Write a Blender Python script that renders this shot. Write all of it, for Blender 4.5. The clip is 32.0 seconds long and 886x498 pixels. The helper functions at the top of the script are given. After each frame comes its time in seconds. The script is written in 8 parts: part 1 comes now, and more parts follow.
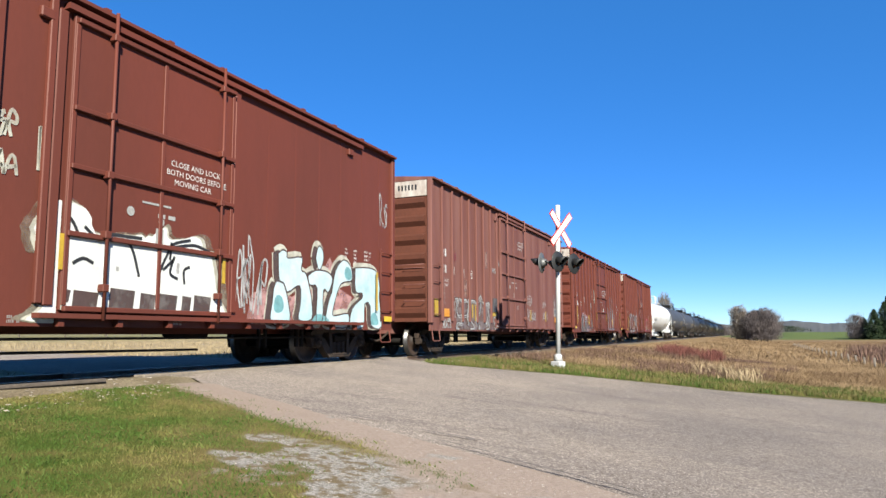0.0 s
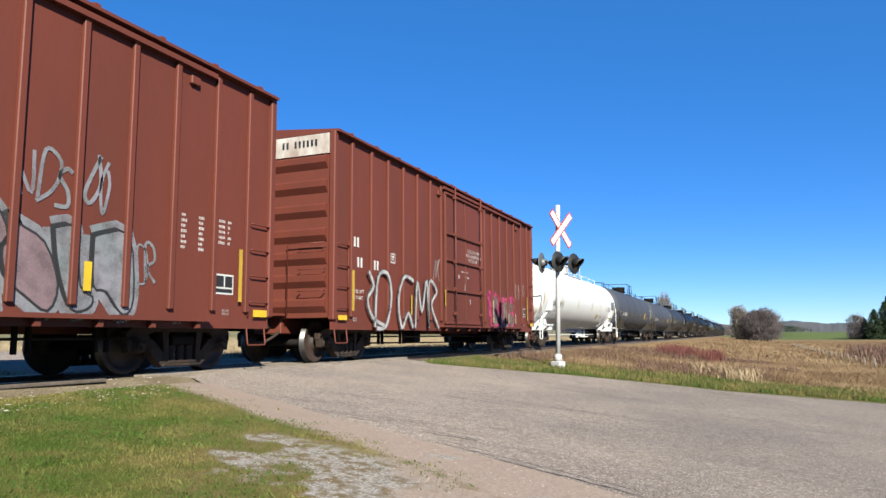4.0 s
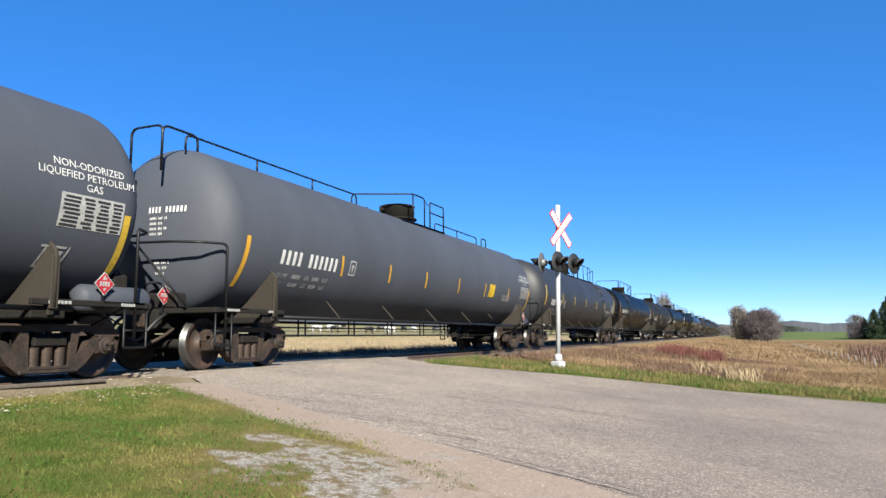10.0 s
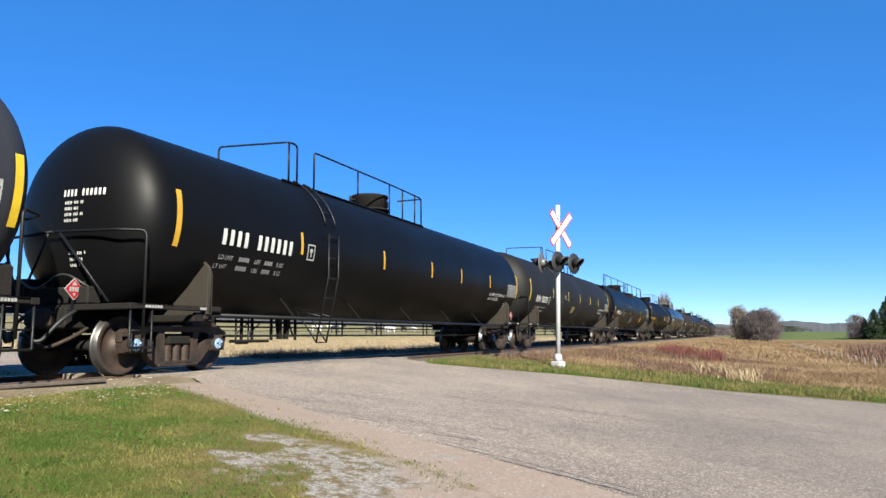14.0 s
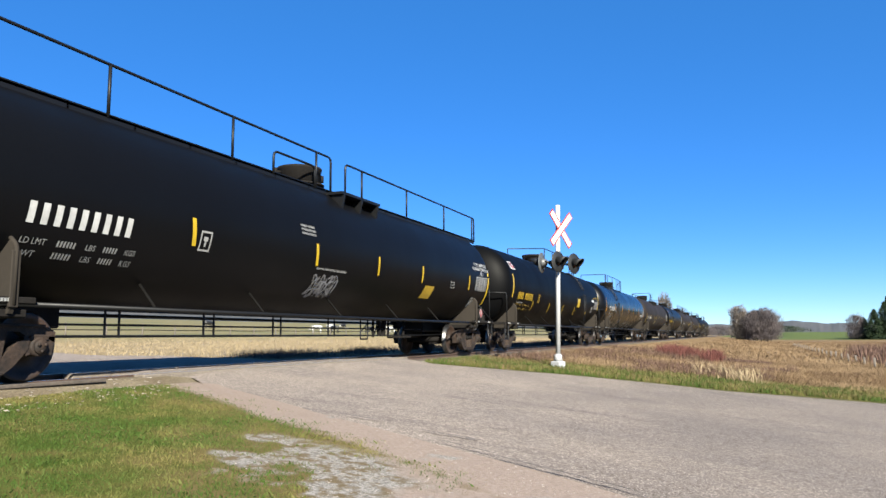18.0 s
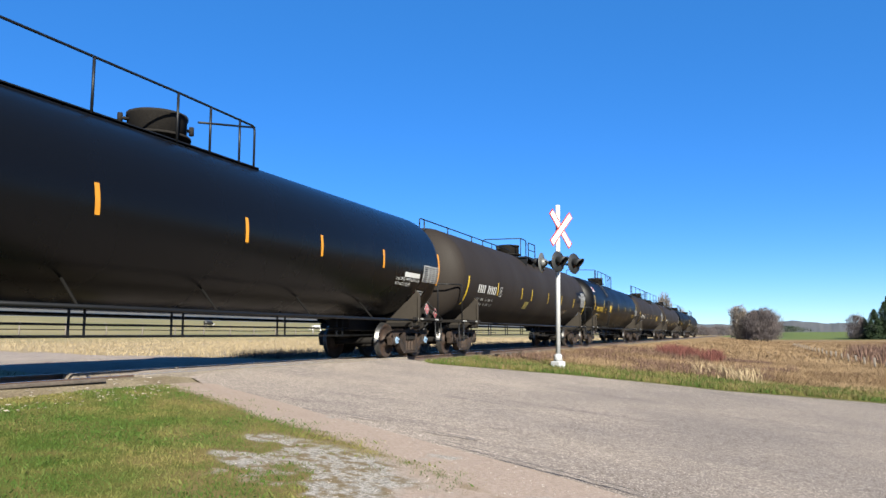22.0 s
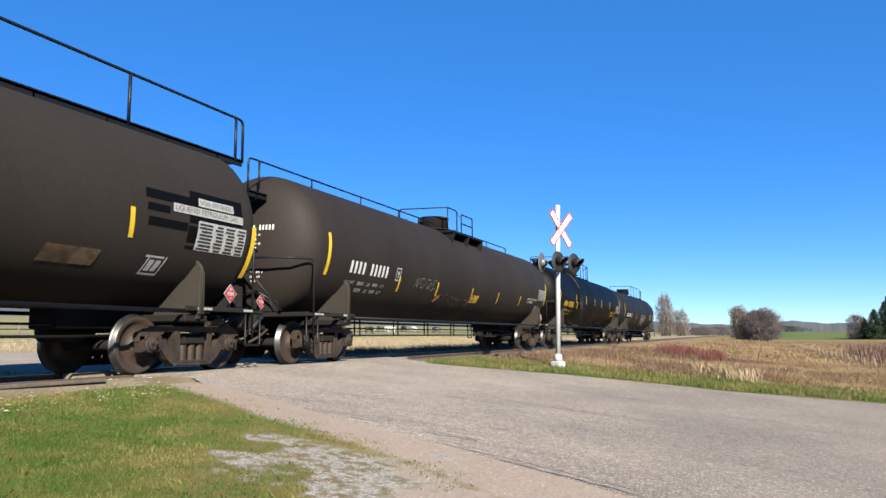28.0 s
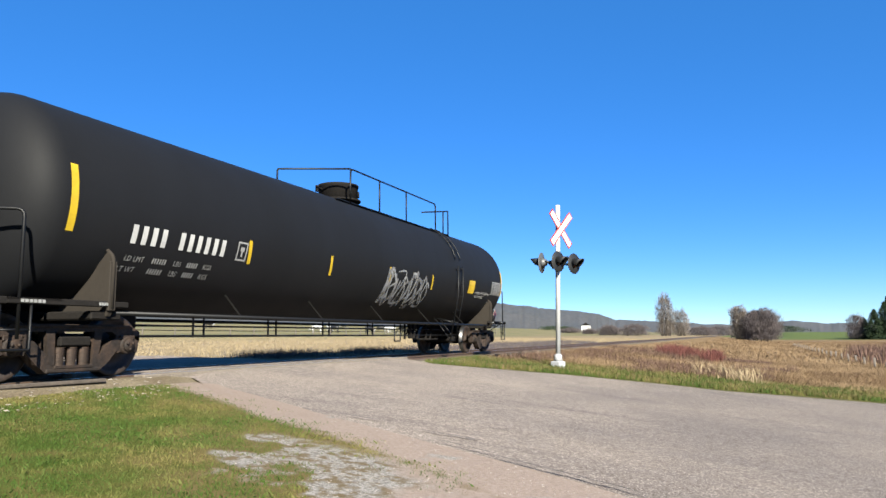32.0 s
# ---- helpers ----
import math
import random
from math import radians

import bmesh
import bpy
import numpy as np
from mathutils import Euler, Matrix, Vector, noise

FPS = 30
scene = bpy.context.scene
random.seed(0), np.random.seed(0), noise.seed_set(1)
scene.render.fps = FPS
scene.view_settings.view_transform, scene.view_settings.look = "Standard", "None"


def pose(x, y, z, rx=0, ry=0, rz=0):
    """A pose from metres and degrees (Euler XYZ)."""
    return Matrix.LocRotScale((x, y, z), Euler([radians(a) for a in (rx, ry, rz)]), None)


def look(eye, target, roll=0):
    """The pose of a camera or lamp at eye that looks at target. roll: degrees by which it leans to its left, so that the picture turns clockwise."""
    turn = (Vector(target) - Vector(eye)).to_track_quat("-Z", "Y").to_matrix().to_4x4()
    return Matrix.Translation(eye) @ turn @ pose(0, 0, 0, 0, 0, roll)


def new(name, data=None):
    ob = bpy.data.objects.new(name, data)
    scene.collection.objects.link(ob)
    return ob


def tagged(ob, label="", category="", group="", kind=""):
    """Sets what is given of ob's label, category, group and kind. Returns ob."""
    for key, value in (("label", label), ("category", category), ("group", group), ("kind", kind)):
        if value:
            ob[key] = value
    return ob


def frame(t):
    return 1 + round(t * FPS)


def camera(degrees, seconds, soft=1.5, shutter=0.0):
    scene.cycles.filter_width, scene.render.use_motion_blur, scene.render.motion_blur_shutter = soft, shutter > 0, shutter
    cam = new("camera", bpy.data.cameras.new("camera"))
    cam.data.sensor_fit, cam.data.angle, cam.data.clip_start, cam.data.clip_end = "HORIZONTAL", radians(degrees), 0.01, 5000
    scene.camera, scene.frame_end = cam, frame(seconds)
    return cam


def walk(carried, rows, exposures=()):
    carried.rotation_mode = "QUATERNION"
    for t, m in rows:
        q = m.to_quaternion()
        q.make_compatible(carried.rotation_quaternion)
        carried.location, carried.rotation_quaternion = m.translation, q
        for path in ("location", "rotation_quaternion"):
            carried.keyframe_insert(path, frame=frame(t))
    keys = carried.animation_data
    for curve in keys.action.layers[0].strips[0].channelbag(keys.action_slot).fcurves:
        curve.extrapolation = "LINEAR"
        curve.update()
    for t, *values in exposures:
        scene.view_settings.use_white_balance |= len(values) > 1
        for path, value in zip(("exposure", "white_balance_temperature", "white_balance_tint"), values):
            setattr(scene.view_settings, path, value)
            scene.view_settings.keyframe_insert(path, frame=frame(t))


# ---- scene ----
DC = -9.417                       # x of the track's centre line; the rails' tops are z = 0
cam = camera(64.04, 32.0)
EYE = (0.0, 0.0, 0.5426)
YAW, PITCH, ROLL = 22.866, 7.035, -0.4529
CAM_POSE = pose(*EYE, 90 + PITCH, 0, YAW) @ pose(0, 0, 0, 0, 0, ROLL)
walk(cam, [(0.0, CAM_POSE), (32.0, CAM_POSE)],
     exposures=[(0.0, 1.78), (5.0, 1.65), (6.0, 1.38), (7.2, 1.17), (8.1, 1.12), (8.8, 1.80), (10.0, 1.88), (32.0, 1.88)])

# ---- world and sun ----
SUN_EL, SUN_AZ = 30.5, 139.5      # the sun stands 30 degrees high, to the camera's right and behind it
world = bpy.data.worlds.new("sky")
scene.world = world
world.use_nodes = True
wn = world.node_tree
sky = wn.nodes.new("ShaderNodeTexSky")
sky.sky_type, sky.sun_disc = "NISHITA", False
sky.sun_elevation, sky.sun_rotation = radians(SUN_EL), radians(SUN_AZ)
sky.altitude, sky.air_density, sky.dust_density, sky.ozone_density = 2600, 1.0, 0.0, 6.0
deep = wn.nodes.new("ShaderNodeHueSaturation")        # the clear autumn sky is a deep blue
deep.inputs["Saturation"].default_value = 1.22
deep.inputs["Hue"].default_value = 0.512
wn.links.new(sky.outputs[0], deep.inputs["Color"])
even = wn.nodes.new("ShaderNodeMix")                   # a thin even haze of blue
even.data_type = "RGBA"
even.inputs["Factor"].default_value = 0.36
even.inputs["B"].default_value = (0.44, 2.05, 4.75, 1)
wn.links.new(deep.outputs[0], even.inputs["A"])
wn.links.new(even.outputs["Result"], wn.nodes["Background"].inputs[0])
wn.nodes["Background"].inputs[1].default_value = 0.0536
sun = new("sun", bpy.data.lights.new("sun", "SUN"))
sun.data.energy, sun.data.angle, sun.data.color = 5.0, radians(0.5), (1.0, 0.95, 0.81)
sx, sy = math.sin(radians(SUN_AZ)), math.cos(radians(SUN_AZ))
sun.matrix_world = look((40 * sx, 40 * sy, 40 * math.tan(radians(SUN_EL))), (0, 0, 0))


# ---- materials ----
def mat(name, col, rough=0.6, metal=0.0, var=0.25, scale=3.0, fine=40.0, bump=0.1, other=None, mix=0.5, streak=1.0, spec=0.5, worn=0.0):
    """A painted or natural surface: base colour broken by stains (scale) and grain (fine), with relief."""
    m = bpy.data.materials.new(name)
    m.use_nodes = True
    nt = m.node_tree
    n, l = nt.nodes, nt.links
    b = n["Principled BSDF"]
    b.inputs["Metallic"].default_value, b.inputs["Specular IOR Level"].default_value = metal, spec
    tc = n.new("ShaderNodeTexCoord")
    mp = n.new("ShaderNodeMapping")
    mp.inputs["Scale"].default_value = (1, 1, streak)
    l.new(tc.outputs["Object"], mp.inputs[0])
    n1, n2 = n.new("ShaderNodeTexNoise"), n.new("ShaderNodeTexNoise")
    for t, s, d in ((n1, scale, 5), (n2, fine, 3)):
        t.inputs["Scale"].default_value, t.inputs["Detail"].default_value = s, d
        l.new(mp.outputs[0], t.inputs["Vector"])
    rnd = n.new("ShaderNodeObjectInfo")
    ramp = n.new("ShaderNodeValToRGB")
    ramp.color_ramp.elements[0].position, ramp.color_ramp.elements[1].position = 0.35, 0.68
    l.new(n1.outputs["Fac"], ramp.inputs[0])
    ca = n.new("ShaderNodeMix")
    ca.data_type = "RGBA"
    ca.inputs["A"].default_value = (*col, 1)
    ca.inputs["B"].default_value = (*(other or tuple(c * 0.6 for c in col)), 1)
    k = n.new("ShaderNodeMath")
    k.operation = "MULTIPLY"
    k.inputs[1].default_value = mix
    l.new(ramp.outputs[0], k.inputs[0])
    l.new(k.outputs[0], ca.inputs["Factor"])
    hs = n.new("ShaderNodeHueSaturation")
    v = n.new("ShaderNodeMapRange")
    v.inputs["From Min"].default_value, v.inputs["From Max"].default_value = 0.3, 0.7
    v.inputs["To Min"].default_value, v.inputs["To Max"].default_value = 1 - var, 1 + var
    l.new(n2.outputs["Fac"], v.inputs[0])
    l.new(v.outputs[0], hs.inputs["Value"])
    l.new(ca.outputs["Result"], hs.inputs["Color"])
    l.new(hs.outputs[0], b.inputs["Base Color"])
    r = n.new("ShaderNodeMapRange")
    r.inputs["To Min"].default_value, r.inputs["To Max"].default_value = max(rough - 0.12, 0.05), min(rough + 0.12, 1)
    l.new(n1.outputs["Fac"], r.inputs[0])
    l.new(r.outputs[0], b.inputs["Roughness"])
    if worn:                                            # thin paint lets what lies below show through
        n3, a = n.new("ShaderNodeTexNoise"), n.new("ShaderNodeMapRange")
        n3.inputs["Scale"].default_value, n3.inputs["Detail"].default_value = 4.5, 6
        l.new(tc.outputs["Object"], n3.inputs["Vector"])
        a.inputs["From Min"].default_value, a.inputs["From Max"].default_value = 0.36, 0.60
        a.inputs["To Min"].default_value, a.inputs["To Max"].default_value = 1.0 - worn, 1.0
        l.new(n3.outputs["Fac"], a.inputs[0])
        l.new(a.outputs[0], b.inputs["Alpha"])
    if bump:
        bp = n.new("ShaderNodeBump")
        bp.inputs["Strength"].default_value, bp.inputs["Distance"].default_value = bump, 0.02
        l.new(n2.outputs["Fac"], bp.inputs["Height"])
        l.new(bp.outputs[0], b.inputs["Normal"])
    return m


M_BOX = mat("boxcar_paint", (0.0815, 0.0205, 0.0132), 0.62, 0, 0.04, 0.8, 30, 0.015, (0.0595, 0.0165, 0.0112), 0.8, 0.25, 0.22)
M_BOX_OLD = mat("faded_boxcar_paint", (0.079, 0.0282, 0.0230), 0.72, 0, 0.08, 2.4, 25, 0.05, (0.124, 0.058, 0.049), 0.75, 0.06, 0.22)
M_BOX_END = mat("rusty_boxcar_end", (0.068, 0.0215, 0.0128), 0.75, 0, 0.12, 1.2, 20, 0.05, (0.044, 0.0148, 0.0092), 0.7, 0.5, 0.2)
M_WHITE_T = mat("white_tank_paint", (0.415, 0.424, 0.430), 0.4, 0, 0.04, 0.7, 20, 0.02, (0.372, 0.380, 0.382), 0.5, 0.3)
M_GREY_T = mat("grey_tank_paint", (0.0385, 0.0430, 0.0545), 0.6, 0, 0.05, 0.6, 30, 0.03, (0.0275, 0.0305, 0.0385), 0.7, 0.3, 0.18)
M_DARK_T = mat("dark_grey_tank_paint", (0.0180, 0.0192, 0.0228), 0.5, 0, 0.05, 0.6, 30, 0.02, (0.0125, 0.0132, 0.0160), 0.7, 0.3, 0.22)
M_LAST_T = mat("dull_black_tank_paint", (0.0078, 0.0082, 0.0094), 0.58, 0, 0.05, 0.6, 30, 0.02, (0.0058, 0.0060, 0.0068), 0.7, 0.3, 0.10)
M_BLACK_T = mat("black_tank_paint", (0.0026, 0.0027, 0.0031), 0.42, 0, 0.06, 0.6, 30, 0.012, (0.0019, 0.0019, 0.0022), 0.7, 0.3, 0.09)
M_FLAT_T = mat("flat_black_tank_paint", (0.0020, 0.0021, 0.0023), 0.5, 0, 0.06, 0.6, 30, 0.012, (0.0014, 0.0014, 0.0016), 0.7, 0.3, 0.055)
M_GLOSS_T = mat("glossy_black_tank_paint", (0.002448, 0.002592, 0.003096), 0.27, 0, 0.05, 0.6, 30, 0.0, (0.001872, 0.001872, 0.00216), 0.7, 0.3, 0.18)
M_SOOT_T = mat("sooty_black_tank_paint", (0.007776, 0.007848, 0.007776), 0.6, 0, 0.08, 0.5, 30, 0.03, (0.004968, 0.004968, 0.004968), 0.7, 0.3, 0.14)
M_BROWN_T = mat("brown_black_tank_paint", (0.0160, 0.0129, 0.0108), 0.66, 0, 0.10, 0.5, 30, 0.03, (0.0100, 0.0078, 0.0070), 0.7, 0.3, 0.12)
M_RAILING = mat("black_railing_paint", (0.0036, 0.0038, 0.0044), 0.5, 0, 0.1, 4, 40, 0.03, spec=0.25)
M_TRUCK = mat("rusty_cast_steel", (0.03096, 0.01886, 0.01282), 0.75, 0.0, 0.4, 3.5, 30, 0.3, (0.006192, 0.005184, 0.004752), 0.9, 1, 0.3)
# grimy dark steel; on the truck bolsters its darkness also stands for shade
M_UNDER = mat("grimy_underframe", (0.008928, 0.007704, 0.006912), 0.9, 0, 0.3, 3, 30, 0.2, None, 0.5, 1, 0.15)
M_STAY = mat("dusty_pipe_stay", (0.0044, 0.0040, 0.0037), 0.85, 0, 0.2, 3, 30, 0.1, spec=0.1)
M_DUST = mat("dusty_grey_brown_steel", (0.0255, 0.0215, 0.0175), 0.9, 0, 0.08, 1.2, 25, 0.05, (0.0165, 0.0142, 0.0122), 0.7, 0.6, 0.12)
M_PLANK = mat("grey_crossing_plank", (0.1331, 0.1115, 0.08978), 0.9, 0, 0.3, 3, 30, 0.3, (0.08669, 0.07121, 0.05573), 0.7)
M_BACK = mat("grey_lamp_back", (0.06811, 0.07121, 0.0743), 0.5, 0.2, 0.08, 4, 30, 0.0)
M_WHEEL = mat("wheel_steel_brown", (0.0288, 0.01548, 0.01008), 0.65, 0.1, 0.35, 4, 30, 0.2, (0.008496, 0.00648, 0.005544), 0.8)
M_TREAD = mat("dull_wheel_tread", (0.085, 0.083, 0.082), 0.38, 0.85, 0.2, 5, 50, 0.0, (0.02, 0.019, 0.018), 0.8)
M_RAIL = mat("rail_steel", (0.07927, 0.04954, 0.0347), 0.6, 0.3, 0.2, 5, 40, 0.1)
M_RAILTOP = mat("polished_rail_top", (0.2229, 0.2179, 0.213), 0.3, 1.0, 0.1, 5, 50, 0.0)
M_TIE = mat("weathered_tie_wood", (0.05947, 0.04709, 0.03715), 0.9, 0, 0.3, 3, 30, 0.4)
M_YEL = mat("yellow_reflector", (0.3715, 0.2477, 0.009936), 0.4, 0, 0.08, 3, 30, 0)
M_YELD = mat("dirty_yellow_reflector", (0.2724, 0.1783, 0.01483), 0.5, 0, 0.15, 3, 30, 0)
M_LET = mat("white_lettering", (0.3567, 0.3567, 0.3468), 0.5, 0, 0.1, 5, 40, 0)
M_LETD = mat("worn_white_lettering", (0.1981, 0.1981, 0.1932), 0.6, 0, 0.2, 6, 40, 0)
M_PANEL = mat("peeling_white_panel", (0.30, 0.29, 0.27), 0.7, 0, 0.12, 2.2, 25, 0.05, (0.125, 0.075, 0.058), 0.75, 0.5, 0.2)
M_BLK = mat("black_lettering", (0.009936, 0.009936, 0.009936), 0.5, 0, 0.1, 5, 40, 0)
M_PLACARD = mat("red_placard", (0.2353, 0.00864, 0.01361), 0.4, 0, 0.1, 5, 40, 0)
M_GALV = mat("galvanised_mast", (0.327, 0.3319, 0.3368), 0.45, 0.1, 0.06, 2, 30, 0.03)
M_SIGNW = mat("white_reflective_sheet", (0.4211, 0.4211, 0.4211), 0.4, 0, 0.04, 5, 30, 0)
M_SIGNR = mat("red_border_sheet", (0.2724, 0.02477, 0.01483), 0.4, 0, 0.06, 5, 30, 0)
M_LAMPB = mat("black_signal_hood", (0.005976, 0.006408, 0.006912), 0.6, 0, 0.1, 5, 30, 0.05)
M_LENS = mat("dark_red_lens", (0.04954, 0.002952, 0.002952), 0.15, 0, 0.1, 5, 30, 0)

M_CRACK = mat("tar_crack", (0.02477, 0.02232, 0.0198), 0.9, 0, 0.2, 3, 30, 0.1)
M_BALL = mat("ballast_gravel", (0.140, 0.117, 0.082), 0.95, 0, 0.40, 1.8, 38, 0.6, (0.086, 0.067, 0.045), 0.8, 1, 0.05)


def leafmat(name, a, b, rough=0.8, patch=0.0):
    """Leaves and blades: colour varies from piece to piece."""
    m = bpy.data.materials.new(name)
    m.use_nodes = True
    n, l = m.node_tree.nodes, m.node_tree.links
    p = n["Principled BSDF"]
    g = n.new("ShaderNodeNewGeometry")
    r = n.new("ShaderNodeValToRGB")
    r.color_ramp.elements[0].color, r.color_ramp.elements[1].color = (*a, 1), (*b, 1)
    if patch:                                           # greener and drier patches of ground
        tc, nz, f, s = n.new("ShaderNodeTexCoord"), n.new("ShaderNodeTexNoise"), n.new("ShaderNodeMapRange"), n.new("ShaderNodeMath")
        nz.inputs["Scale"].default_value, nz.inputs["Detail"].default_value = patch, 4
        l.new(tc.outputs["Object"], nz.inputs["Vector"])
        f.inputs["From Min"].default_value, f.inputs["From Max"].default_value = 0.36, 0.64
        f.inputs["To Min"].default_value, f.inputs["To Max"].default_value = -0.42, 0.62
        l.new(nz.outputs["Fac"], f.inputs[0])
        s.operation = "MULTIPLY_ADD"
        s.inputs[1].default_value = 0.5
        l.new(g.outputs["Random Per Island"], s.inputs[0])
        l.new(f.outputs[0], s.inputs[2])
        l.new(s.outputs[0], r.inputs[0])
    else:
        l.new(g.outputs["Random Per Island"], r.inputs[0])
    l.new(r.outputs[0], p.inputs["Base Color"])
    p.inputs["Roughness"].default_value = rough
    p.inputs["Specular IOR Level"].default_value = 0.2
    return m


M_GRASS = leafmat("green_grass_blades", (0.029, 0.055, 0.0070), (0.096, 0.084, 0.026), patch=1.1)
M_THATCH = leafmat("olive_thatch_blades", (0.076, 0.059, 0.024), (0.136, 0.102, 0.050), patch=1.1)
M_DRYG = leafmat("dry_grass_blades", (0.085, 0.054, 0.029), (0.185, 0.130, 0.076), patch=0.22)
M_REED = leafmat("pale_reed_blades", (0.1486, 0.1115, 0.06502), (0.2601, 0.2043, 0.13))
M_REDB = leafmat("red_dogwood_twigs", (0.058, 0.022, 0.018), (0.108, 0.038, 0.031))
M_TWIG = leafmat("bare_grey_twigs", (0.0805, 0.06689, 0.05695), (0.1486, 0.1269, 0.1084))
M_BUSHL = leafmat("grey_brown_twigs", (0.047, 0.039, 0.040), (0.086, 0.073, 0.073))
M_CONIF = leafmat("dark_conifer_needles", (0.005976, 0.01483, 0.005976), (0.0198, 0.03218, 0.01238))
M_STONE = leafmat("gravel_stones", (0.13, 0.108, 0.088), (0.26, 0.23, 0.20))
M_STRAW = leafmat("straw_coloured_grass", (0.175, 0.136, 0.082), (0.225, 0.180, 0.112))
M_BRNR = leafmat("brown_reed_stems", (0.050, 0.029, 0.023), (0.098, 0.060, 0.046))
M_BARK = mat("grey_bark", (0.07927, 0.06437, 0.0545), 0.9, 0, 0.3, 3, 20, 0.4)
M_WOODP = mat("grey_fence_wood", (0.09907, 0.08424, 0.06934), 0.9, 0, 0.2, 3, 30, 0.3)


def asphalt_material():
    """Old asphalt: exposed stones, worn pale, with faint darker smears along the road."""
    m = bpy.data.materials.new("worn_asphalt")
    m.use_nodes = True
    n, l = m.node_tree.nodes, m.node_tree.links
    b = n["Principled BSDF"]
    b.inputs["Roughness"].default_value, b.inputs["Specular IOR Level"].default_value = 0.95, 0.03
    tc = n.new("ShaderNodeTexCoord")

    def noisy(scale, detail, stretch=None):
        t = n.new("ShaderNodeTexNoise")
        t.inputs["Scale"].default_value, t.inputs["Detail"].default_value = scale, detail
        if stretch:
            mp = n.new("ShaderNodeMapping")
            mp.inputs["Rotation"].default_value, mp.inputs["Scale"].default_value = (0, 0, radians(-21)), stretch
            l.new(tc.outputs["Object"], mp.inputs[0])
            l.new(mp.outputs[0], t.inputs["Vector"])
        else:
            l.new(tc.outputs["Object"], t.inputs["Vector"])
        return t.outputs["Fac"]

    def ramp(sock, stops):
        r = n.new("ShaderNodeValToRGB")
        e = r.color_ramp.elements
        e[0].position, e[0].color = stops[0][0], (*stops[0][1], 1)
        e[1].position, e[1].color = stops[-1][0], (*stops[-1][1], 1)
        for p, c in stops[1:-1]:
            e.new(p).color = (*c, 1)
        l.new(sock, r.inputs[0])
        return r.outputs[0]

    def times(a, c):
        o = n.new("ShaderNodeMix")
        o.data_type, o.blend_type = "RGBA", "MULTIPLY"
        o.inputs["Factor"].default_value = 1.0
        l.new(a, o.inputs["A"])
        l.new(c, o.inputs["B"])
        return o.outputs["Result"]

    vo = n.new("ShaderNodeTexVoronoi")
    vo.inputs["Scale"].default_value = 75
    l.new(tc.outputs["Object"], vo.inputs["Vector"])
    sp = n.new("ShaderNodeSeparateColor")
    l.new(vo.outputs["Color"], sp.inputs[0])
    stones = ramp(sp.outputs[0], ((0.0, (0.079, 0.066, 0.060)), (0.30, (0.126, 0.109, 0.100)), (0.8, (0.162, 0.141, 0.129)), (1.0, (0.273, 0.241, 0.224))))
    c = times(stones, ramp(noisy(0.5, 6), ((0.3, (0.84, 0.84, 0.85)), (0.7, (1.12, 1.10, 1.06)))))
    c = times(c, ramp(noisy(1.0, 5, (0.28, 2.2, 1)), ((0.25, (0.76, 0.76, 0.78)), (0.40, (1.0, 1.0, 1.0)), (0.75, (1.06, 1.05, 1.03)))))
    c = times(c, ramp(noisy(9.0, 4), ((0.3, (0.88, 0.88, 0.88)), (0.7, (1.08, 1.08, 1.08)))))
    sx = n.new("ShaderNodeSeparateXYZ")
    l.new(tc.outputs["Object"], sx.inputs[0])
    wob = n.new("ShaderNodeMath")
    wob.operation = "MULTIPLY_ADD"
    wob.inputs[1].default_value = 3.0
    l.new(noisy(0.6, 5), wob.inputs[0])
    l.new(sx.outputs["X"], wob.inputs[2])
    dust = n.new("ShaderNodeMapRange")                # dust of the gravel lies on the asphalt by the crossing
    dust.inputs["From Min"].default_value, dust.inputs["From Max"].default_value = -3.5, 0.5
    l.new(wob.outputs[0], dust.inputs[0])
    c = times(c, ramp(dust.outputs[0], ((0.0, (1.24, 1.23, 1.21)), (1.0, (0.98, 0.98, 0.98)))))
    l.new(c, b.inputs["Base Color"])
    bp = n.new("ShaderNodeBump")
    bp.inputs["Strength"].default_value, bp.inputs["Distance"].default_value = 0.6, 0.008
    l.new(vo.outputs["Distance"], bp.inputs["Height"])
    l.new(bp.outputs[0], b.inputs["Normal"])
    return m


M_ASPH = asphalt_material()


# ---- mesh helpers ----
def part(name, bm, material, parent=None, label="", smooth=False, kind=""):
    """Links a bmesh as one mesh object, under a thing or a part."""
    me = bpy.data.meshes.new(name)
    bm.to_mesh(me)
    bm.free()
    for m in (material if isinstance(material, (list, tuple)) else [material]):
        me.materials.append(m)
    if smooth:
        for p in me.polygons:
            p.use_smooth = True
    ob = new(name, me)
    if parent is not None:
        ob.parent = parent
    if label or kind:
        tagged(ob, label, kind=kind)
    return ob


def box(bm, x0, x1, y0, y1, z0, z1, bevel=0.0, mi=0):
    vs = [bm.verts.new((x, y, z)) for x in (x0, x1) for y in (y0, y1) for z in (z0, z1)]
    fs = [bm.faces.new([vs[i] for i in f]) for f in ((0, 1, 3, 2), (4, 6, 7, 5), (0, 4, 5, 1), (2, 3, 7, 6), (0, 2, 6, 4), (1, 5, 7, 3))]
    for f in fs:
        f.material_index = mi
    if bevel:
        es = list({e for f in fs for e in f.edges})
        r = bmesh.ops.bevel(bm, geom=es, offset=bevel, segments=1, affect="EDGES", clamp_overlap=True)
        for f in r["faces"]:
            f.material_index = mi
    return bm


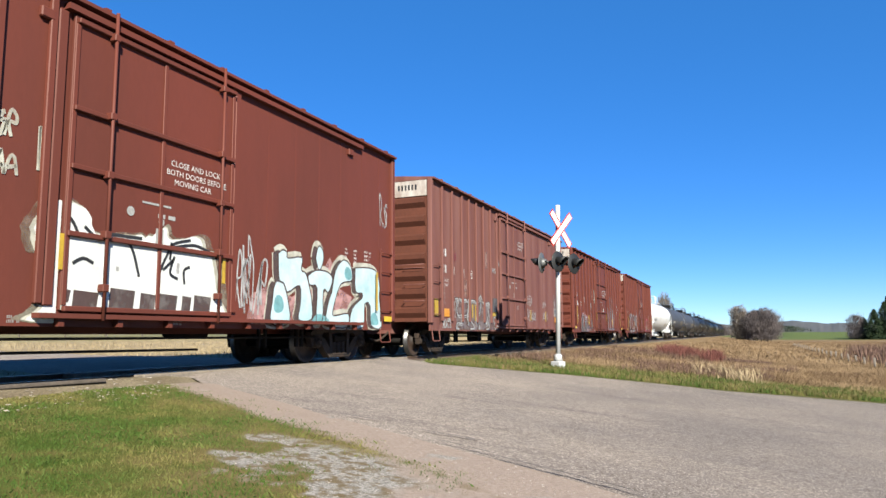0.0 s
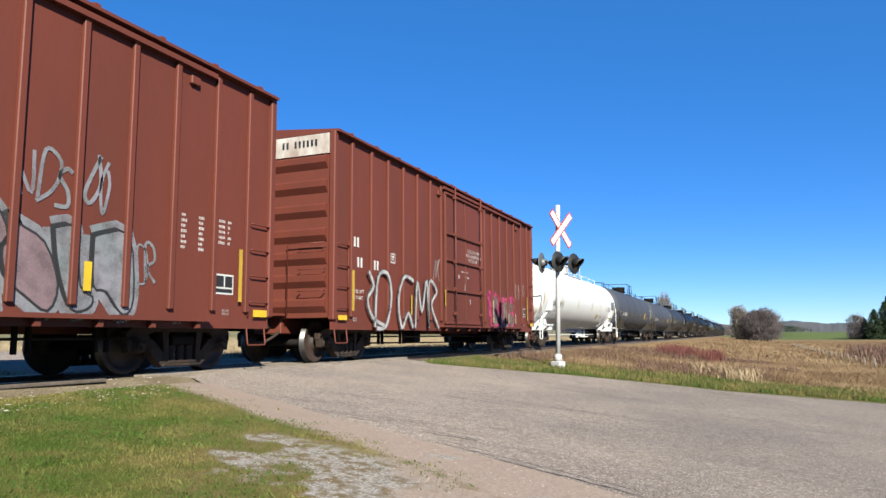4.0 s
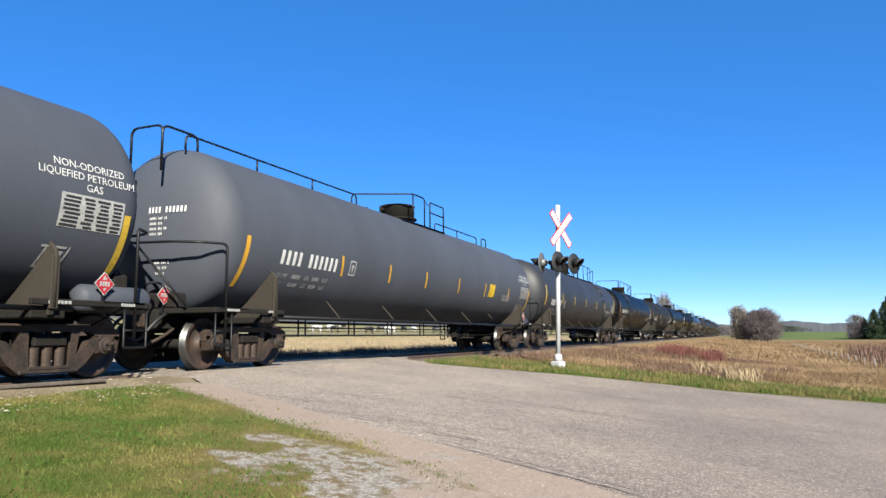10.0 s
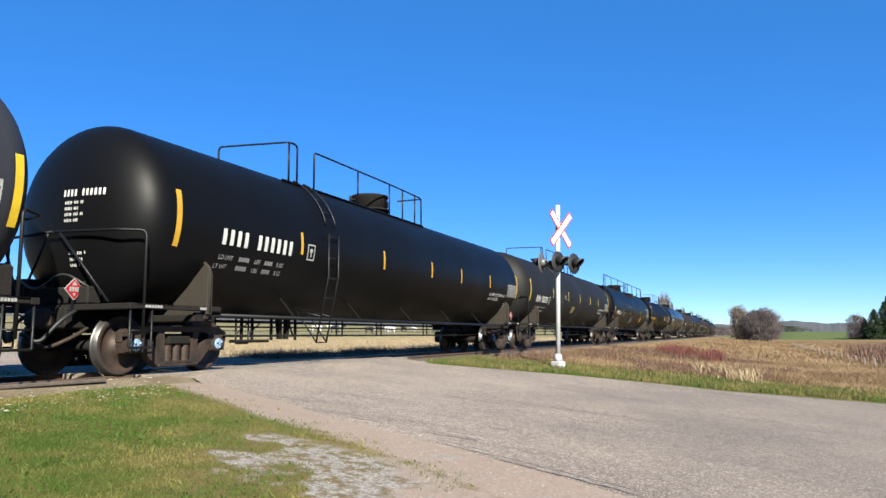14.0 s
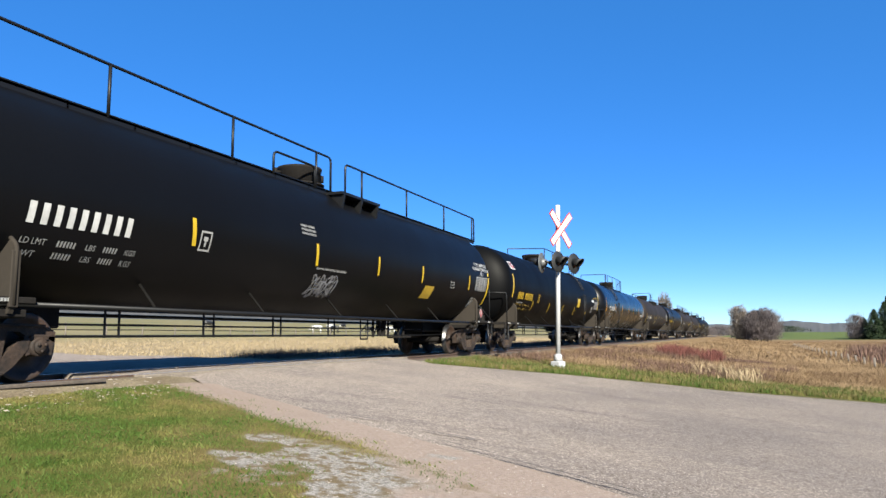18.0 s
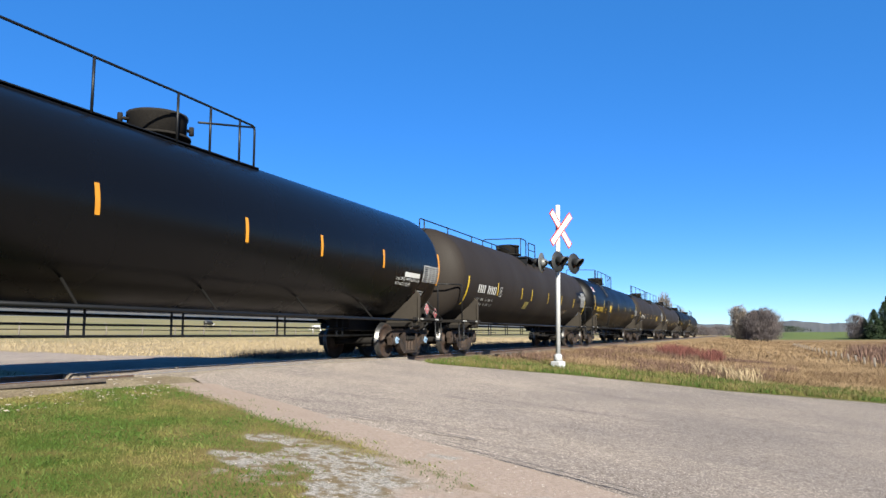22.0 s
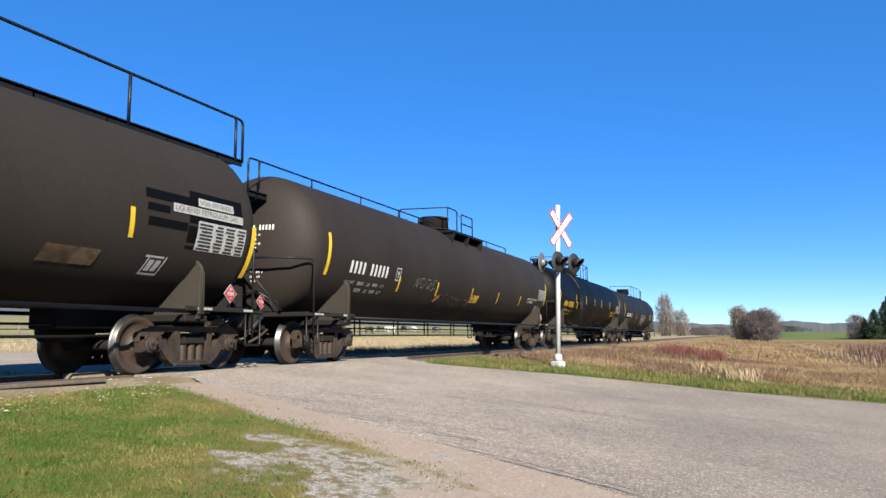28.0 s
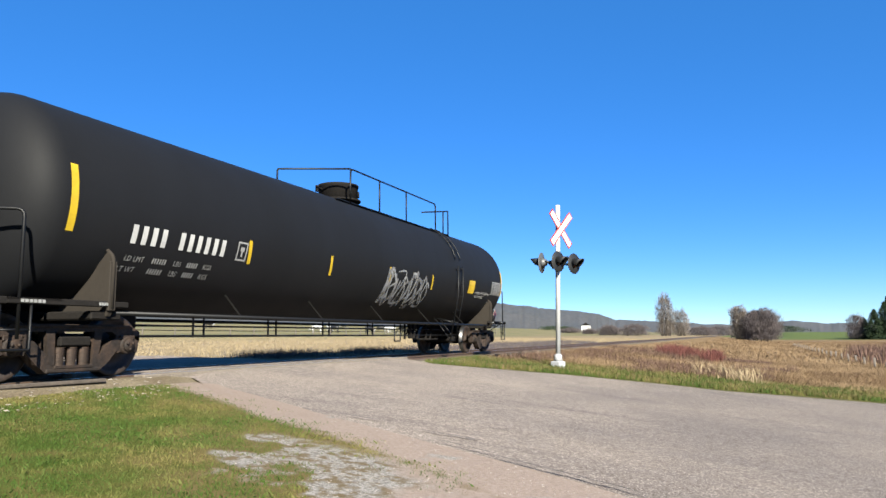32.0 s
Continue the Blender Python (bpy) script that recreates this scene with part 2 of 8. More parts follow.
def tube(bm, pts, r, seg=6, mi=0, caps=True):
    """A round bar through the points."""
    pts = [Vector(p) for p in pts]
    rings = []
    for i, p in enumerate(pts):
        d = ((pts[min(i + 1, len(pts) - 1)] - p).normalized() + (p - pts[max(i - 1, 0)]).normalized()).normalized()
        a = d.orthogonal().normalized() if not rings else (prev - d * prev.dot(d)).normalized()
        prev = a
        b = d.cross(a)
        rr = r[i] if isinstance(r, (list, tuple)) else r
        rings.append([bm.verts.new(p + rr * (math.cos(2 * math.pi * k / seg) * a + math.sin(2 * math.pi * k / seg) * b)) for k in range(seg)])
    for q, w in zip(rings, rings[1:]):
        for k in range(seg):
            f = bm.faces.new((q[k], q[(k + 1) % seg], w[(k + 1) % seg], w[k]))
            f.material_index, f.smooth = mi, True
    if caps:
        for q in (rings[0][::-1], rings[-1]):
            bm.faces.new(q).material_index = mi
    return bm


def rounded(pts, r=0.12, n=4):
    """The polyline with its corners rounded."""
    pts = [Vector(p) for p in pts]
    out = [pts[0]]
    for a, p, b in zip(pts, pts[1:], pts[2:]):
        u, v = (a - p), (b - p)
        k = min(r, u.length * 0.45, v.length * 0.45)
        s, e = p + u.normalized() * k, p + v.normalized() * k
        for i in range(n + 1):
            t = i / n
            out.append(s * (1 - t) ** 2 + p * 2 * t * (1 - t) + e * t * t)
    return out + [pts[-1]]


def lathe(bm, profile, seg=24, axis="x", centre=(0, 0, 0), mi=0):
    """Turns a profile of (along, radius) round an axis."""
    rings = []
    for a, r in profile:
        ring = []
        for k in range(seg):
            c, s = r * math.cos(2 * math.pi * k / seg), r * math.sin(2 * math.pi * k / seg)
            p = {"x": (a, c, s), "y": (s, a, c), "z": (c, s, a)}[axis]
            ring.append(bm.verts.new(Vector(p) + Vector(centre)))
        rings.append(ring)
    for q, w in zip(rings, rings[1:]):
        for k in range(seg):
            f = bm.faces.new((q[k], q[(k + 1) % seg], w[(k + 1) % seg], w[k]))
            f.material_index, f.smooth = mi, True
    for q in (rings[0], rings[-1]):
        if profile[rings.index(q)][1] > 1e-4:
            bm.faces.new(q if q is rings[-1] else q[::-1]).material_index = mi
    return bm


def slab(bm, outline, d0, d1, plane="yz", mi=0):
    """A flat outline given thickness from d0 to d1."""
    def p(a, b, d):
        return {"yz": (d, a, b), "xz": (a, d, b), "xy": (a, b, d)}[plane]
    lo, hi = [bm.verts.new(p(a, b, d0)) for a, b in outline], [bm.verts.new(p(a, b, d1)) for a, b in outline]
    n = len(outline)
    fs = [bm.faces.new(lo[::-1]), bm.faces.new(hi)] + [bm.faces.new((lo[i], lo[(i + 1) % n], hi[(i + 1) % n], hi[i])) for i in range(n)]
    for f in fs:
        f.material_index = mi
    return bm


def fix(bm):
    bmesh.ops.recalc_face_normals(bm, faces=bm.faces)
    return bm


def smoothstep(t):
    t = max(0.0, min(1.0, t))
    return t * t * (3 - 2 * t)


# ---- the lie of the land ----
PROFILE = ((-900, 30), (-400, 15), (-120, 4.6), (-60, 1.3), (-30, 0.28), (-14, 0.06), (-6, 0.0), (-3.4, -0.06), (-1.7, -0.14),
           (1.7, -0.14), (4.9, -0.42), (9, -0.86), (12.4, -1.2), (14.5, -1.3), (40, -1.5), (400, -1.5), (900, 2))


def land(x, y):
    """Height of the ground."""
    u = x - DC
    for (a, za), (b, zb) in zip(PROFILE, PROFILE[1:]):
        if u <= b:
            z = za + (zb - za) * (u - a) / (b - a)
            break
    else:
        z = PROFILE[-1][1]
    if u > 12:
        z += 2.7 * smoothstep((y - 255) / 130) * smoothstep((u - 14) / 16)
    if abs(u) > 5:
        z += 0.05 * noise.noise((x * 0.35, y * 0.35, 0)) * min(1, (abs(u) - 5) / 4)
    return z


def along(pts, x):
    for (a, ya), (b, yb) in zip(pts, pts[1:]):
        if x <= b:
            return ya + (yb - ya) * (x - a) / (b - a)
    return pts[-1][1]


ROAD_NEAR = ((-90, 30), (-25, 12), (-11, 9.0), (-8.1, 8.9), (-5.4, 7.6), (-4.25, 7.14), (-3.6, 6.92), (-2.5, 6.52), (-1.0, 5.95), (2, 3.4), (8, -6), (20, -30), (60, -90))
ROAD_FAR = ((-90, 33), (-25, 18.4), (-18.5, 16.1), (-11, 16.6), (-8.6, 17.0), (-7.1, 17.15), (-4.3, 18.12), (-0.3, 19.5), (3.2, 21.0), (60, 45))


TURF_EDGE = ((-9.2, 8.0), (-7.7, 8.04), (-6.74, 7.6), (-6.1, 7.36), (-5.0, 6.75), (-4.5, 6.62), (-3.95, 6.43), (-3.35, 6.13), (-2.7, 5.85), (2, 3.2))


def gravelly(x, y):
    """Above zero where bare gravel shows instead of grass, near the road's edge and on the corner."""
    edge = along(TURF_EDGE, x)
    rough = 0.09 * noise.noise((x * 4, y * 4, 1)) + 0.05 * noise.noise((x * 11, y * 11, 4))
    patch = 0.8 * (x + 4.5) + 0.6 * (y - 5.95) + 0.75 * noise.noise((x * 1.7, y * 1.7, 2)) + 0.45 * noise.noise((x * 5, y * 5, 7))
    shoulder = 0.6 * (3.3 - along(ROAD_NEAR, x) + y) + 0.5 * noise.noise((x * 0.9, y * 0.9, 12))
    bare = max(y - edge + rough, min(patch, edge - max(0.0, 0.38 - 0.42 * (x + 4.0)) - y + 2 * rough))
    return min(bare, shoulder) - 2.0 * smoothstep((-3.5 - y) / 3.0)


def on_road(x, y):
    """How far a place lies inside the asphalt's edges, in metres."""
    return min(along(ROAD_FAR, x) - y, y - along(ROAD_NEAR, x))


def grid_axis(lo, hi, fine, near):
    """Coordinates, close together round the near stretch and wider apart far off."""
    out, v, step = [], near[0], fine
    while v < near[1]:
        out.append(v)
        v += fine
    step = fine
    while v < hi:
        out.append(v)
        step *= 1.12
        v += step
    out.append(hi)
    v, step = near[0], fine
    while v > lo:
        step *= 1.12
        v -= step
        out.append(max(v, lo))
    return sorted(set(out))


def ground_material():
    """Green verge, dry meadow and pasture, blended by where they grow."""
    m = bpy.data.materials.new("meadow_ground")
    m.use_nodes = True
    n, l = m.node_tree.nodes, m.node_tree.links
    b = n["Principled BSDF"]
    b.inputs["Roughness"].default_value = 0.95
    b.inputs["Specular IOR Level"].default_value = 0.1
    tc = n.new("ShaderNodeTexCoord")
    sep = n.new("ShaderNodeSeparateXYZ")
    l.new(tc.outputs["Object"], sep.inputs[0])

    def noisy(scale, detail=5):
        t = n.new("ShaderNodeTexNoise")
        t.inputs["Scale"].default_value, t.inputs["Detail"].default_value = scale, detail
        l.new(tc.outputs["Object"], t.inputs["Vector"])
        return t.outputs["Fac"]

    def ramp(sock, lo, hi):
        r = n.new("ShaderNodeMapRange")
        if lo > hi:
            lo, hi = hi, lo
            r.inputs["To Min"].default_value, r.inputs["To Max"].default_value = 1, 0
        r.inputs["From Min"].default_value, r.inputs["From Max"].default_value = lo, hi
        l.new(sock, r.inputs[0])
        return r.outputs[0]

    def op(kind, a, c):
        o = n.new("ShaderNodeMath")
        o.operation = kind
        for i, v in enumerate((a, c)):
            if isinstance(v, (int, float)):
                o.inputs[i].default_value = v
            else:
                l.new(v, o.inputs[i])
        return o.outputs[0]

    def mixc(fac, a, c):
        o = n.new("ShaderNodeMix")
        o.data_type = "RGBA"
        l.new(fac, o.inputs["Factor"])
        for key, v in (("A", a), ("B", c)):
            if isinstance(v, tuple):
                o.inputs[key].default_value = (*v, 1)
            else:
                l.new(v, o.inputs[key])
        return o.outputs["Result"]

    x, y = sep.outputs["X"], sep.outputs["Y"]
    wob = op("MULTIPLY", op("SUBTRACT", noisy(0.25), 0.5), 6.0)
    fine, mid, big = noisy(14, 6), noisy(1.3, 5), noisy(0.06, 4)
    green = mixc(ramp(mid, 0.38, 0.68), (0.040, 0.046, 0.0095), (0.072, 0.062, 0.022))
    dry = mixc(ramp(mid, 0.35, 0.65), (0.1634, 0.1115, 0.05695), (0.104, 0.06689, 0.03269))
    past = mixc(ramp(big, 0.4, 0.6), (0.108, 0.102, 0.050), (0.148, 0.126, 0.068))
    stub = mixc(ramp(mid, 0.35, 0.65), (0.190, 0.149, 0.090), (0.160, 0.123, 0.072))
    # dry meadow right of the line and beyond it, green verge by the road
    c = mixc(ramp(op("SUBTRACT", op("ADD", y, op("MULTIPLY", wob, 0.4)), op("MULTIPLY", x, 0.42)), 22.2, 24.0), green, dry)
    c = mixc(ramp(op("ADD", y, op("MULTIPLY", wob, 3.0)), 238, 262), c, (0.06437, 0.08424, 0.02477))
    left = mixc(ramp(op("ADD", x, op("MULTIPLY", wob, 0.8)), -46, -37), past, stub)
    c = mixc(ramp(x, DC - 1.0, DC + 1.0), left, c)
    v = n.new("ShaderNodeHueSaturation")
    l.new(ramp(fine, -0.6, 1.1), v.inputs["Value"])
    vv = n.new("ShaderNodeMapRange")
    vv.inputs["To Min"].default_value, vv.inputs["To Max"].default_value = 0.6, 1.4
    l.new(fine, vv.inputs[0])
    l.new(vv.outputs[0], v.inputs["Value"])
    l.new(c, v.inputs["Color"])
    l.new(v.outputs[0], b.inputs["Base Color"])
    bp = n.new("ShaderNodeBump")
    bp.inputs["Strength"].default_value, bp.inputs["Distance"].default_value = 0.35, 0.05
    l.new(fine, bp.inputs["Height"])
    l.new(bp.outputs[0], b.inputs["Normal"])
    return m


def sheet(name, xs, ys, height, material, keep=None, label="", category=""):
    me = bpy.data.meshes.new(name)
    vs = [(x, y, height(x, y)) for y in ys for x in xs]
    w = len(xs)
    fs = []
    for j in range(len(ys) - 1):
        for i in range(w - 1):
            if keep is None or keep((xs[i] + xs[i + 1]) / 2, (ys[j] + ys[j + 1]) / 2):
                fs.append((j * w + i, j * w + i + 1, (j + 1) * w + i + 1, (j + 1) * w + i))
    me.from_pydata(vs, [], fs)
    me.materials.append(material)
    for p in me.polygons:
        p.use_smooth = True
    return tagged(new(name, me), label, category, kind="structure")


GX, GY = grid_axis(-2500, 2500, 0.45, (-16, 10)), grid_axis(-600, 4000, 0.5, (-6, 40))
sheet("ground", GX, GY, land, ground_material(), label="grassy ground, green near the road and dry beyond", category="ground")


# ---- verge: turf and bare gravel at the corner of the road ----
def verge_material():
    """Soil under the turf, stony grey gravel and tan dust where it is bare."""
    m = bpy.data.materials.new("verge_soil")
    m.use_nodes = True
    n, l = m.node_tree.nodes, m.node_tree.links
    b = n["Principled BSDF"]
    b.inputs["Roughness"].default_value, b.inputs["Specular IOR Level"].default_value = 0.95, 0.05
    tc, at = n.new("ShaderNodeTexCoord"), n.new("ShaderNodeAttribute")
    at.attribute_name = "bare"
    st = n.new("ShaderNodeAttribute")
    st.attribute_name = "stony"

    def noisy(scale, detail=5):
        t = n.new("ShaderNodeTexNoise")
        t.inputs["Scale"].default_value, t.inputs["Detail"].default_value = scale, detail
        l.new(tc.outputs["Object"], t.inputs["Vector"])
        return t.outputs["Fac"]

    def ramp(sock, lo, hi):
        r = n.new("ShaderNodeMapRange")
        r.inputs["From Min"].default_value, r.inputs["From Max"].default_value = lo, hi
        l.new(sock, r.inputs[0])
        return r.outputs[0]

    def mixc(fac, a, c):
        o = n.new("ShaderNodeMix")
        o.data_type = "RGBA"
        l.new(fac, o.inputs["Factor"])
        for key, v in (("A", a), ("B", c)):
            if isinstance(v, tuple):
                o.inputs[key].default_value = (*v, 1)
            else:
                l.new(v, o.inputs[key])
        return o.outputs["Result"]

    vo = n.new("ShaderNodeTexVoronoi")
    vo.inputs["Scale"].default_value = 62
    l.new(tc.outputs["Object"], vo.inputs["Vector"])
    sp = n.new("ShaderNodeSeparateColor")
    l.new(vo.outputs["Color"], sp.inputs[0])
    turf = mixc(ramp(noisy(2.2), 0.38, 0.66), (0.036, 0.050, 0.009), (0.076, 0.065, 0.022))
    turf = mixc(ramp(at.outputs["Fac"], -0.9, -0.02), turf, (0.088, 0.066, 0.030))
    dust = mixc(ramp(noisy(30, 6), 0.3, 0.7), (0.158, 0.123, 0.102), (0.214, 0.172, 0.149))
    grey = mixc(sp.outputs[0], (0.098, 0.089, 0.080), (0.235, 0.220, 0.204))
    soil = mixc(ramp(noisy(9, 6), 0.46, 0.62), grey, (0.092, 0.070, 0.042))
    dust = mixc(ramp(noisy(2.6, 6), 0.60, 0.72), dust, grey)
    bare = mixc(ramp(st.outputs["Fac"], 0.0, 0.5), dust, soil)
    l.new(mixc(ramp(at.outputs["Fac"], -0.10, 0.10), turf, bare), b.inputs["Base Color"])
    bp = n.new("ShaderNodeBump")
    bp.inputs["Strength"].default_value, bp.inputs["Distance"].default_value = 0.6, 0.012
    l.new(vo.outputs["Distance"], bp.inputs["Height"])
    l.new(bp.outputs[0], b.inputs["Normal"])
    return m


def verge():
    step = 0.08
    xs = [DC + 1.25 + step * i for i in range(int(17.5 / step))]
    ys = [-7.0 + step * i for i in range(int(16.1 / step))]
    ob = sheet("verge", xs, ys, lambda x, y: land(x, y) + 0.006, verge_material(), lambda x, y: on_road(x, y) < 0.6, "turf and bare stony gravel at the road corner", "verge")
    a = ob.data.attributes.new("bare", "FLOAT", "POINT")
    a.data.foreach_set("value", [gravelly(v.co.x, v.co.y) for v in ob.data.vertices])
    a = ob.data.attributes.new("stony", "FLOAT", "POINT")
    a.data.foreach_set("value", [min(1.0, 2.5 * (along(TURF_EDGE, v.co.x) - 0.05 - v.co.y)) * smoothstep((-2.3 - v.co.x + 0.8 * noise.noise((v.co.x * 2, v.co.y * 2, 6))) / 0.8) for v in ob.data.vertices])


verge()


# ---- road ----
def road():
    bm = bmesh.new()
    xs = [-60 + 0.5 * i for i in range(0, 241)]
    rows = []
    for x in xs:
        a, b = along(ROAD_NEAR, x), along(ROAD_FAR, x)
        wig = 0.07 * noise.noise((x * 0.9, 3, 0)) + 0.04 * noise.noise((x * 3.1, 8, 0))
        wig2 = 0.10 * noise.noise((x * 0.8, 30, 0)) + 0.06 * noise.noise((x * 2.7, 44, 0))
        a, b = a + wig2, b + wig
        row = []
        for k in range(13):
            y = a + (b - a) * k / 12
            z = max(land(x, y) + 0.05, -0.016 if abs(x - DC) < 1.75 else -9)
            if k in (0, 12):
                z -= 0.06
            row.append(bm.verts.new((x, y, z)))
        rows.append(row)
    for q, w in zip(rows, rows[1:]):
        mid = (q[0].co.x + w[0].co.x) / 2 - DC
        for k in range(12):
            if any(abs(mid - c) < 0.16 for c in (-0.75, 0.75)):
                continue
            bm.faces.new((q[k], w[k], w[k + 1], q[k + 1])).smooth = True
    return tagged(part("road", bm, M_ASPH), "worn grey asphalt road crossing the railway", "road", kind="structure")


road()


# ---- track ----
def track():
    for side in (-1, 1):
        bm = bmesh.new()
        prof = ((-0.07, -0.172), (0.07, -0.172), (0.07, -0.155), (0.012, -0.13), (0.012, -0.045), (0.036, -0.035), (0.036, -0.006), (0.028, 0), (-0.028, 0), (-0.036, -0.006), (-0.036, -0.035), (-0.012, -0.045), (-0.012, -0.13), (-0.07, -0.155))
        ys = [-120, 0, 20, 60, 200, 900]
        rings = [[bm.verts.new((DC + side * 0.755 + a, y, b)) for a, b in prof] for y in ys]
        for q, w in zip(rings, rings[1:]):
            for k in range(len(prof)):
                f = bm.faces.new((q[k], q[(k + 1) % len(prof)], w[(k + 1) % len(prof)], w[k]))
                f.material_index = 1 if k == 7 else 0
        fix(bm)
        tagged(part("rail", bm, [M_RAIL, M_RAILTOP]), "worn steel rail with a bright top", "rail", "rails", "structure")
    bed = bmesh.new()
    ys = grid_axis(-120, 900, 0.7, (-4, 40))
    us = [-2.6, -2.2, -1.7, -1.1, -0.5, 0, 0.5, 0.70, 0.81, 1.1, 1.7, 2.2, 2.6]
    rows = []
    for y in ys:
        rows.append([bed.verts.new((DC + u, y, (-0.03 - 0.035 * max(0, u - 0.9) if 0.8 < u < 1.3 and 0 < y < 9 else -0.22 if u > 1.3 and 0 < y < 9 else -0.135 if abs(u) < 1.75 else -0.30 if abs(u) < 2.5 else -0.5) + (0.008 if 0.6 < u < 1.2 else 0.02) * noise.noise((u * 2, y * 1.7, 5)))) for u in us])
    for q, w in zip(rows, rows[1:]):
        for k in range(len(us) - 1):
            bed.faces.new((q[k], q[k + 1], w[k + 1], w[k])).smooth = True
    tagged(part("ballast_bed", bed, M_BALL), "brown gravel ballast under the railway", "ballast", kind="structure")


track()


# ---- rolling stock ----
WR = 0.45                         # wheel radius
SPEED = ((0, 9.806), (4, 9.977), (6, 10.084), (8, 10.226), (10, 10.397), (12, 10.576), (14, 10.74), (16, 10.899), (18, 11.044), (20, 11.171), (22, 11.264), (24, 11.373), (26, 11.492), (28, 11.596), (30, 11.68), (31.8, 11.75), (31.84, 9.6), (32, 9.6))


def travelled(t):
    """Metres that the train has run by t seconds."""
    d = 0.0
    for (a, va), (b, vb) in zip(SPEED, SPEED[1:]):
        k = min(max(t, a), b)
        vk = va + (vb - va) * (k - a) / (b - a)
        d += (k - a) * (va + vk) / 2
    return d


def wheel_mesh():
    bm = bmesh.new()
    lathe(bm, ((-0.075, 0.10), (-0.065, 0.14), (-0.03, 0.15), (-0.01, 0.30), (-0.055, 0.36), (-0.06, WR + 0.012), (-0.045, WR + 0.026), (-0.03, WR + 0.012), (-0.022, WR), (0.06, WR - 0.006), (0.066, WR - 0.02),
               (0.066, 0.37), (0.03, 0.34), (0.012, 0.28), (0.03, 0.16), (0.075, 0.14), (0.085, 0.10)), 28)
    for f in bm.faces:
        rr = [math.hypot(v.co.y, v.co.z) for v in f.verts]
        if min(rr) > WR - 0.03:
            f.material_index = 1
    return fix(bm)


def wheelset(car, y):
    ob = copies(car, "wheelset", lambda: lathe(bmesh.new(), ((-1.1, 0.075), (-0.72, 0.08), (-0.68, 0.095), (0, 0.08), (0.68, 0.095), (0.72, 0.08), (1.1, 0.075)), 14), M_UNDER)
    for s in (-1, 1):
        w = copies(ob, "wheel", wheel_mesh, [M_WHEEL, M_TREAD])
        w.matrix_basis = pose(s * 0.76, 0, 0, 0, 0, 0 if s > 0 else 180)
    ob.matrix_basis = pose(0, y, WR)
    return ob


STORE = {}


def copies(parent, name, make, material, m=None, label="", key="", smooth=False):
    """A part whose mesh is built once and then shared."""
    k = key or name
    if k not in STORE:
        ob = part(name, make(), material, parent, label, smooth)
        STORE[k] = ob.data
    else:
        ob = new(name, STORE[k])
        ob.parent = parent
        if label:
            tagged(ob, label)
    if name == "reflective_strip":
        tagged(ob, label, kind="stuff")
    if m is not None:
        ob.matrix_basis = m
    return ob


def side_frame_mesh():
    """A cast side frame: arched top chord, sloping tension members, two columns, open windows between them."""
    bm = bmesh.new()
    slab(bm, ((-1.12, 0.50), (-1.12, 0.64), (-1.02, 0.70), (-0.62, 0.745), (0.62, 0.745), (1.02, 0.70), (1.12, 0.64), (1.12, 0.50), (1.02, 0.55), (0.76, 0.55), (0.62, 0.645), (-0.62, 0.645), (-0.76, 0.55), (-1.02, 0.55)), -0.07, 0.07)
    box(bm, 0.05, 0.10, -0.96, 0.96, 0.70, 0.735, 0.01)
    for s in (-1, 1):
        slab(bm, [(s * a, b) for a, b in ((0.76, 0.56), (0.60, 0.52), (0.27, 0.20), (0.27, 0.10), (0.40, 0.10), (0.56, 0.22), (0.74, 0.42))], -0.08, 0.08)
        slab(bm, [(s * a, b) for a, b in ((0.44, 0.66), (0.31, 0.66), (0.29, 0.18), (0.38, 0.24))], -0.075, 0.085)
        slab(bm, [(s * a, b) for a, b in ((1.12, 0.58), (1.02, 0.58), (1.00, 0.36), (1.08, 0.34))], -0.06, 0.07)
        slab(bm, [(s * a, b) for a, b in ((0.68, 0.58), (0.78, 0.58), (0.78, 0.36), (0.72, 0.34))], -0.06, 0.07)
    box(bm, -0.10, 0.10, -0.42, 0.42, 0.10, 0.165, 0.02)
    box(bm, 0.07, 0.10, -0.30, 0.30, 0.16, 0.20, 0.005)
    return fix(bm)


def spring_mesh():
    prof = []
    for i in range(9):
        prof += [(0.165 + 0.032 * i, 0.06), (0.165 + 0.032 * i + 0.016, 0.092)]
    return lathe(bmesh.new(), prof, 12, "z")


def bolster_mesh():
    """The bolster between the side frames, with the brake beams and shoes."""
    bm = bmesh.new()
    box(bm, -1.06, 1.06, -0.20, 0.20, 0.43, 0.62, 0.03)
    box(bm, 1.06, 1.13, -0.24, 0.24, 0.45, 0.58, 0.02)
    box(bm, -1.13, -1.06, -0.24, 0.24, 0.45, 0.58, 0.02)
    box(bm, -0.35, 0.35, -0.35, 0.35, 0.62, 0.78, 0.03)
    for y in (-0.40, 0.40):
        box(bm, -0.85, 0.85, y - 0.05, y + 0.05, 0.30, 0.40, 0.01)
        for s in (-1, 1):
            box(bm, s * 0.76 - 0.06, s * 0.76 + 0.06, y - 0.05 + (0.02 if y < 0 else -0.02), y + 0.05, 0.26, 0.58, 0.01)
    return fix(bm)


def bearing_mesh():
    """Adapter, bearing and the bolted cap on the axle's end."""
    bm = bmesh.new()
    lathe(bm, ((-0.09, 0.0), (-0.09, 0.125), (0.09, 0.125), (0.10, 0.105), (0.105, 0.0)), 18)
    box(bm, -0.09, 0.09, -0.13, 0.13, 0.08, 0.15, 0.01)
    return fix(bm)


